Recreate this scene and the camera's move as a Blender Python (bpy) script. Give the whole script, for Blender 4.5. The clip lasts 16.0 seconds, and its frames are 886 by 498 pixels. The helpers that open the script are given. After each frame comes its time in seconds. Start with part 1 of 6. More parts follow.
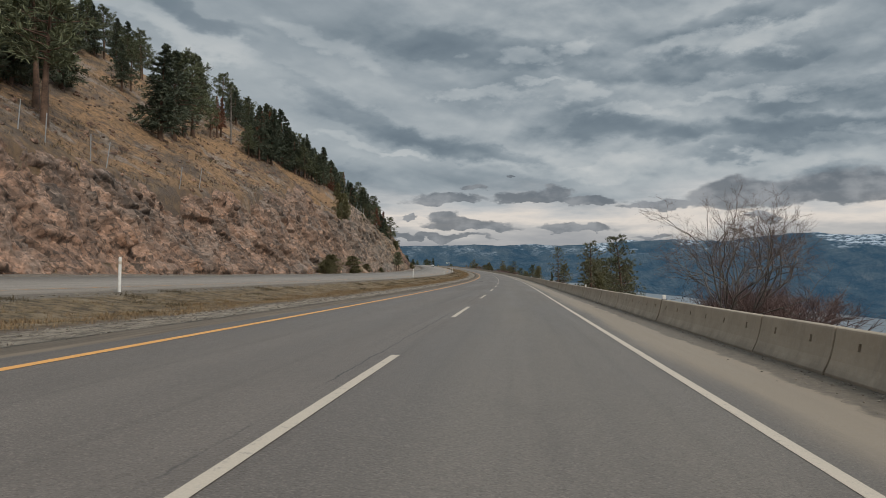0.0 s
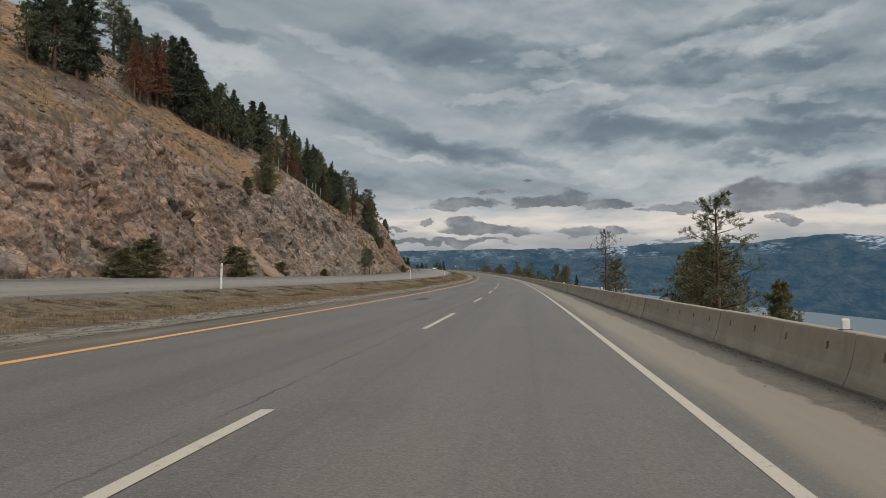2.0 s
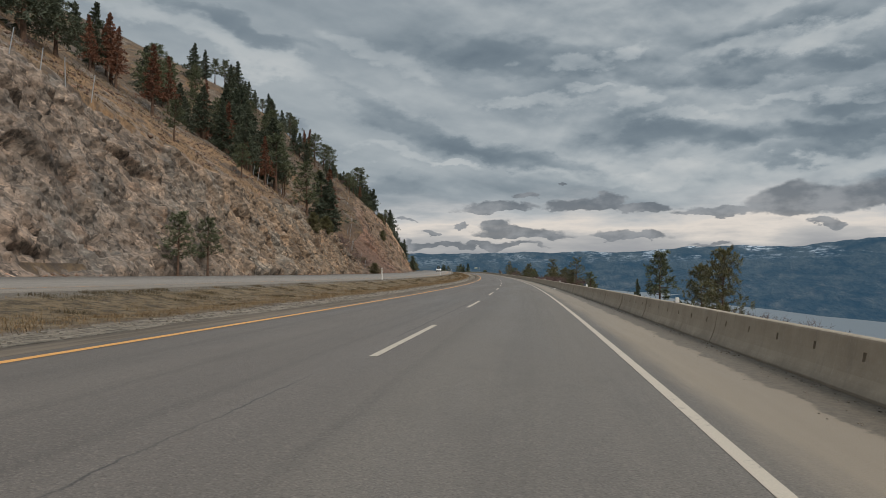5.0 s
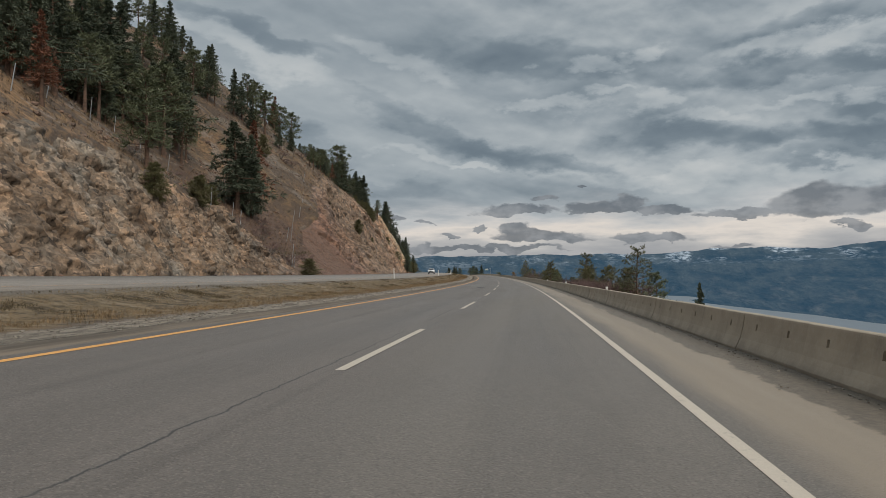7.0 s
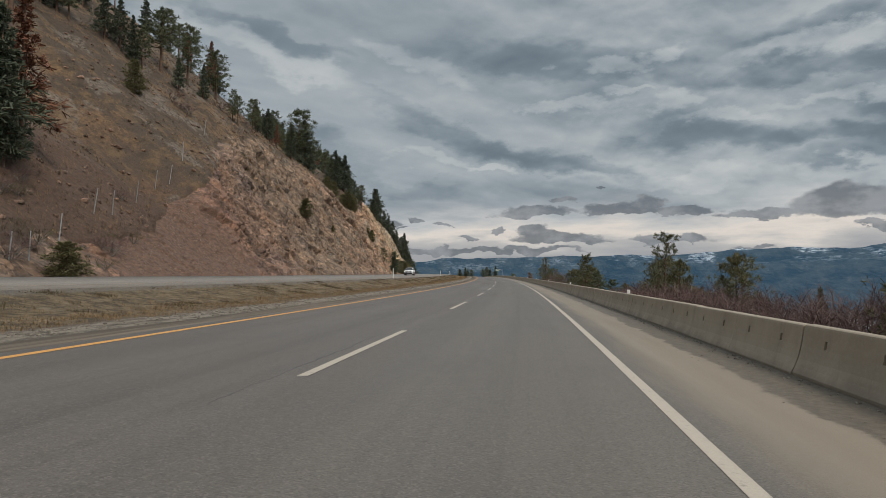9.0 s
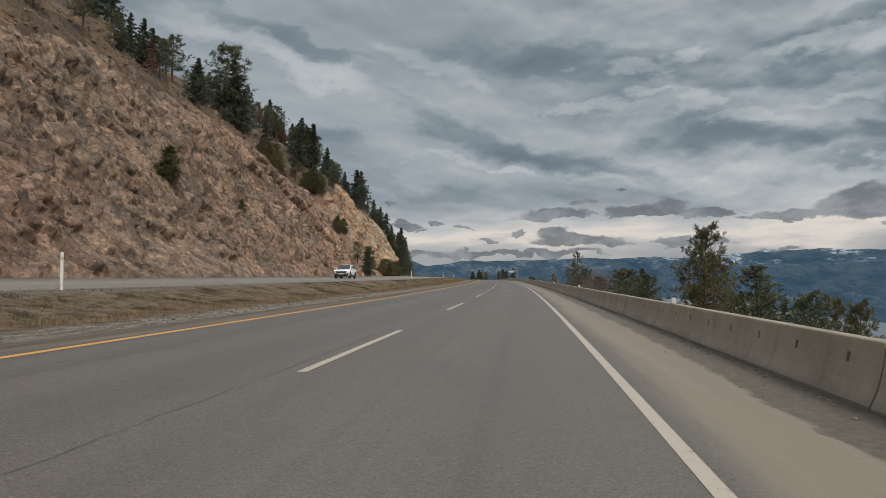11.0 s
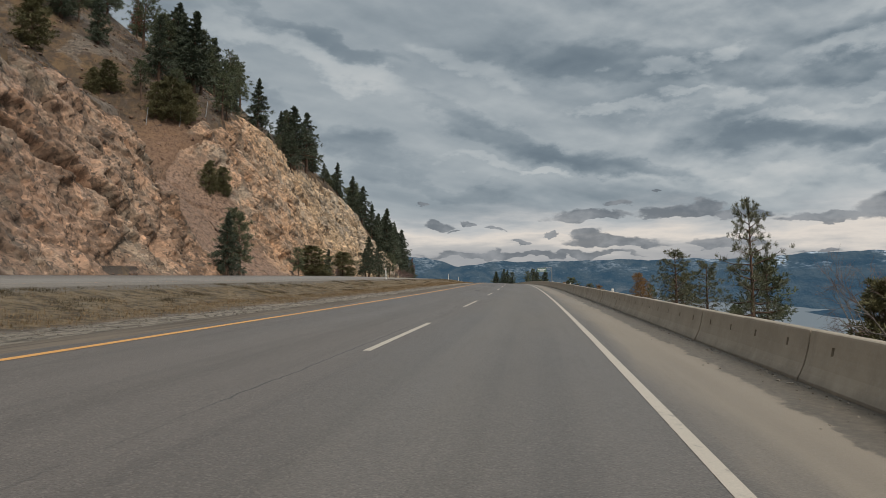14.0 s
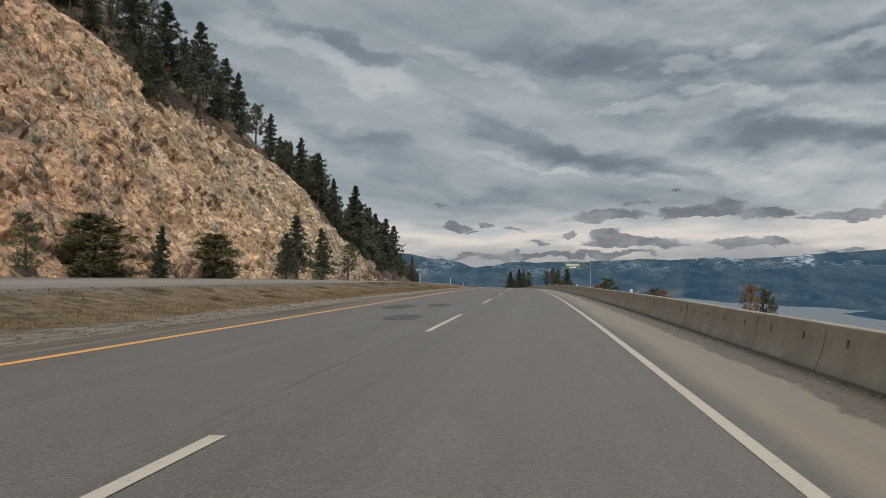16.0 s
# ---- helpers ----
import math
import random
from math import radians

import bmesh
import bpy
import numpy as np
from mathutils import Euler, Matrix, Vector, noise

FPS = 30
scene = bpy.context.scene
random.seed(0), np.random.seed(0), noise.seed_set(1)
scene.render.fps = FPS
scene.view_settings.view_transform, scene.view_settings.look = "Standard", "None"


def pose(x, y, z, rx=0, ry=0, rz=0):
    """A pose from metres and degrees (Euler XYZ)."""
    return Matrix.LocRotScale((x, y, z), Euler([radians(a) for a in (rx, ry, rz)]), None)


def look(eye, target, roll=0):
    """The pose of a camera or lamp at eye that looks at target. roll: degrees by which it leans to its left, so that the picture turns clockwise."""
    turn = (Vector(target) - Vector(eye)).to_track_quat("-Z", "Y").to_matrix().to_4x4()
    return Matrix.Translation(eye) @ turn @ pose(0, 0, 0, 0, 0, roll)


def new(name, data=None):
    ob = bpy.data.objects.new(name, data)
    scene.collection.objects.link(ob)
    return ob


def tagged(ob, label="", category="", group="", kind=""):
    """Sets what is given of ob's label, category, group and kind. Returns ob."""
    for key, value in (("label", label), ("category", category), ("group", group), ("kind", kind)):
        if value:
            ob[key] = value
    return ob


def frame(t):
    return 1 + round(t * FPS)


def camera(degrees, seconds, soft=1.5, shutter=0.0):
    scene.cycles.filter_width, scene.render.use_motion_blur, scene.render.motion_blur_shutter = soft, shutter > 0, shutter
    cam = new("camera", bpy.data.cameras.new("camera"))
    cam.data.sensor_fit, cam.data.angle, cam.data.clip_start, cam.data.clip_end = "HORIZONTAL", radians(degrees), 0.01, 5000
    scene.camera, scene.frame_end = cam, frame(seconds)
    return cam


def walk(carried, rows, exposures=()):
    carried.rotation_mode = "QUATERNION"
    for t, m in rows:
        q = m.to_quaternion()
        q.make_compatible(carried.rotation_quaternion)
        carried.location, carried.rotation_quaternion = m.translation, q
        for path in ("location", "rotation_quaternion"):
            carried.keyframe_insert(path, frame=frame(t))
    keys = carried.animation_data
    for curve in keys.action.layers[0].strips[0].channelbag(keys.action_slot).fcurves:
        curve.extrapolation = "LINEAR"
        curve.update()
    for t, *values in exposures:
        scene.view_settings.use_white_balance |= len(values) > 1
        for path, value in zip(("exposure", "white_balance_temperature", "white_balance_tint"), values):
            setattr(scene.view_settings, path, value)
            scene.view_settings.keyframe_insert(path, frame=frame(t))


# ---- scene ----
# ---------------------------------------------------------------- camera
cam = camera(63.98, 16.0, soft=0.75)
ROWS = [
    (0.0, 0.08, -0.01, 0.00, 1.69, 0.00, 0.00), (0.5, 2.00, 17.42, -0.18, 1.80, 0.14, 0.34),
    (1.0, 3.86, 34.92, -0.32, 1.89, 0.21, 0.67), (1.5, 5.70, 52.44, -0.45, 1.95, 0.31, 1.02),
    (2.0, 7.49, 69.98, -0.54, 2.09, 0.35, 1.41), (2.5, 9.18, 87.49, -0.60, 2.17, 0.32, 1.82),
    (3.0, 10.76, 104.97, -0.63, 2.23, 0.29, 2.31), (3.5, 12.17, 122.39, -0.65, 2.29, 0.27, 2.82),
    (4.0, 13.41, 139.76, -0.66, 2.31, 0.20, 3.29), (6.5, 17.66, 225.39, -0.47, 2.58, 0.19, 5.34),
    (7.0, 18.16, 242.25, -0.39, 2.64, 0.22, 5.69), (7.5, 18.54, 259.04, -0.28, 2.72, 0.31, 6.04),
    (8.0, 18.83, 275.74, -0.16, 2.78, 0.36, 6.42), (8.5, 19.00, 292.38, -0.02, 2.79, 0.37, 6.77),
    (9.0, 19.06, 308.94, 0.12, 2.83, 0.42, 7.19), (11.5, 17.44, 390.80, 1.06, 3.12, 0.44, 9.17),
    (12.0, 16.80, 406.99, 1.29, 3.14, 0.35, 9.55), (12.5, 16.04, 423.13, 1.53, 3.16, 0.24, 10.05),
    (13.0, 15.12, 439.19, 1.76, 3.15, 0.12, 10.52), (13.5, 14.08, 455.17, 1.99, 3.16, 0.10, 10.94),
    (14.0, 12.93, 471.05, 2.22, 3.16, 0.14, 11.39), (14.5, 11.69, 486.83, 2.46, 3.18, 0.17, 11.78),
    (15.0, 10.40, 502.49, 2.70, 3.21, 0.24, 12.17), (15.5, 9.05, 518.00, 2.94, 3.23, 0.30, 12.54),
    (16.0, 7.63, 533.34, 3.19, 3.26, 0.35, 12.88),
]
walk(cam, [(t, pose(x, y, z, 90 + p, r, w)) for t, x, y, z, p, r, w in ROWS])
scene.view_settings.exposure = 0.0

# ---------------------------------------------------------------- node helpers


class Tree:
    """Short-hand for building a node tree."""

    def __init__(self, tree):
        self.t = tree
        self.n = tree.nodes
        self.l = tree.links

    def add(self, kind, **sets):
        node = self.n.new(kind)
        for key, value in sets.items():
            if key == "operation":
                node.operation = value
            elif key == "blend":
                node.data_type, node.blend_type = "RGBA", value
            elif key == "uv_map":
                node.uv_map = value
        return node

    def put(self, socket, value):
        if hasattr(value, "is_output"):
            self.l.new(value, socket)
        else:
            socket.default_value = value

    def math(self, op, a, b=0.0, c=0.0):
        node = self.add("ShaderNodeMath", operation=op)
        self.put(node.inputs[0], a)
        self.put(node.inputs[1], b)
        self.put(node.inputs[2], c)
        return node.outputs[0]

    def noise(self, vec, scale, detail=4.0, rough=0.55, distort=0.0, out="Fac"):
        node = self.add("ShaderNodeTexNoise")
        if vec is not None:
            self.l.new(vec, node.inputs["Vector"])
        node.inputs["Scale"].default_value = scale
        node.inputs["Detail"].default_value = detail
        node.inputs["Roughness"].default_value = rough
        node.inputs["Distortion"].default_value = distort
        return node.outputs["Fac" if out == "Fac" else "Color"]

    def voronoi(self, vec, scale, feature="F1", out="Distance"):
        node = self.add("ShaderNodeTexVoronoi")
        node.feature = feature
        if vec is not None:
            self.l.new(vec, node.inputs["Vector"])
        node.inputs["Scale"].default_value = scale
        return node.outputs[out]

    def ramp(self, fac, stops, smooth=False):
        node = self.add("ShaderNodeValToRGB")
        self.put(node.inputs[0], fac)
        el = node.color_ramp.elements
        if smooth:
            node.color_ramp.interpolation = "EASE"
        while len(el) < len(stops):
            el.new(0.5)
        for e, (p, c) in zip(el, stops):
            e.position = p
            e.color = (*c, 1) if len(c) == 3 else c
        return node.outputs[0]

    def span(self, value, lo, hi, a=0.0, b=1.0):
        node = self.add("ShaderNodeMapRange")
        node.interpolation_type = "SMOOTHSTEP"
        self.put(node.inputs[0], value)
        for i, x in enumerate((lo, hi, a, b)):
            self.put(node.inputs[i + 1], x)
        return node.outputs[0]

    def mix(self, fac, a, b, blend="MIX"):
        node = self.add("ShaderNodeMix", blend=blend)
        self.put(node.inputs[0], fac)
        for i, v in ((6, a), (7, b)):
            if isinstance(v, tuple) and len(v) == 3:
                v = (*v, 1)
            self.put(node.inputs[i], v)
        return node.outputs[2]

    def vec(self, x, y, z):
        node = self.add("ShaderNodeCombineXYZ")
        for i, v in enumerate((x, y, z)):
            self.put(node.inputs[i], v)
        return node.outputs[0]

    def scaled(self, vec, sx, sy, sz, rz=0.0):
        node = self.add("ShaderNodeMapping")
        self.l.new(vec, node.inputs[0])
        node.inputs[2].default_value = (0, 0, rz)
        node.inputs[3].default_value = (sx, sy, sz)
        return node.outputs[0]


# ---------------------------------------------------------------- sky, sun
SUN_EL, SUN_AZ = radians(42), radians(140)
world = bpy.data.worlds.new("overcast_sky")
scene.world = world
world.use_nodes = True
W_ = Tree(world.node_tree)
W_.n.clear()
gen = W_.add("ShaderNodeTexCoord").outputs["Generated"]
sep = W_.add("ShaderNodeSeparateXYZ")
W_.l.new(gen, sep.inputs[0])
dx, dy, dz = sep.outputs
az = W_.math("ARCTAN2", dx, dy)
el = W_.math("ARCSINE", dz)
flat = W_.math("ADD", W_.math("MAXIMUM", dz, 0.0), 0.15)
pu, pv = W_.math("DIVIDE", dx, flat), W_.math("DIVIDE", dy, flat)
ROLL = radians(40)
across = W_.math("SUBTRACT", W_.math("MULTIPLY", pu, math.cos(ROLL)), W_.math("MULTIPLY", pv, math.sin(ROLL)))
along = W_.math("ADD", W_.math("MULTIPLY", pu, math.sin(ROLL)), W_.math("MULTIPLY", pv, math.cos(ROLL)))
# high overcast sheet in long rolls that run off to the right, with lumpy cloud under it
rolls = W_.noise(W_.vec(W_.math("MULTIPLY", across, 1.9), W_.math("MULTIPLY", along, 0.5), 0.0), 1.0, 5.0, 0.44, 0.2)
fibre = W_.noise(W_.vec(W_.math("MULTIPLY", across, 7.0), W_.math("MULTIPLY", along, 2.0), 2.0), 1.0, 6.0, 0.55, 0.6)


def lumps(shift, scale, seed):
    """Rounded clouds, looked up a little higher in the sky by shift."""
    e = W_.math("ADD", el, shift)
    return W_.noise(W_.vec(W_.math("MULTIPLY", az, scale), W_.math("MULTIPLY", e, scale * 2.1), seed), 1.0, 6.0, 0.48, 0.2)


big_a, big_b = lumps(0.0, 5.2, 1.0), lumps(0.022, 5.2, 1.0)
small_a, small_b = lumps(0.0, 21.0, 5.0), lumps(0.007, 21.0, 5.0)
lit = W_.math("ADD", W_.math("MULTIPLY", W_.math("SUBTRACT", big_a, big_b), 0.80), W_.math("MULTIPLY", W_.math("SUBTRACT", small_a, small_b), 0.22))
cumulus = W_.math("ADD", W_.math("MULTIPLY", big_a, 0.7), W_.math("MULTIPLY", small_a, 0.3))
# the lumps show most in the right half of the sky
clumpy = W_.span(az, radians(-14), radians(14), 0.35, 1.0)
sheet = W_.math("ADD", W_.math("ADD", W_.math("MULTIPLY", W_.math("SUBTRACT", rolls, 0.5), 0.27), W_.math("MULTIPLY", W_.math("SUBTRACT", fibre, 0.5), 0.045)),
                W_.math("MULTIPLY", clumpy, W_.math("ADD", W_.math("MULTIPLY", W_.math("SUBTRACT", cumulus, 0.5), -0.20), W_.math("MULTIPLY", lit, 0.62))))
sheet = W_.math("ADD", sheet, 0.492)
warp = W_.add("ShaderNodeTexNoise")
W_.l.new(W_.vec(W_.math("MULTIPLY", az, 3.2), W_.math("MULTIPLY", el, 6.4), 1.0), warp.inputs[0])
warp.inputs["Scale"].default_value, warp.inputs["Detail"].default_value, warp.inputs["Roughness"].default_value = 1.7, 7.0, 0.6
ws = W_.add("ShaderNodeSeparateColor")
W_.l.new(warp.outputs["Color"], ws.inputs[0])
az1 = W_.math("ADD", az, W_.math("MULTIPLY", W_.math("SUBTRACT", ws.outputs[0], 0.5), 0.30))
el1 = W_.math("ADD", el, W_.math("MULTIPLY", W_.math("SUBTRACT", ws.outputs[1], 0.5), 0.13))


def banks(rows, inner, outer):
    """Cloud banks: azimuth, elevation, half width, half height (degrees), slope, weight."""
    total = 0.0
    for a, e, w, h, k, g in rows:
        qa = W_.math("SUBTRACT", az1, radians(a))
        qe = W_.math("SUBTRACT", W_.math("SUBTRACT", el1, radians(e)), W_.math("MULTIPLY", qa, k))
        qa, qe = W_.math("DIVIDE", qa, radians(w)), W_.math("DIVIDE", qe, radians(h))
        r2 = W_.math("ADD", W_.math("MULTIPLY", qa, qa), W_.math("MULTIPLY", qe, qe))
        total = W_.math("ADD", total, W_.span(r2, inner, outer, g, 0.0))
    return total


DARK = [(-23, 19.9, 6, 0.8, -0.33, .09), (-19.5, 11.4, 6, 1.5, -0.25, .09), (4, 17.4, 9, 1.4, -0.12, .09), (2.5, 9.7, 7, 0.9, -0.20, .11), (14.3, 10.4, 6, 1.1, -0.05, .12),
        (25.7, 10.1, 7, 1.0, 0.0, .13), (21, 15.1, 6, 0.8, 0.08, .11), (25.5, 18.6, 7, 0.9, 0.10, .10), (-6, 11.6, 5.5, 1.3, -0.30, .10), (12, 14.9, 3.5, 0.8, -0.1, .07), (29, 12.4, 5, 0.8, 0.05, .09),
        (20, 8.7, 5, 0.5, 0.0, .08), (-30, 16.0, 6, 1.0, -0.30, .08), (-36, 12, 6, 1.5, -0.25, .08), (27, 5.8, 7, 0.8, 0.0, .09), (-12, 14.4, 6, 0.8, -0.28, .06), (-11, 8.3, 6, 0.7, -0.15, .06)]
LIGHT = [(-22, 17.6, 8, 0.9, -0.32, .12), (3.2, 13.7, 3.2, 0.55, -0.12, .13), (6.6, 16.8, 1.9, 0.5, 0.0, .13), (10.6, 17.3, 1.9, 0.4, 0.15, .11), (6.5, 14.4, 2.2, 0.3, -0.1, .10), (10.3, 13.5, 1.9, 0.5, 0.1, .10),
         (-3.6, 9.0, 2.6, 0.3, -0.10, .12), (22.5, 17.0, 5, 0.7, 0.08, .12), (30, 9.7, 1.8, 0.5, 0.1, .13), (25, 7.6, 8, 0.7, 0.0, .09), (15, 12.2, 4, 0.4, 0.0, .09), (-9, 17.6, 5, 0.7, -0.25, .08),
         (36, 9.2, 5, .9, 0, .08), (-28, 13, 6, 1.0, -0.28, .09), (9, 8.2, 6, .5, -0.05, .08), (24, 12.9, 4, 0.4, 0.0, .09), (-9, 10.0, 3, 0.4, -0.2, .08)]
sheet = W_.math("ADD", W_.math("SUBTRACT", sheet, W_.math("MULTIPLY", banks(DARK, 0.05, 1.8), 0.75)), W_.math("MULTIPLY", banks(LIGHT, 0.05, 1.8), 0.65))
upper = W_.ramp(sheet, [(0.27, (0.105, 0.142, 0.178)), (0.40, (0.182, 0.226, 0.262)), (0.475, (0.288, 0.333, 0.366)),
                        (0.54, (0.40, 0.44, 0.462)), (0.64, (0.555, 0.575, 0.575))])
# brighter gap over the far hills
wob = W_.noise(W_.vec(W_.math("MULTIPLY", az, 3.0), W_.math("MULTIPLY", el, 14.0), 0.0), 2.2, 5.0, 0.55)
el_w = W_.math("ADD", el, W_.math("MULTIPLY", W_.math("SUBTRACT", wob, 0.5), 0.10))
gap = W_.span(el_w, 0.055, 0.135, 1.0, 0.0)
cream = W_.ramp(W_.span(el_w, 0.02, 0.12), [(0.0, (0.33, 0.34, 0.36)), (0.28, (0.50, 0.49, 0.48)), (0.5, (0.77, 0.70, 0.63)),
                                          (0.8, (0.62, 0.61, 0.60)), (1.0, (0.45, 0.47, 0.49))])
col = W_.mix(gap, upper, cream)
# low ragged clouds before the gap: azimuth, elevation, half widths (degrees)
LOW = [(0.1, 5.7, 3.3, 0.49), (7.1, 5.7, 3.7, 0.6), (9.2, 6.2, 1.7, 0.6), (2.2, 6.6, 1.2, 0.25), (11.6, 5.5, 2.5, 0.42), (2.3, 3.6, 3.9, 0.5), (0.6, 4.1, 1.7, 0.5),
       (10.6, 3.3, 3.2, 0.35), (16.9, 5.1, 3.3, 0.39), (23.1, 5.6, 4.4, 1.26), (24.0, 3.9, 1.1, 0.28), (29.5, 5.8, 5.0, 1.3), (-4.7, 2.7, 9.1, 0.28),
       (16.5, 2.5, 2.1, 0.21), (36.0, 4.2, 4.0, 0.8), (45.0, 6.0, 7.0, 1.4), (5.4, 7.5, 0.6, 0.16), (-11.5, 5.0, 1.6, 0.38), (-8.8, 5.1, 0.6, 0.16), (-10.2, 4.5, 0.9, 0.16), (-7.2, 4.7, 0.8, 0.16), (-5.2, 3.7, 0.9, 0.19), (-2.7, 4.1, 0.7, 0.28), (-12.6, 6.8, 0.6, 0.19)]
rag = W_.add("ShaderNodeTexNoise")
W_.l.new(W_.vec(W_.math("MULTIPLY", az, 15.0), W_.math("MULTIPLY", el, 27.0), 3.0), rag.inputs[0])
rag.inputs["Scale"].default_value, rag.inputs["Detail"].default_value, rag.inputs["Roughness"].default_value = 1.8, 6.0, 0.52
rs = W_.add("ShaderNodeSeparateColor")
W_.l.new(rag.outputs["Color"], rs.inputs[0])
az2 = W_.math("ADD", az, W_.math("MULTIPLY", W_.math("SUBTRACT", rs.outputs[0], 0.5), 0.075))
el2 = W_.math("ADD", el, W_.math("MULTIPLY", W_.math("SUBTRACT", rs.outputs[1], 0.5), 0.034))
low = 0.0
for a, e, w, h in LOW:
    qa = W_.math("DIVIDE", W_.math("SUBTRACT", az2, radians(a)), radians(w))
    qe = W_.math("DIVIDE", W_.math("SUBTRACT", el2, radians(e - h * 0.3)), radians(h))
    qe = W_.math("MAXIMUM", W_.math("MULTIPLY", qe, 0.72), W_.math("MULTIPLY", qe, -1.6))
    r2 = W_.math("ADD", W_.math("MULTIPLY", qa, qa), W_.math("MULTIPLY", qe, qe))
    low = W_.math("MAXIMUM", low, W_.span(r2, 0.62, 1.12, 1.0, 0.0))
col = W_.mix(W_.math("MULTIPLY", low, 0.86), col, W_.mix(W_.span(rs.outputs[2], 0.35, 0.68), (0.125, 0.145, 0.168), (0.27, 0.285, 0.305)))
# an overcast sky is brightest overhead
over = W_.span(el, 0.40, 1.15, 1.0, 2.3)
bright = W_.add("ShaderNodeVectorMath", operation="SCALE")
W_.l.new(col, bright.inputs[0])
W_.l.new(over, bright.inputs[3])
col = bright.outputs[0]
# below the horizon the land's own dull light
col = W_.mix(W_.span(dz, -0.03, 0.0), (0.06, 0.08, 0.10), col)
sky = W_.add("ShaderNodeTexSky")
sky.sky_type = "NISHITA"
sky.sun_disc = False
sky.sun_elevation, sky.sun_rotation = SUN_EL, SUN_AZ
bg_sky, bg_cloud = W_.add("ShaderNodeBackground"), W_.add("ShaderNodeBackground")
W_.l.new(sky.outputs[0], bg_sky.inputs[0])
bg_sky.inputs[1].default_value = 0.05
W_.l.new(col, bg_cloud.inputs[0])
bg_cloud.inputs[1].default_value = 1.0
mixs = W_.add("ShaderNodeMixShader")
mixs.inputs[0].default_value = 0.97
W_.l.new(bg_sky.outputs[0], mixs.inputs[1])
W_.l.new(bg_cloud.outputs[0], mixs.inputs[2])
W_.l.new(mixs.outputs[0], W_.add("ShaderNodeOutputWorld").inputs[0])

sun = new("sun", bpy.data.lights.new("sun", "SUN"))
sun.data.energy, sun.data.angle, sun.data.color = 2.2, radians(18), (1.0, 0.92, 0.82)
sun.matrix_world = look((0, 0, 0), (-math.sin(SUN_AZ) * math.cos(SUN_EL), -math.cos(SUN_AZ) * math.cos(SUN_EL), -math.sin(SUN_EL)))

# ---------------------------------------------------------------- the highway's line
# heading (radians) and height as polynomials of the way along, in hundreds of metres
HEAD = [0.000308350, -0.004642087, 0.022948753, -0.001293628, -0.101326504]
RISE = [-0.019509797, 0.411029216, -1.037279924, -1.147455820]
_s = np.arange(-200, 1500.01, 0.5)


def heading(s):
    u = np.clip(s, -5, 565) / 100
    return np.polyval(HEAD, u) + (np.asarray(s) / 100 - u) * np.polyval(np.polyder(HEAD), u)


_h = heading(_s)
_i0 = int(np.argmin(abs(_s)))
_x = np.cumsum(-np.sin(_h) * 0.5)
_y = np.cumsum(np.cos(_h) * 0.5)
_x += -1.452949 - _x[_i0]
_y += 0.214449 - _y[_i0]


def _grade(s):
    u = np.clip(s, -20, 540) / 100
    g = np.polyval(np.polyder(RISE), u) / 100
    return np.where(s > 540, np.maximum(g - (s - 540) * 0.000112, -0.010), g)


_z = np.cumsum(_grade(_s) * 0.5)
_z += RISE[-1] - _z[_i0]


def road(s, q=0.0, z=0.0):
    """Arrays of world places: s along the dashed line, q to its right, z over it."""
    s, q, z = np.broadcast_arrays(np.asarray(s, float), np.asarray(q, float), np.asarray(z, float))
    h = np.interp(s, _s, _h)
    return np.stack([np.interp(s, _s, _x) + q * np.cos(h), np.interp(s, _s, _y) + q * np.sin(h), np.interp(s, _s, _z) + z], -1)


def at(s, q, z=0.0, turn=0.0):
    """The pose of a thing beside the road; its y axis runs along the road."""
    p = road(s, q, z)
    return pose(*[float(v) for v in p], 0, 0, math.degrees(float(np.interp(s, _s, _h))) + turn)


# ---------------------------------------------------------------- noise in arrays
def _hash(i, j, k):
    n = (i * 374761393 + j * 668265263 + k * 2147483647 + 1013904223) & 0xFFFFFFFF
    n = ((n ^ (n >> 13)) * 1274126177) & 0xFFFFFFFF
    return ((n ^ (n >> 16)) & 0xFFFFFF) / 0xFFFFFF


def value(x, y, seed=0):
    i, j = np.floor(x).astype(np.int64), np.floor(y).astype(np.int64)
    f, g = x - i, y - j
    f, g = f * f * (3 - 2 * f), g * g * (3 - 2 * g)
    a, b, c, d = _hash(i, j, seed), _hash(i + 1, j, seed), _hash(i, j + 1, seed), _hash(i + 1, j + 1, seed)
    return (a + (b - a) * f) * (1 - g) + (c + (d - c) * f) * g


def fbm(x, y, seed=0, n=4):
    x, y = np.asarray(x, float), np.asarray(y, float)
    t, a = 0.0, 0.5
    for k in range(n):
        t = t + a * (value(x, y, seed + k) - 0.5)
        x, y, a = x * 2.03 + 5.1, y * 2.03 + 1.7, a * 0.5
    return t


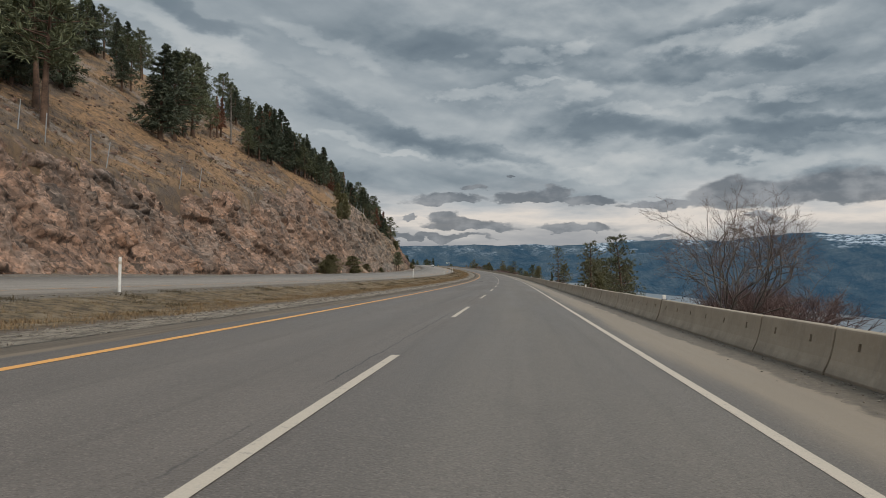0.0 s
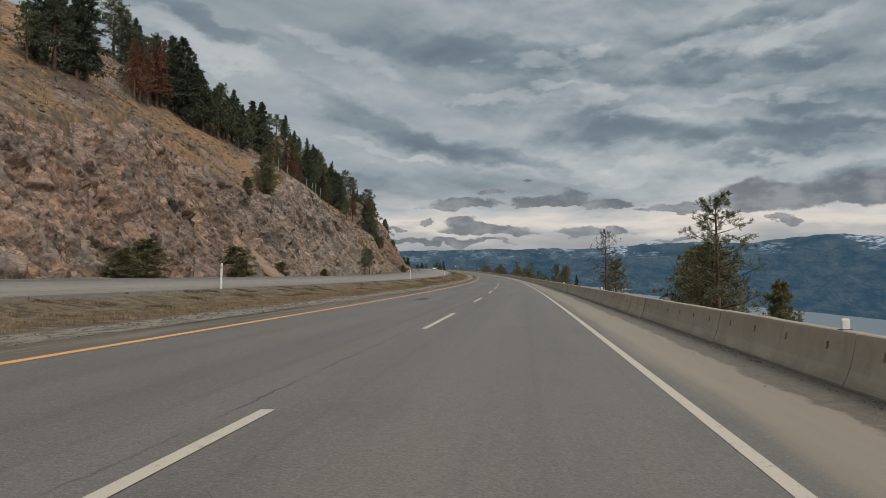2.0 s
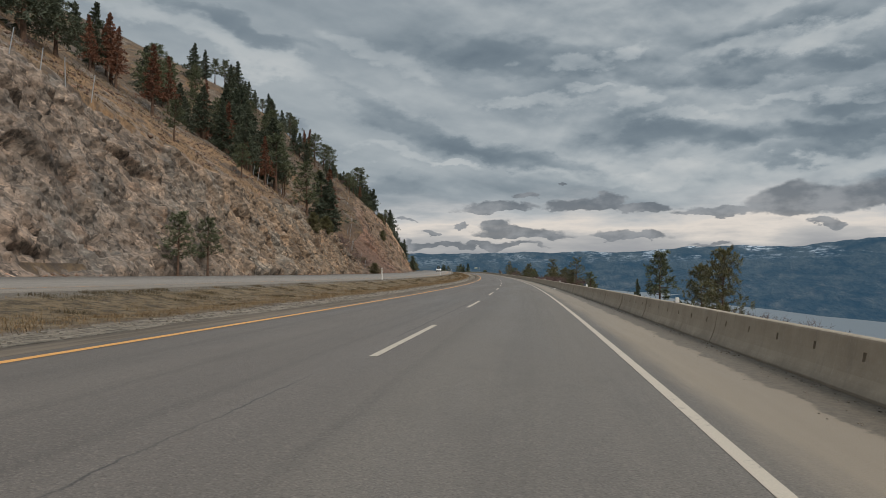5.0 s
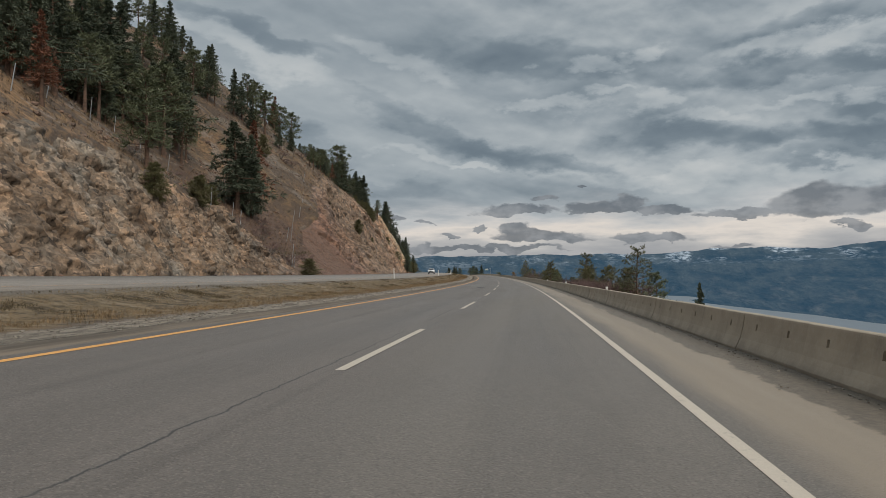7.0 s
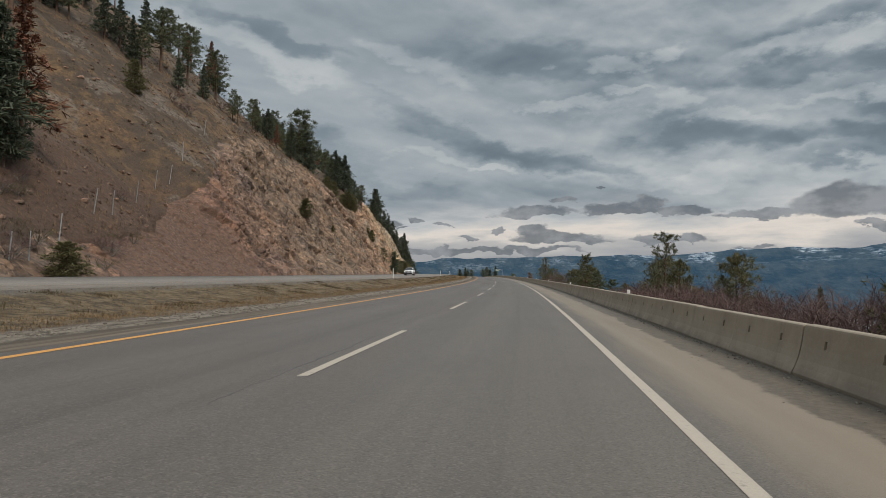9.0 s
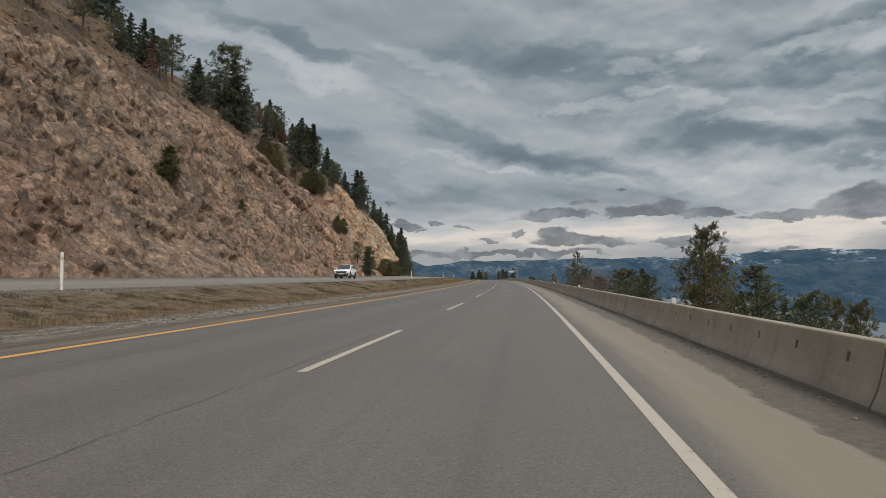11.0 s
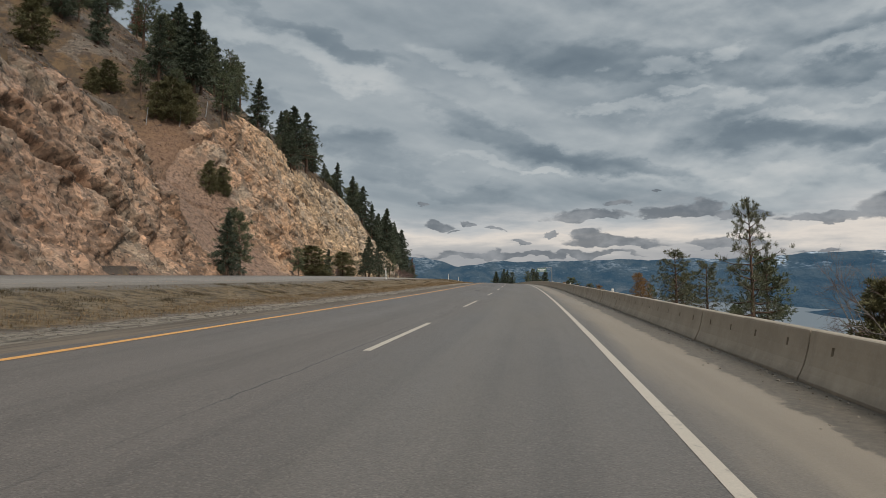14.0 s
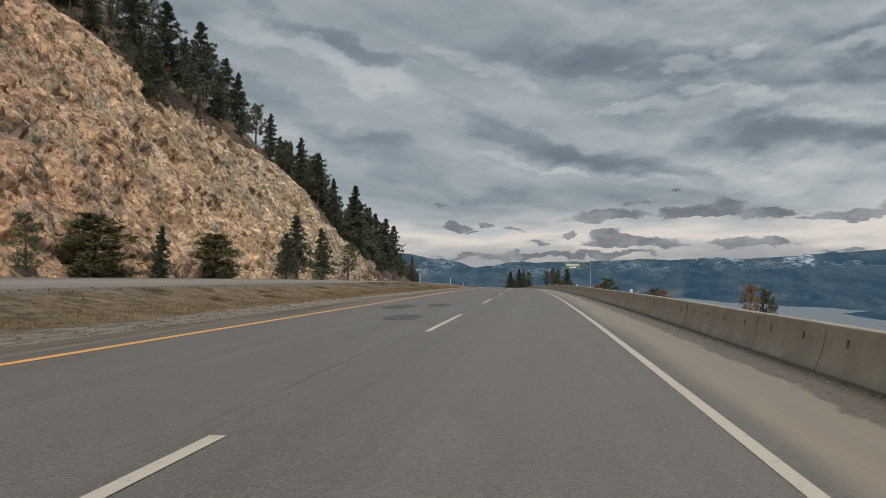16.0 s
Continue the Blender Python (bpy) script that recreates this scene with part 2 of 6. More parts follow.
def facets(x, y, seed=0, tilt=0.6, hard=16.0):
    """Blocky relief: every cell is a tilted plane of its own height, worn where it meets the next."""
    i, j = np.floor(x).astype(np.int64), np.floor(y).astype(np.int64)
    cells = []
    for a in (-1, 0, 1):
        for b in (-1, 0, 1):
            ci, cj = i + a, j + b
            u, v = x - ci - _hash(ci, cj, seed), y - cj - _hash(ci, cj, seed + 1)
            h = _hash(ci, cj, seed + 2) - 0.5 + tilt * (u * (_hash(ci, cj, seed + 3) - 0.5) + v * (_hash(ci, cj, seed + 4) - 0.5)) * 2
            cells.append((u * u + v * v, h))
    near = np.minimum.reduce([r for r, h in cells])
    w = [np.exp(-hard * (r - near)) for r, h in cells]
    return sum(k * h for k, (r, h) in zip(w, cells)) / sum(w)


# ---------------------------------------------------------------- meshes
def link(name, mesh, material, parent=None, label=""):
    ob = new(name, mesh)
    if material is not None and len(mesh.materials) == 0:
        mesh.materials.append(material)
    if parent is not None:
        ob.parent = parent
    if label:
        ob["label"] = label
    return ob


def part(name, bm, material, parent=None, label="", smooth=False):
    """Links a bmesh as one mesh object under a thing or a part."""
    mesh = bpy.data.meshes.new(name)
    bm.normal_update()
    bm.to_mesh(mesh)
    bm.free()
    if smooth:
        mesh.polygons.foreach_set("use_smooth", [True] * len(mesh.polygons))
    return link(name, mesh, material, parent, label)


def raw(name, verts, faces, smooth=False):
    mesh = bpy.data.meshes.new(name)
    mesh.from_pydata(np.asarray(verts).tolist(), [], faces.tolist() if hasattr(faces, "tolist") else faces)
    if smooth:
        mesh.polygons.foreach_set("use_smooth", [True] * len(mesh.polygons))
    return mesh


def sheet_mesh(name, P, uv=None, smooth=True):
    """A mesh from a grid of places (rows x columns x 3), with the plan's s and q as UV in tens of metres."""
    r, c = P.shape[:2]
    k = np.arange(r * c).reshape(r, c)
    f = np.stack([k[:-1, :-1], k[1:, :-1], k[1:, 1:], k[:-1, 1:]], -1).reshape(-1, 4)
    mesh = bpy.data.meshes.new(name)
    mesh.vertices.add(r * c)
    mesh.vertices.foreach_set("co", P.reshape(-1).astype(np.float32))
    mesh.loops.add(f.size)
    mesh.loops.foreach_set("vertex_index", f.reshape(-1).astype(np.int32))
    mesh.polygons.add(len(f))
    mesh.polygons.foreach_set("loop_start", np.arange(0, f.size, 4, dtype=np.int32))
    if smooth:
        mesh.polygons.foreach_set("use_smooth", np.ones(len(f), bool))
    mesh.update(calc_edges=True)
    if uv is not None:
        layer = mesh.uv_layers.new(name="plan")
        layer.data.foreach_set("uv", uv.reshape(-1, 2)[f.reshape(-1)].astype(np.float32).reshape(-1))
    return mesh


def box(bm, x0, y0, z0, x1, y1, z1, bevel=0.0):
    v = [bm.verts.new(p) for p in ((x0, y0, z0), (x1, y0, z0), (x1, y1, z0), (x0, y1, z0), (x0, y0, z1), (x1, y0, z1), (x1, y1, z1), (x0, y1, z1))]
    fs = [bm.faces.new([v[i] for i in q]) for q in ((3, 2, 1, 0), (4, 5, 6, 7), (0, 1, 5, 4), (1, 2, 6, 5), (2, 3, 7, 6), (3, 0, 4, 7))]
    if bevel:
        bmesh.ops.bevel(bm, geom=list({e for f in fs for e in f.edges}), offset=bevel, segments=2, affect="EDGES")
    return bm


def ring(bm, c, r, n, axis="z"):
    out = []
    for i in range(n):
        a = 2 * math.pi * i / n
        u, v = r * math.cos(a), r * math.sin(a)
        out.append(bm.verts.new({"z": (c[0] + u, c[1] + v, c[2]), "x": (c[0], c[1] + u, c[2] + v), "y": (c[0] + u, c[1], c[2] + v)}[axis]))
    return out


def tube(bm, stops, n=8, axis="z", caps=True):
    """A lathe through (centre, radius) stops."""
    rings = [ring(bm, c, r, n, axis) for c, r in stops]
    for a, b in zip(rings, rings[1:]):
        for i in range(n):
            bm.faces.new((a[i], a[(i + 1) % n], b[(i + 1) % n], b[i]))
    if caps:
        bm.faces.new(rings[0][::-1])
        bm.faces.new(rings[-1])
    return bm


# ---------------------------------------------------------------- materials
def material(name, rough=0.8, metal=0.0):
    m = bpy.data.materials.new(name)
    m.use_nodes = True
    t = Tree(m.node_tree)
    b = t.n["Principled BSDF"]
    b.inputs["Roughness"].default_value = rough
    b.inputs["Metallic"].default_value = metal
    return m, t, b


def bump(t, b, height, strength=0.4, dist=0.02, normal=None):
    n = t.add("ShaderNodeBump")
    if normal is not None:
        t.l.new(normal, n.inputs["Normal"])
    n.inputs["Strength"].default_value = strength
    n.inputs["Distance"].default_value = dist
    t.l.new(height, n.inputs["Height"])
    t.l.new(n.outputs[0], b.inputs["Normal"])


def here(t):
    return t.add("ShaderNodeNewGeometry").outputs["Position"]


def plan(t):
    """s and q in metres, from the plan's UV."""
    n = t.add("ShaderNodeUVMap", uv_map="plan")
    sp = t.add("ShaderNodeSeparateXYZ")
    t.l.new(n.outputs[0], sp.inputs[0])
    return t.math("MULTIPLY", sp.outputs[0], 10.0), t.math("MULTIPLY", sp.outputs[1], 10.0)


def simple(name, a, b_, scale=8.0, rough=0.8, metal=0.0, bump_s=0.0, bump_d=0.01):
    """A two-tone surface with grain."""
    m, t, b = material(name, rough, metal)
    p = t.add("ShaderNodeTexCoord").outputs["Object"]
    n1, n2 = t.noise(p, scale, 6), t.noise(p, scale * 7.3, 4)
    f = t.math("ADD", t.math("MULTIPLY", n1, 0.65), t.math("MULTIPLY", n2, 0.35))
    t.l.new(t.mix(t.span(f, 0.35, 0.65), a, b_), b.inputs["Base Color"])
    if bump_s:
        bump(t, b, f, bump_s, bump_d)
    return m


def asphalt(name, old, dust):
    m, t, b = material(name, 0.82)
    p = here(t)
    s, q = plan(t)
    sq = t.vec(s, q, 0.0)
    grain = t.noise(p, 55.0, 3, 0.7)
    chips = t.voronoi(p, 42.0)
    patch = t.noise(t.scaled(sq, 0.045, 0.5, 1), 1.0, 5, 0.6)
    long_ = t.noise(t.scaled(sq, 0.012, 2.6, 1), 1.0, 4, 0.6)
    c = t.mix(t.span(patch, 0.3, 0.7), old, tuple(v * 1.22 for v in old))
    # polished wheel tracks and a dark oily strip between
    wave = t.math("SINE", t.math("MULTIPLY", t.math("ADD", q, 0.95), 2 * math.pi / 1.85))
    c = t.mix(t.math("MULTIPLY", t.span(wave, -0.6, 1.0), 0.30), c, tuple(v * 1.55 for v in old))
    c = t.mix(t.math("MULTIPLY", t.span(long_, 0.50, 0.66), 0.38), c, tuple(v * 0.62 for v in old))
    if dust:
        c = t.mix(t.math("MULTIPLY", t.span(q, -0.2, 1.2), t.span(patch, 0.3, 0.7, 0.12, 0.34)), c, (0.185, 0.165, 0.132))
    stones = t.voronoi(p, 66.0, out="Color")
    pale = t.add("ShaderNodeSeparateColor")
    t.l.new(stones, pale.inputs[0])
    c = t.mix(t.math("MULTIPLY", t.span(pale.outputs[0], 0.74, 0.92), 0.5), c, tuple(min(1, v * 2.2) for v in old))
    c = t.mix(t.math("MULTIPLY", t.span(pale.outputs[1], 0.6, 0.95), 0.45), c, tuple(v * 0.45 for v in old))
    blot = t.noise(t.scaled(sq, 0.35, 0.9, 1), 1.0, 6, 0.65)
    c = t.mix(t.math("MULTIPLY", t.span(blot, 0.5, 0.68), 0.22), c, tuple(v * 0.7 for v in old))
    c = t.mix(t.math("MULTIPLY", t.span(grain, 0.45, 0.75), 0.4), c, tuple(min(1, v * 1.8) for v in old))
    c = t.mix(t.math("MULTIPLY", t.span(chips, 0.0, 0.22, 1.0, 0.0), 0.35), c, tuple(v * 0.45 for v in old))
    # the crack along the lane joint
    jit = t.math("MULTIPLY", t.math("SUBTRACT", t.noise(t.scaled(sq, 1.6, 0.6, 1), 1.0, 6, 0.7), 0.5), 0.22)
    off = t.math("ABSOLUTE", t.math("ADD", t.math("ADD", q, 0.46), jit))
    gate = t.span(t.noise(t.scaled(sq, 0.09, 0.0, 1), 1.0, 5, 0.65), 0.42, 0.54)
    c = t.mix(t.math("MULTIPLY", t.span(off, 0.004, 0.020, 0.8, 0.0), gate), c, (0.02, 0.02, 0.021))
    if dust:
        # pale sand swept onto the shoulder, gravel against the barrier
        edge = t.math("ADD", q, t.math("MULTIPLY", t.math("SUBTRACT", t.noise(t.scaled(sq, 0.10, 0.9, 1), 1.0, 6, 0.65), 0.5), 1.1))
        sand = t.math("MULTIPLY", t.span(edge, 3.75, 4.35), t.span(t.noise(t.scaled(sq, 0.03, 1.5, 1), 1.0, 5), 0.2, 0.6, 0.72, 1.0))
        sc = t.mix(t.noise(t.scaled(sq, 0.08, 2.2, 1), 1.0, 6, 0.6), (0.222, 0.174, 0.126), (0.324, 0.264, 0.194))
        c = t.mix(t.math("MULTIPLY", sand, 0.86), c, sc)
        rim = t.math("ADD", q, t.math("MULTIPLY", t.math("SUBTRACT", t.noise(t.scaled(sq, 0.5, 0.7, 1), 1.0, 7, 0.75), 0.5), 1.0))
        gc = t.mix(t.span(t.noise(p, 9.0, 7, 0.75), 0.35, 0.68), (0.088, 0.070, 0.051), (0.160, 0.130, 0.096))
        c = t.mix(t.span(rim, 5.02, 5.12), c, gc)
        left = t.math("ADD", q, t.math("MULTIPLY", t.math("SUBTRACT", t.noise(t.scaled(sq, 0.15, 0.6, 1), 1.0, 5, 0.7), 0.5), 0.5))
        streak = t.noise(t.scaled(sq, 0.10, 3.2, 1), 1.0, 7, 0.7)
        c = t.mix(t.math("MULTIPLY", t.span(left, -4.38, -4.52), 0.9), c, t.mix(t.span(streak, 0.36, 0.62), (0.140, 0.106, 0.073), (0.275, 0.212, 0.150)))
    gloss = t.span(patch, 0.2, 0.8, 0.50, 0.70)
    if dust:
        gloss = t.math("MAXIMUM", gloss, t.span(left, -4.38, -4.52))
    t.l.new(c, b.inputs["Base Color"])
    t.l.new(gloss, b.inputs["Roughness"])
    bump(t, b, t.math("ADD", grain, t.math("MULTIPLY", chips, 0.8)), 0.5, 0.012)
    return m


def paint(name, c, wear):
    m, t, b = material(name, 0.6)
    p = here(t)
    n = t.noise(p, 9.0, 7, 0.72)
    g = t.noise(p, 60.0, 3, 0.7)
    k = t.mix(t.span(g, 0.3, 0.75), tuple(v * 0.85 for v in c), c)
    k = t.mix(t.math("MULTIPLY", t.span(n, 0.56, 0.68), wear), k, (0.13, 0.12, 0.11))
    t.l.new(k, b.inputs["Base Color"])
    bump(t, b, g, 0.3, 0.008)
    return m


def rock_material():
    m, t, b = material("cut_rock", 0.88)
    p = here(t)
    s, v = plan(t)
    warp = t.math("ADD", s, t.math("MULTIPLY", t.math("SUBTRACT", t.noise(p, 0.035, 4), 0.5), 55.0))
    f = t.math("DIVIDE", warp, 800.0)
    k = 800.0
    warm = t.ramp(f, [(0.0, (0.365, 0.235, 0.176)), (150 / k, (0.315, 0.215, 0.166)), (230 / k, (0.349, 0.282, 0.236)), (300 / k, (0.345, 0.248, 0.170)),
                      (350 / k, (0.325, 0.228, 0.160)), (385 / k, (0.285, 0.152, 0.112)), (440 / k, (0.325, 0.238, 0.174)), (520 / k, (0.40, 0.266, 0.194)),
                      (590 / k, (0.64, 0.41, 0.262)), (630 / k, (0.73, 0.54, 0.355)), (700 / k, (0.706, 0.574, 0.430)), (1.0, (0.512, 0.410, 0.307))])
    cool = t.ramp(f, [(0.0, (0.266, 0.205, 0.174)), (200 / k, (0.231, 0.215, 0.205)), (330 / k, (0.297, 0.271, 0.231)), (400 / k, (0.256, 0.169, 0.149)),
                      (470 / k, (0.242, 0.206, 0.166)), (600 / k, (0.478, 0.401, 0.322)), (680 / k, (0.598, 0.550, 0.478)), (1.0, (0.369, 0.328, 0.287))])
    big = t.noise(p, 0.11, 6, 0.6, 0.1)
    mid = t.noise(t.scaled(p, 1, 1, 0.7), 0.55, 6, 0.62)
    fine = t.noise(p, 5.0, 6, 0.7)
    c = t.mix(t.span(t.math("ADD", t.math("MULTIPLY", big, 0.55), t.math("MULTIPLY", mid, 0.45)), 0.36, 0.56), cool, warm)
    # orange weathering high on the face, lichen, pale fresh breaks
    c = t.mix(t.math("MULTIPLY", t.span(t.noise(p, 0.2, 5, 0.6), 0.55, 0.7), 0.40), c, (0.32, 0.17, 0.09))
    c = t.mix(t.math("MULTIPLY", t.span(mid, 0.62, 0.72), 0.5), c, (0.46, 0.38, 0.32))
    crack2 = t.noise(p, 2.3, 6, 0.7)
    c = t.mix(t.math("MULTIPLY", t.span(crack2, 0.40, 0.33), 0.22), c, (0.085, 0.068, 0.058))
    c = t.mix(t.math("MULTIPLY", t.span(fine, 0.3, 0.7), 0.5), c, t.mix(1.0, c, (0.55, 0.52, 0.5), "MULTIPLY"))
    # broken blocks: each piece has a tilt and tone of its own, narrow dark gaps between
    shake = t.add("ShaderNodeTexNoise")
    t.l.new(p, shake.inputs["Vector"])
    shake.inputs["Scale"].default_value, shake.inputs["Detail"].default_value = 1.6, 3.0
    off = t.add("ShaderNodeVectorMath", operation="MULTIPLY_ADD")
    t.l.new(shake.outputs["Color"], off.inputs[0])
    off.inputs[1].default_value = (0.10, 0.10, 0.10)
    t.l.new(p, off.inputs[2])
    xyz = t.add("ShaderNodeSeparateXYZ")
    t.l.new(off.outputs[0], xyz.inputs[0])
    ja = t.math("ADD", t.math("MULTIPLY", xyz.outputs[1], 0.90), t.math("MULTIPLY", xyz.outputs[2], 0.44))
    jb = t.math("SUBTRACT", t.math("MULTIPLY", xyz.outputs[2], 0.90), t.math("MULTIPLY", xyz.outputs[1], 0.44))
    jc = xyz.outputs[0]
    normal = t.add("ShaderNodeNewGeometry").outputs["Normal"]
    gaps, blocks = 0.0, 0.0
    # patchy mask: strength of the painted shadow pockets and of the gaps
    worn = t.span(t.noise(p, 0.55, 5, 0.65), 0.36, 0.60)
    for ka, kb, tilt, tone, gap, wide in ((0.40, 0.24, 0.55, 0.9, 0.9, 0.016), (1.1, 0.70, 0.90, 0.9, 0.85, 0.030), (3.0, 2.1, 1.10, 0.7, 0.0, 0.0), (6.5, 4.8, 0.80, 0.4, 0.0, 0.0)):
        at_ = t.vec(t.math("MULTIPLY", ja, ka), t.math("MULTIPLY", jb, kb), t.math("MULTIPLY", jc, kb))
        tint = t.voronoi(at_, 1.0, out="Color")
        cell = t.add("ShaderNodeSeparateColor")
        t.l.new(tint, cell.inputs[0])
        blocks = t.math("ADD", blocks, t.math("MULTIPLY", cell.outputs[0], tone))
        lean = t.add("ShaderNodeVectorMath", operation="SUBTRACT")
        t.l.new(tint, lean.inputs[0])
        lean.inputs[1].default_value = (0.5, 0.5, 0.5)
        turn = t.add("ShaderNodeVectorMath", operation="MULTIPLY_ADD")
        t.l.new(lean.outputs[0], turn.inputs[0])
        turn.inputs[1].default_value = (tilt, tilt, tilt)
        t.l.new(normal, turn.inputs[2])
        normal = turn.outputs[0]
        if gap:
            # only some of the joints stand open
            e = t.voronoi(at_, 1.0, "DISTANCE_TO_EDGE")
            gate = t.span(t.noise(at_, 0.8, 2, 0.5), 0.47, 0.58)
            gaps = t.math("MAXIMUM", gaps, t.math("MULTIPLY", t.math("MULTIPLY", t.span(e, 0.0, wide, 1.0, 0.0), gap), gate))
        else:
            # shadow pockets painted as small dark chips, highlights as small pale ones
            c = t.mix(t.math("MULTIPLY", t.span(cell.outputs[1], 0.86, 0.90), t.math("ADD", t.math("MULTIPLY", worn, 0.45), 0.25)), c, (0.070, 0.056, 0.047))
            c = t.mix(t.math("MULTIPLY", t.span(cell.outputs[2], 0.86, 0.92), 0.55), c, t.mix(1.0, c, (1.6, 1.55, 1.48), "MULTIPLY"))
    unit = t.add("ShaderNodeVectorMath", operation="NORMALIZE")
    t.l.new(normal, unit.inputs[0])
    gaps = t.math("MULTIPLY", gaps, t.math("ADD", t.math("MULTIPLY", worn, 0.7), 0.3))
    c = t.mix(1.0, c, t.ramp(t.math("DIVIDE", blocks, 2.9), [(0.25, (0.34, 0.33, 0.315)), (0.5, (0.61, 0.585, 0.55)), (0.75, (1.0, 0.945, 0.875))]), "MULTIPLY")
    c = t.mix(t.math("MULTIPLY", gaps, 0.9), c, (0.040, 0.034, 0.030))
    # fine highlights on the stone, painted in as pale specks
    c = t.mix(t.math("MULTIPLY", t.span(t.noise(p, 11.0, 4, 0.7), 0.56, 0.70), 0.5), c, t.mix(1.0, c, (1.65, 1.6, 1.55), "MULTIPLY"))
    joint = t.span(t.math("ABSOLUTE", t.math("SUBTRACT", t.noise(t.vec(t.math("MULTIPLY", ja, 0.35), t.math("MULTIPLY", jb, 0.09), 3.0), 1.0, 3, 0.5), 0.5)), 0.0, 0.006, 1.0, 0.0)
    joint = t.math("MULTIPLY", joint, t.span(t.noise(p, 0.35, 4), 0.45, 0.62))
    c = t.mix(t.math("MULTIPLY", joint, 0.7), c, (0.045, 0.038, 0.034))
    # chutes of loose reddish soil and small stones
    wander = t.math("ADD", s, t.math("MULTIPLY", t.math("SUBTRACT", t.noise(p, 0.12, 5, 0.6), 0.5), 16.0))
    chute = t.math("MAXIMUM", t.span(t.math("ABSOLUTE", t.math("SUBTRACT", wander, 564.0)), 7.0, 13.0, 1.0, 0.0), t.span(t.math("ABSOLUTE", t.math("SUBTRACT", wander, 389.0)), 13.0, 21.0, 1.0, 0.0))
    grit = t.noise(p, 2.4, 8, 0.78)
    loose = t.mix(t.span(grit, 0.36, 0.60), (0.060, 0.036, 0.025), t.ramp(f, [(400 / k, (0.160, 0.090, 0.060)), (540 / k, (0.31, 0.195, 0.132))]))
    loose = t.mix(t.math("MULTIPLY", t.span(t.noise(p, 3.6, 6, 0.7), 0.58, 0.63), 0.55), loose, (0.28, 0.22, 0.175))
    c = t.mix(chute, c, loose)
    still = t.add("ShaderNodeMix", data_type="VECTOR")
    t.l.new(chute, still.inputs[0])
    t.l.new(unit.outputs[0], still.inputs[4])
    t.l.new(t.add("ShaderNodeNewGeometry").outputs["Normal"], still.inputs[5])
    t.l.new(c, b.inputs["Base Color"])
    hgt = t.math("ADD", t.math("MULTIPLY", fine, 0.16), t.math("MULTIPLY", t.noise(p, 16.0, 4, 0.7), 0.08))
    hgt = t.math("SUBTRACT", hgt, t.math("ADD", t.math("MULTIPLY", gaps, 0.4), t.math("MULTIPLY", joint, 0.5)))
    bump(t, b, hgt, 0.6, 0.12, still.outputs[1])
    return m


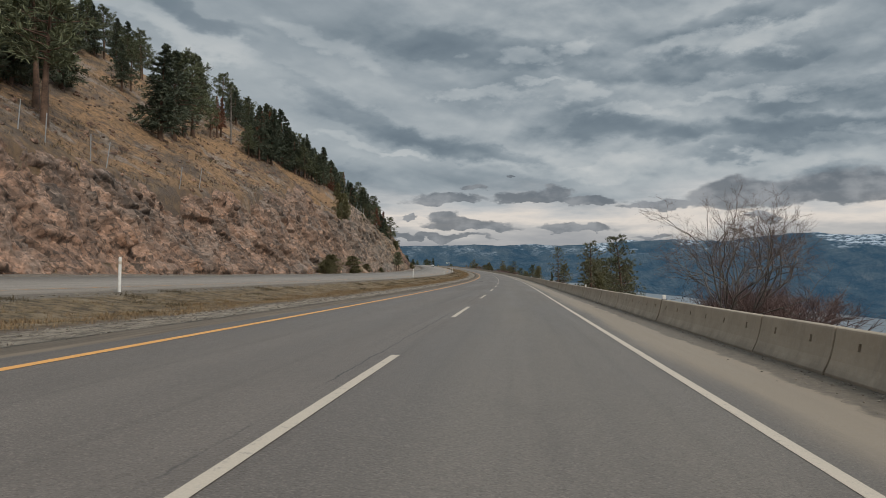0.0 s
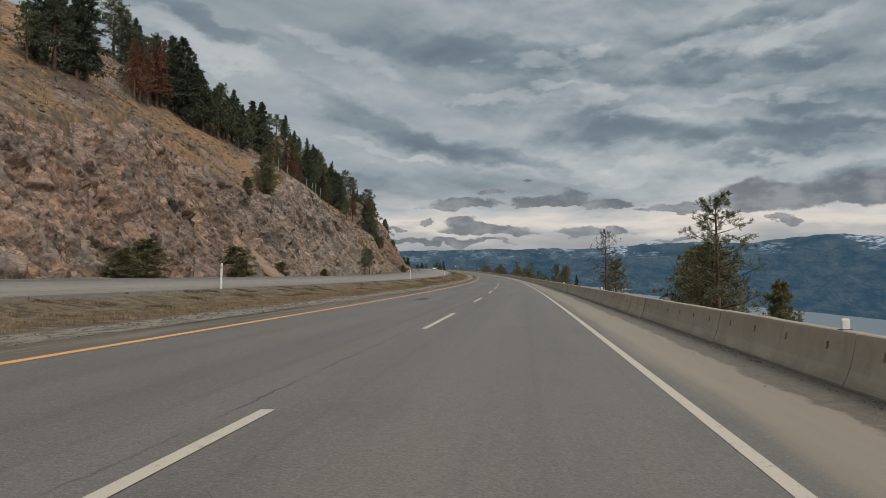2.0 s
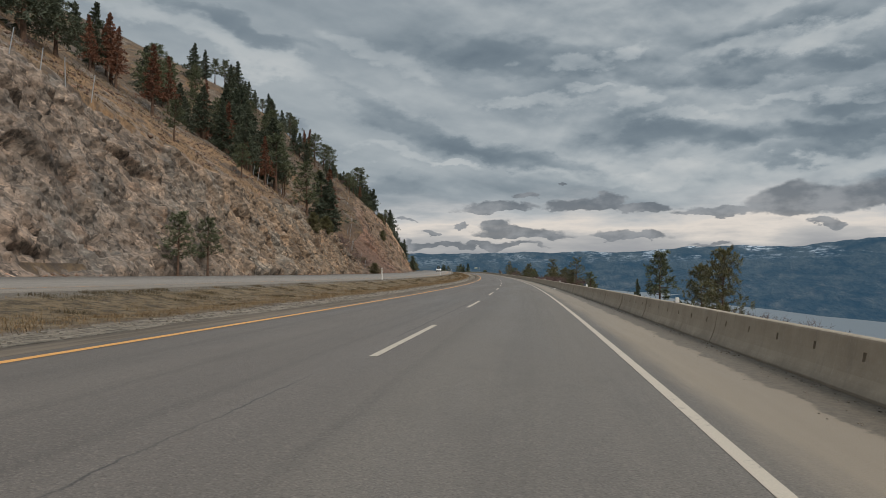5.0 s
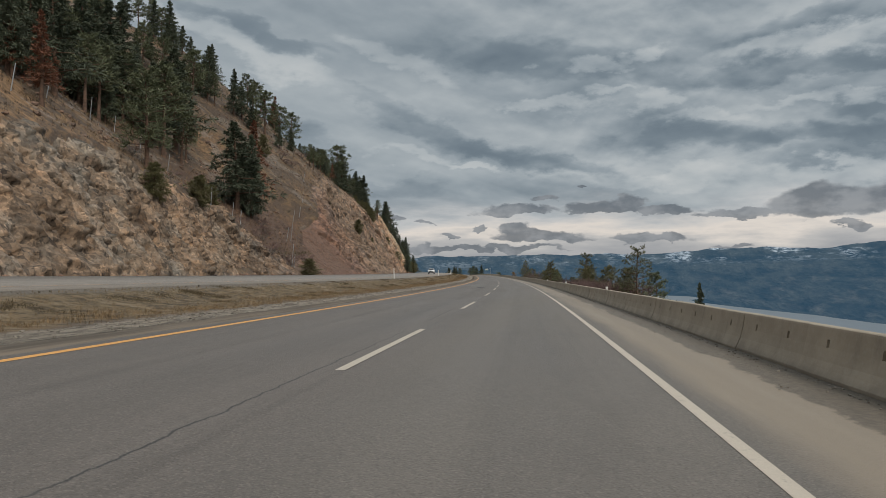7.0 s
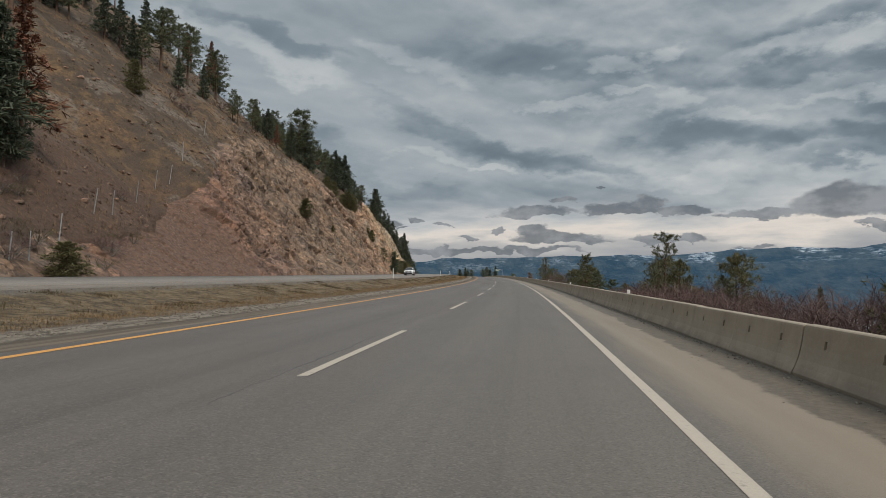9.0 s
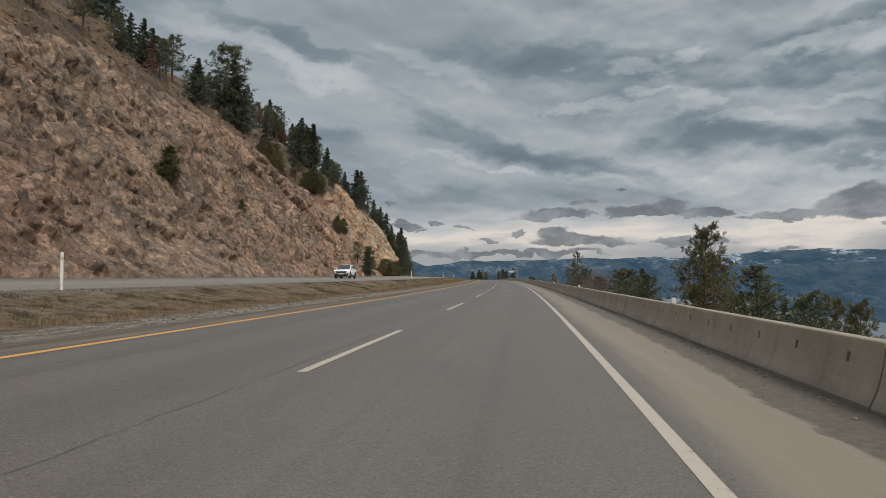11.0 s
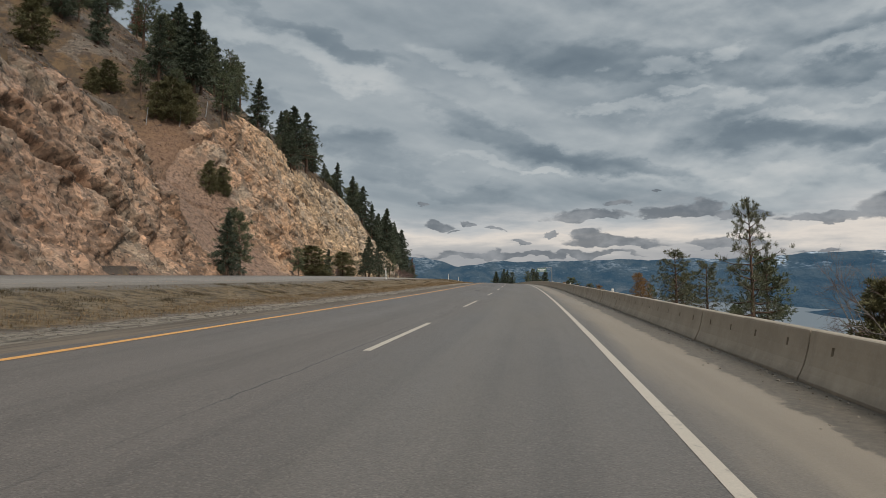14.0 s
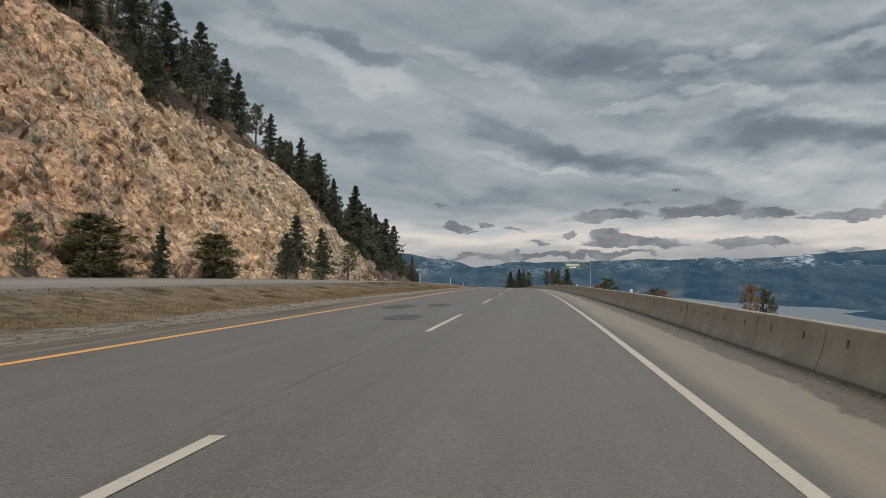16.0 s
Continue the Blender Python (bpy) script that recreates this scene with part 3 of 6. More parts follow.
def ground_material():
    m, t, b = material("dry_ground", 0.95)
    p = here(t)
    s, q = plan(t)
    big = t.noise(p, 0.06, 5, 0.6)
    mid = t.noise(p, 0.45, 7, 0.68)
    fine = t.noise(p, 6.0, 6, 0.75)
    straw = t.mix(t.span(mid, 0.35, 0.65), (0.110, 0.074, 0.043), (0.215, 0.142, 0.080))
    soil = t.mix(t.span(fine, 0.3, 0.7), (0.075, 0.055, 0.042), (0.135, 0.10, 0.075))
    c = t.mix(t.span(t.math("ADD", t.math("MULTIPLY", mid, 0.6), t.math("MULTIPLY", big, 0.4)), 0.45, 0.60), soil, straw)
    # golden bunch grass on the slope, stony ground and dark low shrubs between
    slope = t.span(q, -38.0, -42.0)
    tufts = t.noise(p, 1.3, 7, 0.72)
    gold = t.math("MULTIPLY", t.span(t.math("ADD", t.math("MULTIPLY", t.noise(p, 0.085, 5, 0.6), 0.7), t.math("ADD", t.math("MULTIPLY", tufts, 0.3), t.span(s, 290.0, 340.0, 0.055, 0.0))), 0.49, 0.60), slope)
    gold = t.math("MULTIPLY", gold, t.span(s, 290.0, 340.0, 1.0, 0.6))
    c = t.mix(t.math("MULTIPLY", gold, 0.72), c, t.mix(t.span(tufts, 0.35, 0.65), (0.17, 0.098, 0.048), (0.44, 0.258, 0.124)))
    stony = t.math("MULTIPLY", t.span(t.noise(p, 0.13, 6, 0.62, 0.5), 0.53, 0.61), slope)
    c = t.mix(t.math("MULTIPLY", stony, 0.8), c, t.mix(t.span(t.noise(p, 1.8, 7, 0.75), 0.35, 0.62), (0.075, 0.062, 0.052), (0.33, 0.275, 0.23)))
    shrubs = t.math("MULTIPLY", t.span(t.noise(p, 0.5, 6, 0.7), 0.55, 0.64), slope)
    c = t.mix(t.math("MULTIPLY", shrubs, 0.6), c, (0.055, 0.042, 0.028))
    red = t.span(t.math("ABSOLUTE", t.math("SUBTRACT", t.math("ADD", s, t.math("MULTIPLY", big, 40.0)), 398.0)), 10.0, 32.0, 0.8, 0.0)
    red = t.math("MULTIPLY", red, t.span(q, -62.0, -52.0))
    c = t.mix(red, c, t.mix(t.span(t.noise(p, 2.4, 8, 0.78), 0.36, 0.60), (0.066, 0.041, 0.029), (0.182, 0.106, 0.073)))
    red2 = t.math("MULTIPLY", t.span(t.math("ABSOLUTE", t.math("SUBTRACT", t.math("ADD", s, t.math("MULTIPLY", big, 16.0)), 573.0)), 6.0, 18.0, 0.75, 0.0), t.span(q, -58.0, -50.0))
    c = t.mix(red2, c, t.mix(t.span(t.noise(p, 2.4, 8, 0.78), 0.36, 0.60), (0.17, 0.095, 0.062), (0.43, 0.265, 0.175)))
    c = t.mix(t.math("MULTIPLY", t.span(q, -33.0, -35.0), t.span(s, 335.0, 360.0, 0.0, 0.8)), c, t.mix(1.0, c, (0.72, 0.69, 0.64), "MULTIPLY"))
    # gravel at the pavement's edges
    edge = t.math("ADD", q, t.math("MULTIPLY", t.math("SUBTRACT", t.noise(p, 0.8, 6, 0.7), 0.5), 1.2))
    gravel = t.mix(t.span(t.noise(p, 9.0, 6, 0.8), 0.3, 0.7), (0.10, 0.085, 0.07), (0.30, 0.265, 0.22))
    bank = t.math("MULTIPLY", t.span(edge, -12.6, -11.8), t.span(edge, -7.3, -8.0))
    moss = t.mix(t.span(t.noise(p, 2.2, 7, 0.74), 0.40, 0.60), (0.080, 0.058, 0.032), (0.270, 0.196, 0.110))
    moss = t.mix(t.math("MULTIPLY", t.span(t.noise(p, 0.9, 5, 0.65), 0.54, 0.64), 0.6), moss, (0.32, 0.255, 0.17))
    c = t.mix(t.math("MULTIPLY", bank, 0.85), c, moss)
    pale_g = t.mix(t.span(t.noise(t.scaled(p, 1, 0.35, 1), 3.5, 7, 0.8), 0.36, 0.60), (0.085, 0.068, 0.050), (0.36, 0.305, 0.24))
    g1 = t.math("MULTIPLY", t.span(edge, -7.7, -7.1), t.span(q, 7.0, 6.0))
    c = t.mix(g1, c, pale_g)
    g2 = t.math("MULTIPLY", t.span(edge, -33.4, -32.0), t.span(edge, -11.5, -12.1))
    c = t.mix(t.math("MULTIPLY", g2, 0.8), c, gravel)
    dark = t.mix(mid, (0.05, 0.045, 0.03), (0.13, 0.10, 0.06))
    c = t.mix(t.math("MULTIPLY", t.span(q, 8.0, 14.0), 0.7), c, dark)
    t.l.new(c, b.inputs["Base Color"])
    bump(t, b, t.math("ADD", t.math("ADD", mid, t.math("MULTIPLY", tufts, 0.8)), t.math("MULTIPLY", fine, 0.6)), 0.9, 0.3)
    return m


def leaf(name, a, b_, rough=0.7):
    m, t, b = material(name, rough)
    r = t.add("ShaderNodeNewGeometry").outputs["Random Per Island"]
    o = t.add("ShaderNodeObjectInfo").outputs["Random"]
    f = t.math("ADD", t.math("MULTIPLY", r, 0.7), t.math("MULTIPLY", o, 0.3))
    t.l.new(t.mix(f, a, b_), b.inputs["Base Color"])
    b.inputs["Specular IOR Level"].default_value = 0.25
    return m


def mountain_material():
    m, t, b = material("hazy_forested_hills", 1.0)
    p = here(t)
    z = t.add("ShaderNodeSeparateXYZ")
    t.l.new(p, z.inputs[0])
    turn = t.math("ARCTAN2", z.outputs[0], z.outputs[1])
    far = t.math("SQRT", t.math("ADD", t.math("MULTIPLY", z.outputs[0], z.outputs[0]), t.math("MULTIPLY", z.outputs[1], z.outputs[1])))
    rise = t.math("DIVIDE", z.outputs[2], far)
    pm = t.vec(t.math("MULTIPLY", turn, 1.0), t.math("MULTIPLY", rise, 2.4), 0.0)
    n = t.noise(pm, 6.0, 7, 0.62, 0.4)
    f = t.noise(pm, 38.0, 8, 0.66, 0.3)
    grain = t.noise(pm, 190.0, 5, 0.7)
    c = t.mix(t.span(f, 0.36, 0.64), (0.018, 0.023, 0.024), (0.062, 0.064, 0.056))
    c = t.mix(t.math("MULTIPLY", t.span(grain, 0.4, 0.7), 0.4), c, (0.010, 0.016, 0.020))
    hi = t.math("ADD", z.outputs[2], t.math("MULTIPLY", t.math("SUBTRACT", n, 0.5), 80.0))
    # cleared benches near the shore
    bench = t.math("MULTIPLY", t.span(hi, 70.0, -25.0), t.span(t.noise(pm, 34.0, 7, 0.66, 0.4), 0.50, 0.64))
    c = t.mix(t.math("MULTIPLY", bench, 0.5), c, t.mix(t.span(f, 0.4, 0.6), (0.060, 0.056, 0.048), (0.125, 0.112, 0.094)))
    # snow in the clearings of the tops
    clear = t.math("MULTIPLY", t.span(t.noise(t.scaled(pm, 1, 1.9, 1), 120.0, 8, 0.75, 0.3), 0.46, 0.55), t.span(t.noise(pm, 16.0, 4, 0.6), 0.48, 0.58))
    snow = t.math("MULTIPLY", t.math("MULTIPLY", t.span(hi, 62.0, 125.0), clear), t.span(turn, 0.02, 0.24, 0.35, 1.0))
    streak = t.math("MULTIPLY", t.span(hi, 5.0, 60.0), t.math("MULTIPLY", t.span(t.noise(t.scaled(pm, 1, 1.9, 1), 150.0, 6, 0.7), 0.60, 0.70), 0.22))
    c = t.mix(t.math("MAXIMUM", t.math("MULTIPLY", snow, 0.85), streak), c, (0.50, 0.54, 0.58))
    t.l.new(c, b.inputs["Base Color"])
    bump(t, b, t.math("ADD", n, t.math("MULTIPLY", f, 0.35)), 0.8, 120.0)
    b.inputs["Specular IOR Level"].default_value = 0.0
    # blue haze of distance, put in as an even glow of the hills
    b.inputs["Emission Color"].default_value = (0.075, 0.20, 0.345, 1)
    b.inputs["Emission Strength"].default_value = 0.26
    return m


def water_material():
    m, t, b = material("lake_water", 0.5)
    p = here(t)
    b.inputs["Base Color"].default_value = (0.135, 0.162, 0.185, 1)
    bump(t, b, t.noise(t.scaled(p, 0.3, 0.08, 1), 1.0, 5, 0.6), 0.25, 0.3)
    return m


def concrete_material():
    m, t, b = material("weathered_concrete", 0.85)
    p = t.add("ShaderNodeTexCoord").outputs["Object"]
    r = t.add("ShaderNodeObjectInfo").outputs["Random"]
    w = here(t)
    sp = t.add("ShaderNodeSeparateXYZ")
    t.l.new(p, sp.inputs[0])
    n, f = t.noise(w, 1.3, 6, 0.65), t.noise(w, 18.0, 5, 0.7)
    drip = t.noise(t.scaled(w, 3.0, 3.0, 0.25), 1.0, 5, 0.6)
    c = t.mix(t.span(n, 0.3, 0.7), (0.31, 0.252, 0.186), (0.40, 0.328, 0.245))
    c = t.mix(t.math("MULTIPLY", r, 0.22), c, (0.23, 0.195, 0.15))
    c = t.mix(t.math("MULTIPLY", t.span(drip, 0.55, 0.72), 0.3), c, (0.15, 0.13, 0.11))
    c = t.mix(t.math("MULTIPLY", t.span(f, 0.45, 0.75), 0.3), c, (0.42, 0.38, 0.32))
    splash = t.math("ADD", sp.outputs[2], t.math("MULTIPLY", t.math("SUBTRACT", n, 0.5), 0.35))
    c = t.mix(t.span(splash, 0.20, 0.03, 0.0, 0.5), c, (0.17, 0.14, 0.11))
    t.l.new(c, b.inputs["Base Color"])
    bump(t, b, t.math("ADD", n, t.math("MULTIPLY", f, 0.5)), 0.35, 0.015)
    return m


ASPHALT = asphalt("worn_asphalt", (0.107, 0.091, 0.078), True)
TAR = simple("patch_tar", (0.052, 0.049, 0.046), (0.082, 0.077, 0.072), 14.0, 0.8, bump_s=0.3)
ASPHALT_FAR = asphalt("pale_old_asphalt", (0.185, 0.162, 0.138), False)
WHITE_PAINT = paint("white_road_paint", (0.54, 0.465, 0.375), 0.55)
YELLOW_PAINT = paint("yellow_road_paint", (0.76, 0.37, 0.10), 0.45)
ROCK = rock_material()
GROUND = ground_material()
CONCRETE = concrete_material()
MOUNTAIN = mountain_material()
WATER = water_material()
BARK = simple("pine_bark", (0.055, 0.035, 0.025), (0.15, 0.09, 0.06), 3.0, 0.95, 0, 0.8, 0.03)
BARK_GREY = simple("grey_bark", (0.10, 0.085, 0.075), (0.22, 0.19, 0.165), 3.0, 0.95, 0, 0.6, 0.02)
NEEDLES = leaf("pine_needles", (0.046, 0.056, 0.032), (0.165, 0.180, 0.100))
NEEDLES_FIR = leaf("fir_needles", (0.034, 0.046, 0.032), (0.118, 0.135, 0.088))
NEEDLES_RED = leaf("dead_red_needles", (0.085, 0.036, 0.022), (0.26, 0.120, 0.072))
NEEDLES_BROWN = leaf("dull_pine_needles", (0.060, 0.064, 0.036), (0.20, 0.195, 0.115))
NEEDLES_OLIVE = leaf("olive_needles", (0.066, 0.068, 0.030), (0.19, 0.17, 0.085))
TWIGS = leaf("bare_twigs", (0.095, 0.064, 0.053), (0.22, 0.155, 0.13), 0.9)
TWIGS_PINK = leaf("reddish_twigs", (0.095, 0.062, 0.055), (0.20, 0.135, 0.122), 0.9)
GOLD = leaf("golden_foliage", (0.15, 0.075, 0.025), (0.32, 0.20, 0.09), 0.9)
STRAW = leaf("dry_grass_blades", (0.095, 0.064, 0.034), (0.40, 0.270, 0.148), 0.9)
WEEDS = leaf("brown_median_weeds", (0.075, 0.058, 0.030), (0.26, 0.186, 0.100), 0.9)
WEED_CLUMPS = leaf("dark_weed_clumps", (0.045, 0.036, 0.020), (0.13, 0.098, 0.054), 0.9)
BRUSH = leaf("dark_hillside_brush", (0.030, 0.022, 0.016), (0.095, 0.068, 0.048), 0.9)
SHRUB = leaf("sage_brush", (0.055, 0.05, 0.03), (0.15, 0.125, 0.075), 0.9)
GRAVEL = simple("verge_gravel_stone", (0.10, 0.085, 0.068), (0.27, 0.235, 0.19), 5.0, 0.95)
SAND = simple("tan_sand", (0.22, 0.150, 0.105), (0.30, 0.210, 0.148), 5.0, 0.95, 0, 0.5, 0.03)
DEADWOOD = simple("weathered_wood", (0.12, 0.10, 0.085), (0.26, 0.23, 0.20), 6.0, 0.95, 0, 0.4, 0.01)
STEEL = simple("galvanised_steel", (0.30, 0.31, 0.32), (0.42, 0.43, 0.44), 9.0, 0.5, 0.6)
WHITE_PLASTIC = simple("white_plastic", (0.62, 0.60, 0.56), (0.78, 0.77, 0.74), 6.0, 0.5)
BLACK_PLASTIC = simple("black_plastic", (0.012, 0.012, 0.013), (0.03, 0.03, 0.03), 9.0, 0.55)

# ---------------------------------------------------------------- the land's shape
RIM_S = [-200, 30, 55, 70, 77, 88, 101, 112, 124, 133, 143, 152, 158, 165, 175, 188, 200, 215, 225, 241, 253, 265, 289, 300, 314, 322, 328, 339, 347, 351, 354, 375, 390, 400, 410, 418, 426, 440, 460, 480, 494, 504, 513, 522, 537, 548, 556, 566, 573, 578, 590, 604, 613, 621, 631, 645, 659, 670, 680, 690, 697, 706, 718, 730, 770, 1000, 1500]
RIM_Z = [13, 14, 12.5, 11.6, 10.5, 11.8, 13.6, 13.9, 14.9, 16.3, 19, 20.8, 19.3, 18.2, 15.8, 14.7, 16.8, 22, 22.5, 21.2, 18.7, 17, 14.6, 15, 14.4, 13.6, 12.2, 9.7, 6.8, 5, 3.8, 5, 7, 10.5, 15.5, 19.5, 23, 28, 31, 30.5, 29.2, 28.6, 26.9, 24, 22, 20.5, 15, 15, 21, 25, 29, 32, 31.5, 28.5, 27, 26.5, 25.5, 23.5, 21.5, 17.5, 12.5, 10, 7.5, 4.5, 3, 3, 3]
SLANT_S = [-200, 340, 354, 372, 398, 410, 548, 557, 568, 578, 720, 760, 1500]
SLANT = [0.55, 0.55, 0.8, 1.25, 1.2, 0.62, 0.55, 1.0, 1.0, 0.55, 0.5, 1.5, 1.8]
HILL_S = [-200, 0, 250, 330, 400, 450, 520, 560, 620, 700, 780, 1500]
HILL_M = [0.62, 0.60, 0.72, 0.72, 0.85, 0.90, 0.86, 0.72, 0.72, 0.98, 0.80, 0.40]
FOOT_Q, FOOT_Z = -33.5, 1.35


def opp_z(s):
    return 0.64 + np.clip(s, 0, 420) * 0.00075


def rim(s):
    z = np.interp(s, RIM_S, RIM_Z)
    k = np.interp(s, SLANT_S, SLANT)
    return FOOT_Q - (z - FOOT_Z) * k, z, k


def land(s, q):
    """Height of the ground over the dashed line."""
    s, q = np.broadcast_arrays(np.asarray(s, float), np.asarray(q, float))
    o = opp_z(s)
    near = np.interp(q, [-6.9, -5.3, -5.2, 6.4, 7.2, 8.0, 9.5, 20, 60, 130, 175, 400],
                     [0.13, 0.17, 0.17, -0.30, -0.32, -0.42, -1.0, -6.0, -22.0, -46.5, -52, -60])
    f = np.clip((q + 12.3) / (12.3 - 6.9), 0, 1)
    med = (o - 0.06) * (1 - f) + 0.13 * f - 0.16 * np.sin(np.pi * f) + fbm(s / 2.2, q / 1.1, 15) * 0.3 * np.sin(np.pi * f)
    far = np.interp(q, [-33.5, -30.5, -28.0, -26.3, -13.0, -12.3], [FOOT_Z, 0.95, 1.2, 0, 0, 0])
    onroad = o + (-13.3 - q) * 0.032 - 0.06
    mid = np.where(q > -26.3, np.where(q > -12.9, o - 0.1, onroad), far)
    z = np.where(q > -6.9, near, np.where(q > -12.3, med, mid))
    rq, rz, rk = rim(s)
    face = FOOT_Z + (FOOT_Q - q) / rk
    m = np.interp(s, HILL_S, HILL_M)
    up = rz + m * np.minimum(rq - q, 45) + 0.5 * np.clip(rq - q - 45, 0, 70) + 0.35 * np.maximum(rq - q - 115, 0)
    z = np.where(q < FOOT_Q, np.minimum(face, up), z)
    rough = np.clip((FOOT_Q - 3 - q) / 12, 0, 1)
    z = z + rough * (fbm(s / 17, q / 17, 3) * 4.0 + fbm(s / 4, q / 4, 9) * 0.9)
    # a wooded knoll where the highway bends out of sight
    z = z + 17.0 * np.exp(-((s - 940) / 70) ** 2 - ((q - 42) / 22) ** 2)
    right = np.clip((q - 9) / 20, 0, 1)
    return z + right * (fbm(s / 14, q / 14, 5) * 3.0)


def on_land(s, q):
    return float(land(s, q))


# ground: one sheet from the hill over the highway down to the lake
qs = np.concatenate([np.arange(-330, -120, 10), np.arange(-120, -52, 2.0), np.arange(-52, -34, 0.8), np.arange(-34, -5, 0.6),
                     [-5.2, 0, 6.4, 6.8, 7.2], np.arange(8, 20, 1.0), np.arange(20, 70, 4), np.arange(70, 190, 10), [230, 300]])
ss = np.concatenate([np.arange(-200, -20, 8), np.arange(-20, 780, 1.6), np.arange(780, 1500, 6)])
S, Q = np.meshgrid(ss, qs, indexing="ij")
Z = land(S, Q)
sink = np.where((S > -60) & (S < 760) & (Q < FOOT_Q - 0.6), 1, 0)
rq, rz, rk = rim(S)
Z = Z - sink * np.where(Q > rq + 0.5, np.clip((FOOT_Q - Q) * 2.4, 1.6, 6.5), 0.0)
ground = tagged(link("ground", sheet_mesh("ground", road(S, Q, Z), np.stack([S, Q], -1) / 10), GROUND),
                "dry grassy hillside and gravelly highway verges", "ground", kind="structure")

rng = random.Random(77)
gashes = [(506, 26, 541, 6, 0.55, 2.5), (498, 22, 503, 15, 0.35, 1.0), (172.5, 12.5, 168, 2.5, 0.9, 2.2), (181, 8, 184, 3, 0.6, 1.2), (545, 8.5, 539, 2.5, 0.6, 1.1),
          (134, 10, 137, 5, 0.4, 1.0), (548, 20, 552, 12, 0.6, 1.2), (577, 19, 579, 9, 0.5, 1.0)]
for k in range(210):
    s_k, z_k, run = rng.uniform(0, 720), rng.uniform(4, 24), rng.uniform(2.0, 9.0)
    lean = rng.uniform(0.35, 1.5)
    gashes.append((s_k, z_k, s_k + run * math.sin(lean), z_k - run * math.cos(lean), rng.uniform(0.16, 0.36), rng.uniform(0.4, 1.05)))


# rock cut: fractured face from the ditch to the rim
def rock_face(name, s0, s1, label, step=0.21, rows=136):
    s = np.arange(s0, s1, step)
    v = np.linspace(0, 1.10, rows)
    S, V = np.meshgrid(s, v, indexing="ij")
    rq, rz, rk = rim(S)
    rz = rz + fbm(S / 6, V * 0, 31) * 2.2 + fbm(S / 1.6, V * 0, 37) * 0.9
    top = np.clip((V - 0.93) / 0.17, 0, 1)
    z = FOOT_Z - 0.5 + V * (rz - FOOT_Z + 0.5) * (1 - 0.35 * top ** 2 * 0.2)
    q = FOOT_Q - (z - FOOT_Z) * rk - top * 1.6
    # bulging talus toe, tilted blocks, joints that lean
    length = z * np.sqrt(1 + rk ** 2)
    a, b = S * 0.84 + length * 0.54, length * 0.84 - S * 0.54
    a = a + fbm(S / 12, length / 12, 45) * 0.8
    d = fbm(S / 16, length / 13, 41) * 2.6
    d = d + facets(a / 4.2, b / 6.5, 51, 1.0, 60.0) * 1.05
    d = d + facets(a / 1.8, b / 2.6, 61, 1.1, 60.0) * 0.5
    d = d + facets(a / 0.9, b / 1.2, 71, 1.0, 50.0) * 0.36
    d = d + facets(S / 0.55 + length / 1.7, length / 0.6, 76, 1.0, 40.0) * 0.24
    rough = 1 - np.abs(fbm(a / 1.3, b / 2.1, 81, 4)) * 2.2
    d = d + np.clip(rough, -1, 1) * 0.07
    # deep slanting joints and gullies, each a line down the face
    for s_a, z_a, s_b, z_b, wide, deep in gashes:
        i0, i1 = np.searchsorted(s, [min(s_a, s_b) - 4, max(s_a, s_b) + 4])
        if i1 <= i0:
            continue
        x, y = S[i0:i1] + fbm(z[i0:i1] / 2.5, S[i0:i1] / 5, 43) * 2.2, z[i0:i1]
        ex, ey = s_b - s_a, z_b - z_a
        u = ((x - s_a) * ex + (y - z_a) * ey) / (ex * ex + ey * ey)
        off = ((x - s_a) * ey - (y - z_a) * ex) / math.hypot(ex, ey)
        along = np.clip(np.minimum(u, 1 - u) * 6, 0, 1)
        d[i0:i1] += along * deep * (0.35 * np.exp(-np.abs(off + 1.6 * wide) / (1.5 * wide)) - np.exp(-(off / wide) ** 2))
    fade = np.clip(V / 0.06, 0, 1) * (1 - 0.75 * top)
    soil = np.clip((rk - 0.6) / 0.3, 0, 1)
    d = d * fade * (1 - 0.65 * soil)
    toe = np.exp(-((z - FOOT_Z) / 1.6) ** 2) * (0.9 + 1.2 * fbm(S / 9, S * 0, 91))
    # a heap of fallen stone
    toe = toe + 2.6 * np.exp(-((S - 446) / 13) ** 2 - ((z - FOOT_Z) / 3.2) ** 2)
    n = np.sqrt(1 + rk ** 2)
    q2 = q + d / n + toe
    z2 = z + d * rk / n * 0.6
    zl = land(S, np.minimum(q2, FOOT_Q))
    z2 = np.where(V > 1.06, np.minimum(z2, zl - 0.35), z2)
    uv = np.stack([S, z * n / 1.14], -1) / 10
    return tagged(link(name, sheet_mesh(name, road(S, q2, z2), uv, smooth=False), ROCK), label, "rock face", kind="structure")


rock_face("rock_face_1", -30, 356, "blasted pinkish grey rock cut above the opposite lanes")
rock_face("rock_face_2", 356, 566, "reddish brown fractured rock cut with loose soil gully", rows=156)
rock_face("rock_face_3", 566, 770, "tan and ochre fractured rock cut", rows=174)

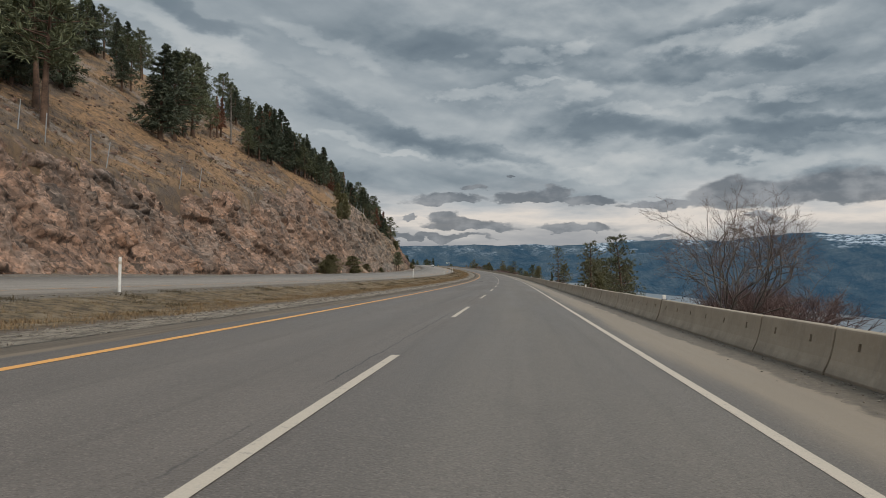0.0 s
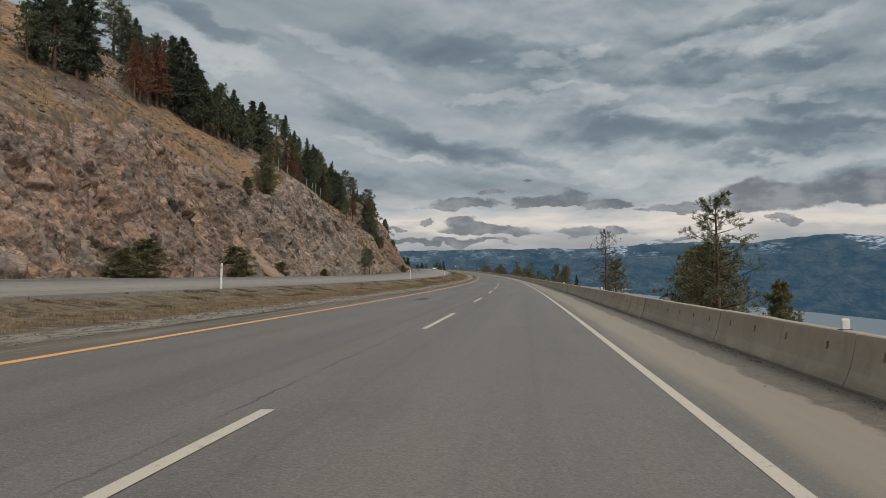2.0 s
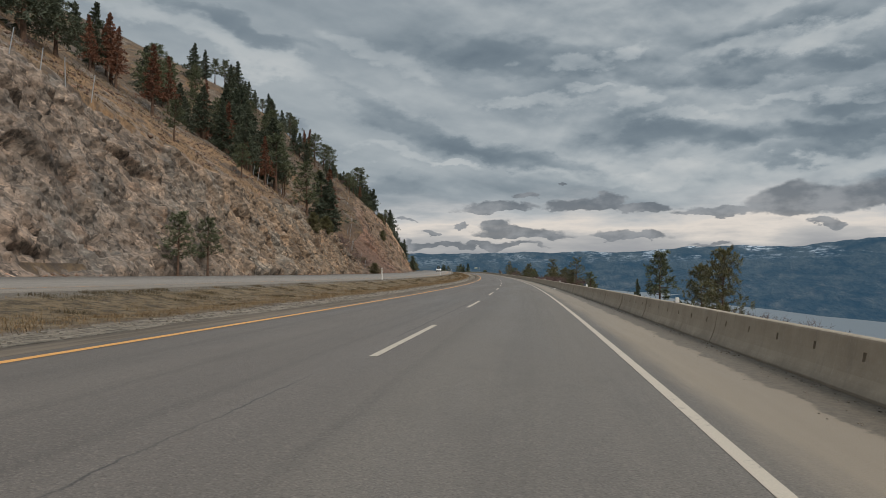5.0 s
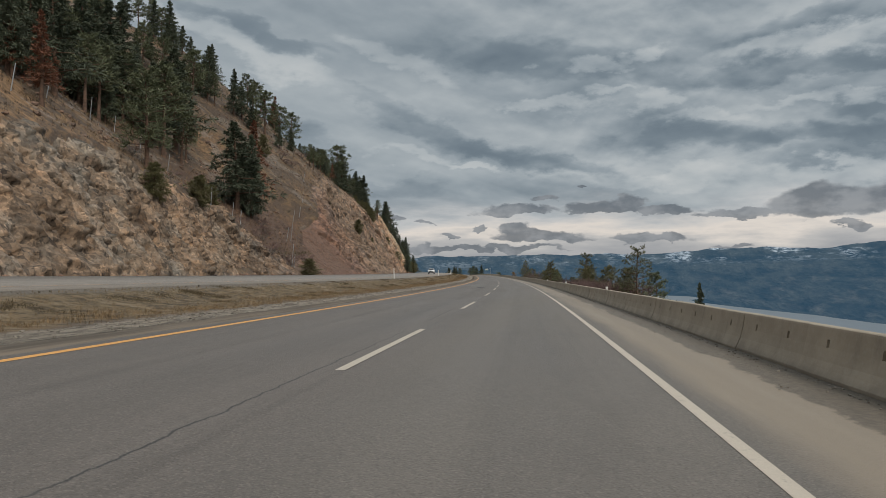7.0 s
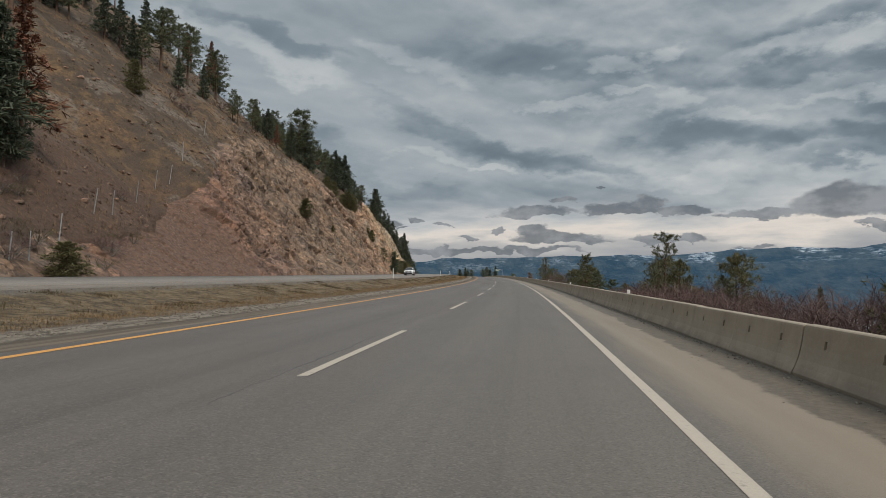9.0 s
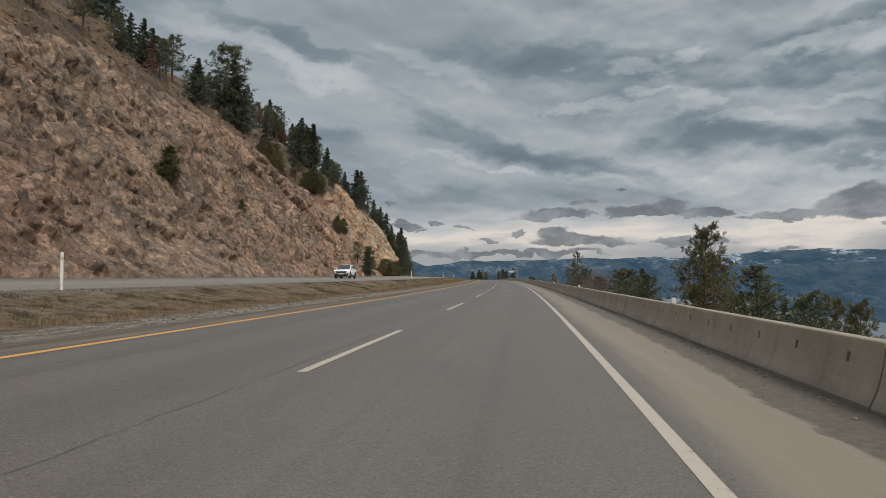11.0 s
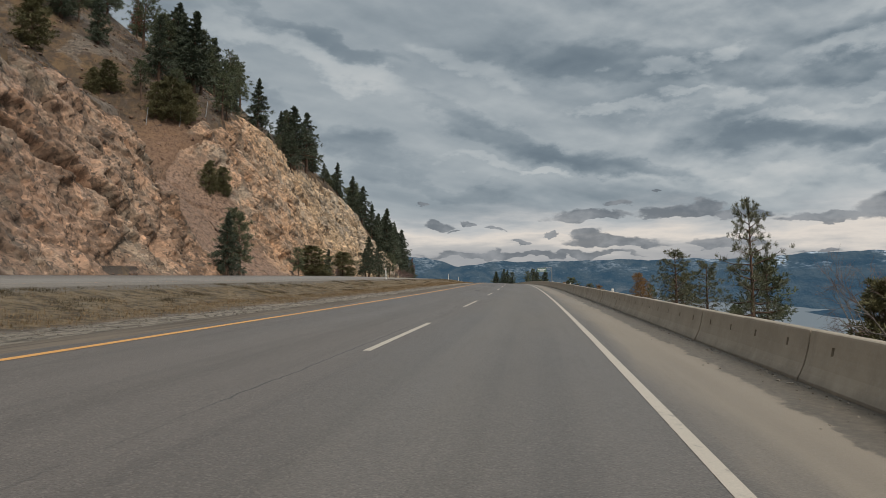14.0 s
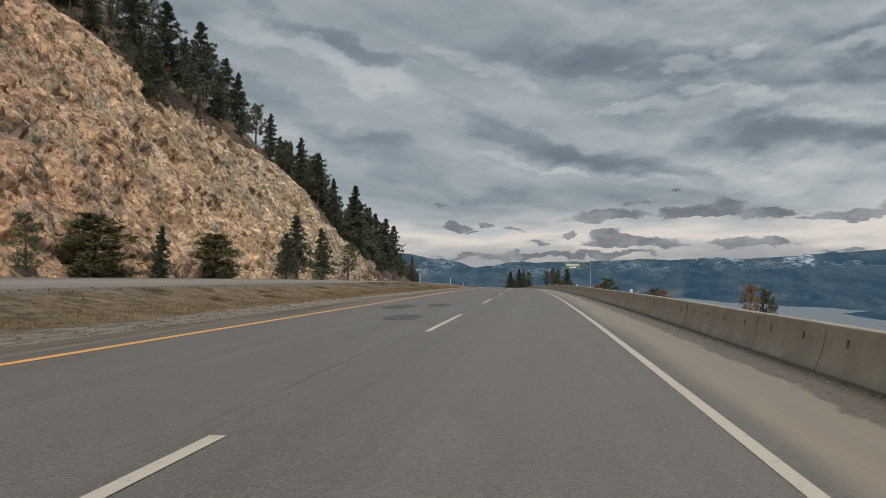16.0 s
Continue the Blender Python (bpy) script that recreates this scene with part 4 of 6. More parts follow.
# a small fan of sand run out of a gully
sx, sr = np.meshgrid(np.linspace(-1, 1, 41), np.linspace(0, 1, 25), indexing="ij")
fan_s = 169.0 + sx * (0.7 + 2.6 * sr) + 1.4 * sr
fan_q = -35.3 + sr * 4.8
fan_z = 0.95 + 4.3 * np.clip(1 - sr, 0, 1) ** 1.15 * (1 - 0.35 * np.abs(sx) ** 1.5) + fbm(fan_s / 0.6, fan_q / 0.6, 19) * 0.12 - 0.6 * (np.abs(sx) > 0.97)
tagged(link("sand_fan", sheet_mesh("sand_fan", road(fan_s, fan_q, fan_z), np.stack([fan_s, fan_q], -1) / 10), SAND), "small fan of tan sand at the foot of the rock", "sand")

# lake and the land across it
bm = bmesh.new()
bmesh.ops.create_circle(bm, cap_ends=True, radius=4800, segments=96, matrix=Matrix.Translation((0, 400, -45.0)))
tagged(part("lake", bm, WATER), "grey-blue lake below the highway", "lake", kind="structure")

AZ = np.radians(np.concatenate([np.arange(-40, 62, 0.25), np.arange(62, 100, 1.5)]))
tt = np.concatenate([np.linspace(0, 0.25, 34), np.linspace(0.26, 1.0, 60), [1.06, 1.12]])
A, R_ = np.meshgrid(AZ, tt, indexing="ij")
deg = np.degrees(A)
shore = np.clip(378 / np.sin(np.clip(A, 0.09, 1.55)), 378, 4000) * (1 + 0.05 * fbm(deg / 3, deg * 0, 21))
crest = np.interp(deg, [-40, -20, -15, -12, -9.5, -6, 0, 6, 11, 15, 19, 23, 27, 31, 40, 100], [1.8, 2.3, 2.75, 2.35, 1.75, 2.0, 1.95, 2.15, 2.05, 2.3, 2.45, 2.3, 2.75, 2.6, 2.5, 2.6])
crest = 4500 * np.tan(np.radians(crest)) + fbm(deg / 2.2, deg * 0 + 4, 25) * 34 + fbm(deg / 0.5, deg * 0, 27) * 9
rr = shore + (4500 - shore) * R_
hh = -46 + np.clip(R_, 0, 1) ** 1.15 * (crest + 46) * (1 - np.clip(R_ - 1, 0, 1) * 3)
hh = hh + np.clip(R_ * 6, 0, 1) * (fbm(rr * np.sin(A) / 620, rr * np.cos(A) / 620, 29) * 120 * np.clip(1.05 - R_, 0.12, 1)
                                   + fbm(rr * np.sin(A) / 90, rr * np.cos(A) / 90, 33) * 12 * np.clip(1.1 - R_, 0.3, 1))
hh = np.where(R_ == 0, -47, hh)
PM = np.stack([10 + rr * np.sin(A), 200 + rr * np.cos(A), hh], -1)
tagged(link("backdrop_hills", sheet_mesh("backdrop_hills", PM), MOUNTAIN), "distant forested hills with patches of snow and a blue haze painted as glow", "hills", kind="structure")

# ---------------------------------------------------------------- pavements and paint
def strip(name, s0, s1, qa, za, qb, zb, mat_, label, cat, step=2.0, cols=2, parent=None, depth=0.0):
    """A paved band along the road; qa, za and qb, zb may be functions of s."""
    s = np.append(np.arange(s0, s1, step), s1)
    call = lambda f: np.asarray(f(s) if callable(f) else np.full(s.shape, float(f)))
    a, b, c, d = call(qa), call(qb), call(za), call(zb)
    k = np.linspace(0, 1, cols)
    q = a[:, None] * (1 - k) + b[:, None] * k
    z = c[:, None] * (1 - k) + d[:, None] * k
    S = np.repeat(s[:, None], cols, 1)
    if depth:
        S = np.concatenate([S[:, :1], S, S[:, -1:]], 1)
        q = np.concatenate([q[:, :1], q, q[:, -1:]], 1)
        z = np.concatenate([z[:, :1] - depth, z, z[:, -1:] - depth], 1)
    ob = link(name, sheet_mesh(name, road(S, q, z), np.stack([S, q], -1) / 10, smooth=False), mat_, parent)
    if cat:
        tagged(ob, label, cat, kind="structure")
    return ob


CROSS = -0.04
wig = lambda s: -5.2 + fbm(s / 5, s * 0, 13) * 0.35 + fbm(s / 1.1, s * 0, 17) * 0.18
carriageway = strip("road", -190, 1480, wig, lambda s: CROSS * wig(s), 6.5, CROSS * 6.5, ASPHALT, "worn grey asphalt carriageway of the divided highway", "road", 0.8, 8, depth=0.12)
opposite = strip("road_opposite", -190, 1480, -26.0, lambda s: opp_z(s) + 12.7 * 0.032, -13.3, opp_z, ASPHALT_FAR, "pale asphalt carriageway of the opposite lanes", "road", 2.0, 3, depth=0.15)
LIFT = 0.004
# small tar patches laid over worn spots of the passing lane
rp = random.Random(12)
for s_p, q_p, l_p, w_p in ((308.5, -1.6, 2.6, 0.7), (559, -2.75, 3.6, 0.9), (561.5, -1.67, 3.0, 0.8), (553, -1.5, 2.6, 0.9), (526.5, -1.55, 1.3, 0.4), (104, -2.76, 3.0, 0.55)):
    rim_pts = []
    for i in range(28):
        w = i * math.tau / 28
        r = rp.uniform(0.86, 1.08)
        u, v = math.cos(w), math.sin(w)
        u, v = math.copysign(abs(u) ** 0.55, u) * l_p / 2 * r, math.copysign(abs(v) ** 0.55, v) * w_p / 2 * r
        rim_pts.append((s_p + u, q_p + v))
    outer = road(np.array([a for a, b in rim_pts]), np.array([b for a, b in rim_pts]), np.array([CROSS * b + 0.001 for a, b in rim_pts]))
    inner = road(np.array([s_p + (a - s_p) * 0.94 for a, b in rim_pts]), np.array([q_p + (b - q_p) * 0.94 for a, b in rim_pts]), np.array([CROSS * b + 0.009 for a, b in rim_pts]))
    verts = [tuple(v) for v in outer] + [tuple(v) for v in inner]
    link("patch", raw("patch", verts, [(i, (i + 1) % 28, 28 + (i + 1) % 28, 28 + i) for i in range(28)] + [tuple(range(28, 56))]), TAR, carriageway, "dark tar patch")

yellow_q = lambda s: np.interp(s, [0, 80, 150, 270, 430, 515], [-3.88, -4.08, -4.22, -4.06, -4.18, -4.02])
line = lambda name, q, w, mat_, p, z, s0=-190, s1=1480: strip(name, s0, s1, q - w / 2, z[0], q + w / 2, z[1], mat_, "", "", 2.0, 2, p)
flat_z = lambda q, w: (CROSS * (q - w / 2) + LIFT, CROSS * (q + w / 2) + LIFT)
line("edge_line", 3.65, 0.135, WHITE_PAINT, carriageway, flat_z(3.65, 0.135))["label"] = "white edge line"
strip("median_line", -190, 1480, lambda s: yellow_q(s) - 0.075, lambda s: CROSS * (yellow_q(s) - 0.075) + LIFT, lambda s: yellow_q(s) + 0.075, lambda s: CROSS * (yellow_q(s) + 0.075) + LIFT,
      YELLOW_PAINT, "", "", 2.0, 2, carriageway)["label"] = "yellow median line"
for q, m_, nm in ((-14.6, YELLOW_PAINT, "median_line"), (-24.3, WHITE_PAINT, "edge_line")):
    f = lambda s, q=q: opp_z(s) + (-13.3 - q) * 0.032 + 0.008
    line(nm, q, 0.14, m_, opposite, (f, f))
PERIOD, DASH, FIRST = 16.52, 6.8, 3.4
dash_mesh = raw("lane_dash", [(-0.065, 0, 0), (0.065, 0, 0), (0.065, DASH / 2, 0), (-0.065, DASH / 2, 0), (0.065, DASH, 0), (-0.065, DASH, 0)],
                [(0, 1, 2, 3), (3, 2, 4, 5)])
for i in range(-4, 60):
    d = link("lane_dash", dash_mesh, WHITE_PAINT, carriageway)
    d.matrix_basis = at(FIRST + i * PERIOD, 0, LIFT) @ pose(-0.19, 0, 0.008, math.degrees(float(_grade(np.array([FIRST + i * PERIOD]))[0])), 0, 0)

# ---------------------------------------------------------------- concrete barrier
def barrier_mesh(length=2.988):
    """A precast safety-shape unit with two lifting slots on either side."""
    prof = [(-0.26, 0.0), (-0.26, 0.05), (-0.212, 0.145), (-0.174, 0.235), (-0.148, 0.325), (-0.126, 0.41), (-0.105, 0.52), (-0.084, 0.65), (-0.076, 0.678), (-0.055, 0.69)]
    prof = prof + [(-x, z) for x, z in prof[::-1]]
    h = length / 2
    ys = [-h, -h + 0.02, -0.785, -0.705, 0.705, 0.785, h - 0.02, h]
    bm = bmesh.new()
    rows = []
    for y in ys:
        k = 0.985 if abs(y) == h else 1.0
        rows.append([bm.verts.new((x * k, y, z * (k if z > 0.5 else 1))) for x, z in prof])
    n = len(prof)
    for i in range(len(ys) - 1):
        for j in range(n - 1):
            quad = [rows[i][j], rows[i][j + 1], rows[i + 1][j + 1], rows[i + 1][j]]
            if i in (2, 4) and j in (5, n - 7):
                sg = 1 if j == 5 else -1
                deep = [bm.verts.new((v.co.x + sg * 0.07, v.co.y, v.co.z)) for v in quad]
                for a in range(4):
                    bm.faces.new((quad[a], quad[(a + 1) % 4], deep[(a + 1) % 4], deep[a]))
                bm.faces.new(deep)
            else:
                bm.faces.new(quad)
    bm.faces.new(rows[0])
    bm.faces.new(rows[-1][::-1])
    bmesh.ops.recalc_face_normals(bm, faces=bm.faces)
    mesh = bpy.data.meshes.new("concrete_barrier")
    bm.to_mesh(mesh)
    bm.free()
    return mesh


unit = barrier_mesh()
rb = random.Random(4)
BAR_Q, BAR_Z = 6.14, CROSS * 6.14
bar_s = [9.0 + 3.0 * i for i in range(-14, 280)]
for s in bar_s:
    ob = link("concrete_barrier", unit, CONCRETE)
    ob.matrix_world = at(s, BAR_Q + rb.uniform(-0.012, 0.012), BAR_Z + rb.uniform(-0.008, 0.006), rb.uniform(-0.25, 0.25)) @ pose(0, 0, 0, math.degrees(float(_grade(np.array([s]))[0])), 0, 0)
    tagged(ob, "weathered precast concrete barrier unit on the shoulder", "barrier", "concrete barriers along the shoulder")
bm = bmesh.new()
for i in range(280, 460):
    m = at(9.0 + 3.0 * i, BAR_Q, BAR_Z)
    n0 = len(bm.verts)
    bm.from_mesh(unit)
    bm.verts.ensure_lookup_table()
    bmesh.ops.transform(bm, matrix=m, verts=bm.verts[n0:])
tagged(part("barrier_row", bm, CONCRETE), "far run of concrete barrier along the highway", "barrier", kind="stuff")


def reflector_mesh():
    bm = bmesh.new()
    box(bm, -0.055, -0.02, 0, 0.055, 0.02, 0.15, 0.012)
    return bm


def barrier_marker(s):
    e = new("barrier_marker")
    e.matrix_world = at(s, BAR_Q, BAR_Z + 0.685)
    tagged(e, "small white reflector marker standing on the barrier", "road marker", "markers on the barrier")
    part("blade", reflector_mesh(), WHITE_PLASTIC, e)
    bm = bmesh.new()
    box(bm, -0.07, -0.06, 0, 0.07, 0.06, 0.012, 0.004)
    part("foot", bm, BLACK_PLASTIC, e)
    bm = bmesh.new()
    box(bm, -0.035, -0.026, 0.07, 0.035, -0.0205, 0.13)
    part("reflector", bm, WHITE_PLASTIC, e, "white reflector")
    return e


for s in (22.5, 46.5, 80, 108, 136.5, 166, 195, 223, 251, 279, 307.5, 336, 364, 393, 421, 449, 477, 505, 535, 565, 598, 632, 665, 700):
    barrier_marker(s)


def delineator(s, q=-12.8):
    e = new("delineator_post")
    e.matrix_world = at(s, q, on_land(s, q) - 0.05) @ pose(0, 0, 0, 0, rb.uniform(-2, 2), 0)
    tagged(e, "white flexible delineator post in the median grass", "road marker", "delineator posts along the median")
    bm = bmesh.new()
    tube(bm, [((0, 0, 0), 0.055), ((0, 0, 1.28), 0.055), ((0, 0, 1.34), 0.04)], 10)
    part("post", bm, WHITE_PLASTIC, e)
    bm = bmesh.new()
    tube(bm, [((0, 0, 1.08), 0.058), ((0, 0, 1.18), 0.058)], 10, caps=False)
    part("reflective_band", bm, WHITE_PAINT, e, "dull white reflective band")
    return e


for s in (24.5, 104, 171, 250, 328, 397, 480, 548, 633, 688, 760, 840):
    delineator(s)

# ---------------------------------------------------------------- trees
def cone(V, F, p0, p1, r0, r1, n=5):
    """Adds a tapered limb to lists of verts and faces."""
    p0, p1 = np.array(p0, float), np.array(p1, float)
    d = p1 - p0
    d = d / (np.linalg.norm(d) + 1e-9)
    a = np.cross(d, (0.31, 0.87, 0.2))
    a /= np.linalg.norm(a) + 1e-9
    b = np.cross(d, a)
    k = len(V)
    for p, r in ((p0, r0), (p1, r1)):
        for i in range(n):
            w = 2 * math.pi * i / n
            V.append(p + r * (math.cos(w) * a + math.sin(w) * b))
    for i in range(n):
        F.append((k + i, k + (i + 1) % n, k + n + (i + 1) % n, k + n + i))


def tuft(V, F, rg, c, axis, size, count, width):
    """A bunch of needles round a twig's end."""
    axis = axis / (np.linalg.norm(axis) + 1e-9)
    for _ in range(count):
        d = rg.normal(size=3) * 0.75 + axis * 0.9
        d /= np.linalg.norm(d)
        L = size * rg.uniform(0.6, 1.15)
        side = np.cross(d, rg.normal(size=3))
        side *= width / (np.linalg.norm(side) + 1e-9)
        k = len(V)
        c0 = c + rg.normal(size=3) * size * 0.16
        V.extend([c0 - side * 0.5, c0 + side * 0.5, c0 + d * L + side * 0.35, c0 + d * L - side * 0.35])
        F.append((k, k + 1, k + 2, k + 3))


def pine_meshes(seed, height, spread, crown_from, limbs, tufts, size, count, width, needles, shape="pine", lean=0.02, bark=None, snags=6):
    """Trunk and crown meshes of a conifer; shape 'pine' is open and round-topped, 'fir' a dense spire."""
    rg = np.random.default_rng(seed)
    V, F, LV, LF = [], [], [], []
    r0 = height * 0.017 + 0.05
    bend = rg.normal(size=2) * lean * height
    trunk = lambda u: np.array([bend[0] * u * u, bend[1] * u * u, height * u])
    stops = np.linspace(0, 1, 9)
    for a, b in zip(stops, stops[1:]):
        cone(V, F, trunk(a) - (0, 0, 0.4 if a == 0 else 0), trunk(b), r0 * (1 - 0.93 * a) * (1.25 if a == 0 else 1), r0 * (1 - 0.93 * b), 7)
    for _ in range(snags):
        u = rg.uniform(0.08, max(0.1, crown_from))
        w = rg.uniform(0, 6.28)
        p = trunk(u)
        cone(V, F, p, p + np.array([math.cos(w), math.sin(w), rg.uniform(-.3, .2)]) * spread * rg.uniform(0.2, 0.5), 0.03, 0.008, 3)
    for i in range(limbs):
        u = crown_from + (1 - crown_from) * ((i + rg.uniform(0, 1)) / limbs)
        u = min(u, 0.985)
        x = (u - crown_from) / (1 - crown_from)
        if shape == "pine":
            reach = spread * (0.45 + 0.85 * math.sin(math.pi * min(1, 0.18 + x * 0.80))) * (1 - 0.35 * x) * rg.uniform(0.55, 1.12)
            rise = rg.uniform(-0.15, 0.35) + 0.55 * x
        else:
            reach = spread * (1.0 - 0.95 * x) * rg.uniform(0.55, 1.15)
            rise = rg.uniform(-0.32, 0.0) + 0.45 * x
        w = i * 2.399 + rg.uniform(-0.5, 0.5)
        d = np.array([math.cos(w), math.sin(w), rise])
        p0 = trunk(u)
        tip = p0 + d * reach
        mid = p0 + d * reach * 0.55 + np.array([0, 0, (-0.06 if shape == "pine" else 0.04) * reach])
        rb_ = r0 * 0.30 * (1 - 0.7 * x) + 0.008
        cone(V, F, p0, mid, rb_, rb_ * 0.6, 4)
        cone(V, F, mid, tip, rb_ * 0.6, 0.008, 3)
        for k in range(tufts):
            f = rg.uniform(0.38 if shape == "pine" else 0.12, 1.04)
            base = (p0 + (mid - p0) * f / 0.55) if f < 0.55 else mid + (tip - mid) * (f - 0.55) / 0.45
            offs = rg.normal(size=3) * reach * (0.17 if shape == "pine" else 0.13)
            offs[2] *= 0.55
            sz = size * (1.1 - 0.25 * x if shape == "pine" else 1.1 - 0.65 * x)
            tuft(LV, LF, rg, base + offs, d * 0.6 + offs + np.array([0, 0, 0.35 if shape == "pine" else -0.1]), sz, count, width)
    for k in range(tufts):
        tuft(LV, LF, rg, trunk(1.0) - (0, 0, rg.uniform(0, height * 0.05)), np.array([0, 0, 1.0]), size * 0.55, count, width)
    mt, mc = raw("trunk", V, F, True), raw("crown", LV, LF)
    mt.materials.append(bark or BARK)
    mc.materials.append(needles)
    return mt, mc


KINDS = {}
for i in range(4):
    KINDS["pine%d" % i] = pine_meshes(100 + i, 10.0, 2.0, 0.26 + 0.06 * i, 38, 8, 0.44, 11, 0.065, NEEDLES, "pine")
    KINDS["fir%d" % i] = pine_meshes(200 + i, 10.0, 2.3 + 0.25 * i, 0.08 + 0.05 * i, 66 - 4 * i, 10, 0.46, 12, 0.075, NEEDLES_FIR, "fir")
for i in range(2):
    KINDS["red%d" % i] = pine_meshes(300 + i, 10.0, 1.7, 0.25, 48, 7, 0.42, 10, 0.065, NEEDLES_RED, "fir")
    KINDS["olive%d" % i] = pine_meshes(320 + i, 10.0, 2.4, 0.05, 70, 12, 0.50, 11, 0.085, NEEDLES_OLIVE, "pine")
    KINDS["sparse%d" % i] = pine_meshes(340 + i, 10.0, 1.6, 0.35, 40, 2, 0.50, 7, 0.08, NEEDLES, "pine", snags=16)
    KINDS["snag%d" % i] = pine_meshes(360 + i, 10.0, 1.2, 0.4, 30, 1, 0.22, 2, 0.04, TWIGS, "fir", bark=BARK_GREY, snags=18)
LABELS = {"pine": "dark green ponderosa pine on the dry hillside", "fir": "dense dark green fir on the hillside", "red": "dying conifer with rust-red needles",
          "olive": "low olive-green young pine", "sparse": "thin pine with sparse needles", "snag": "dead grey conifer without needles"}
rt = random.Random(7)


def tree(kind, m, label="", group="conifers on the hillside", cat="tree"):
    mt, mc = KINDS[kind]
    e = new("fir_tree" if kind.startswith("fir") else "dead_tree" if kind.startswith("snag") else "pine_tree")
    e.matrix_world = m
    a, b = link("trunk", mt, None, e), link("crown", mc, None, e)
    tagged(e, label or LABELS[kind.rstrip("0123456789")], cat, group)
    return e


def hill_tree(s, q, h, kind, wide=1.0, group="conifers on the hillside"):
    k = kind + str(rt.randrange(4 if kind in ("pine", "fir") else 2))
    f = h / 10.0
    z = on_land(s, q) - 0.25
    return tree(k, at(s, q, z, rt.uniform(0, 360)) @ Matrix.Diagonal((f * wide, f * wide, f, 1)), group=group)


# the stands that crown the rock cut: way along, offset, height, kind, breadth, breadth, breadth, breadth, breadth
STAND_1 = [(68, -46.2, 16.6, "pine", 1.2), (78, -54.1, 16.8, "pine", 1.2), (80, -58.9, 14.4, "fir", 1.3), (84, -60.2, 15.2, "fir", 1.2), (96, -62.7, 14.6, "fir", 1.2), (103, -51.3, 14.7, "fir", 1.3), (118, -56.1, 15.7, "fir", 1.2), (123, -56.6, 15, "pine", 1.2), (129, -71.6, 9.4, "fir", 1.2), (129, -57.6, 15.4, "pine", 1.2), (134, -72.4, 9.8, "pine", 1), (136, -86.7, 10.1, "fir", 1), (138, -85.6, 11.2, "fir", 1), (139, -58.2, 7.5, "pine", 1), (143, -85, 11.2, "fir", 1), (143, -58.4, 8.9, "red", 1), (143, -51.6, 6.7, "pine", 1), (144, -55.8, 12.4, "snag", 1), (145, -58.3, 8.4, "red", 1.1)]
STAND_2 = [(145, -51.6, 9, "fir", 1), (146, -84.6, 11.1, "pine", 1), (146, -63.8, 14.8, "fir", 0.9), (146, -50.4, 11.8, "fir", 1), (149, -49.5, 10.5, "fir", 1), (150, -49, 12.2, "fir", 1.1), (182, -40.7, 2.9, "olive", 1.1), (188, -41.1, 5.1, "sparse", 1), (194, -66.1, 11.6, "red", 1), (194, -41.4, 5.1, "olive", 1), (198, -67, 11.2, "red", 1), (198, -42.7, 6.2, "olive", 1.2), (201, -67, 12.3, "red", 1.1), (204, -66.6, 11.7, "red", 1.2), (206, -66.4, 13.8, "red", 1), (208, -58.8, 12.2, "fir", 1), (209, -64.9, 13.6, "fir", 1.2), (209, -60.7, 12.8, "fir", 1.2), (209, -57.8, 8.2, "pine", 1.2)]
STAND_3 = [(209, -56.1, 9.6, "pine", 1.3), (210, -63.1, 16.8, "fir", 1.3), (212, -56.1, 7.8, "fir", 1), (212, -55.2, 6.6, "pine", 1.2), (213, -53.4, 5.9, "pine", 1.2), (214, -55.1, 9.5, "fir", 1.1), (214, -52.8, 9.5, "fir", 1.1), (214, -47.2, 4.4, "olive", 1), (223, -71.4, 13.9, "fir", 1.2), (227, -56.5, 6.1, "pine", 1.1), (228, -41.9, 2.8, "olive", 1), (238, -58.6, 9.3, "pine", 1.3), (240, -56.8, 13, "fir", 1.3), (269, -67.9, 16.2, "fir", 1.3), (272, -46.8, 6, "pine", 1.2), (296, -45.6, 6.1, "pine", 1.2), (309, -45.5, 9.8, "red", 1.2), (310, -50, 12.3, "fir", 1), (310, -49.5, 5.9, "red", 1.3)]
STAND_4 = [(316, -52.1, 13.4, "fir", 1.2), (318, -38.1, 4.3, "olive", 1.2), (320, -40.1, 11.2, "pine", 1.3), (322, -52.8, 14.3, "fir", 1.2), (330, -38.4, 3.9, "olive", 1.3), (335, -38.6, 3, "olive", 1), (342, -61.1, 11.8, "pine", 1.2), (354, -65.8, 12.7, "pine", 1.2), (357, -73.3, 14.7, "pine", 1.2), (357, -70.8, 21, "fir", 1.2), (362, -71.2, 19.7, "fir", 1.3), (364, -59.3, 16.2, "pine", 1.3), (366, -71.2, 21, "fir", 1.2), (367, -68.6, 13, "pine", 1.3), (368, -47.3, 16.4, "fir", 1.4), (369, -63.7, 14.8, "fir", 1.3), (369, -58.3, 8.4, "sparse", 1.5), (371, -71.7, 21, "fir", 1), (371, -68.8, 12.9, "fir", 1.2)]
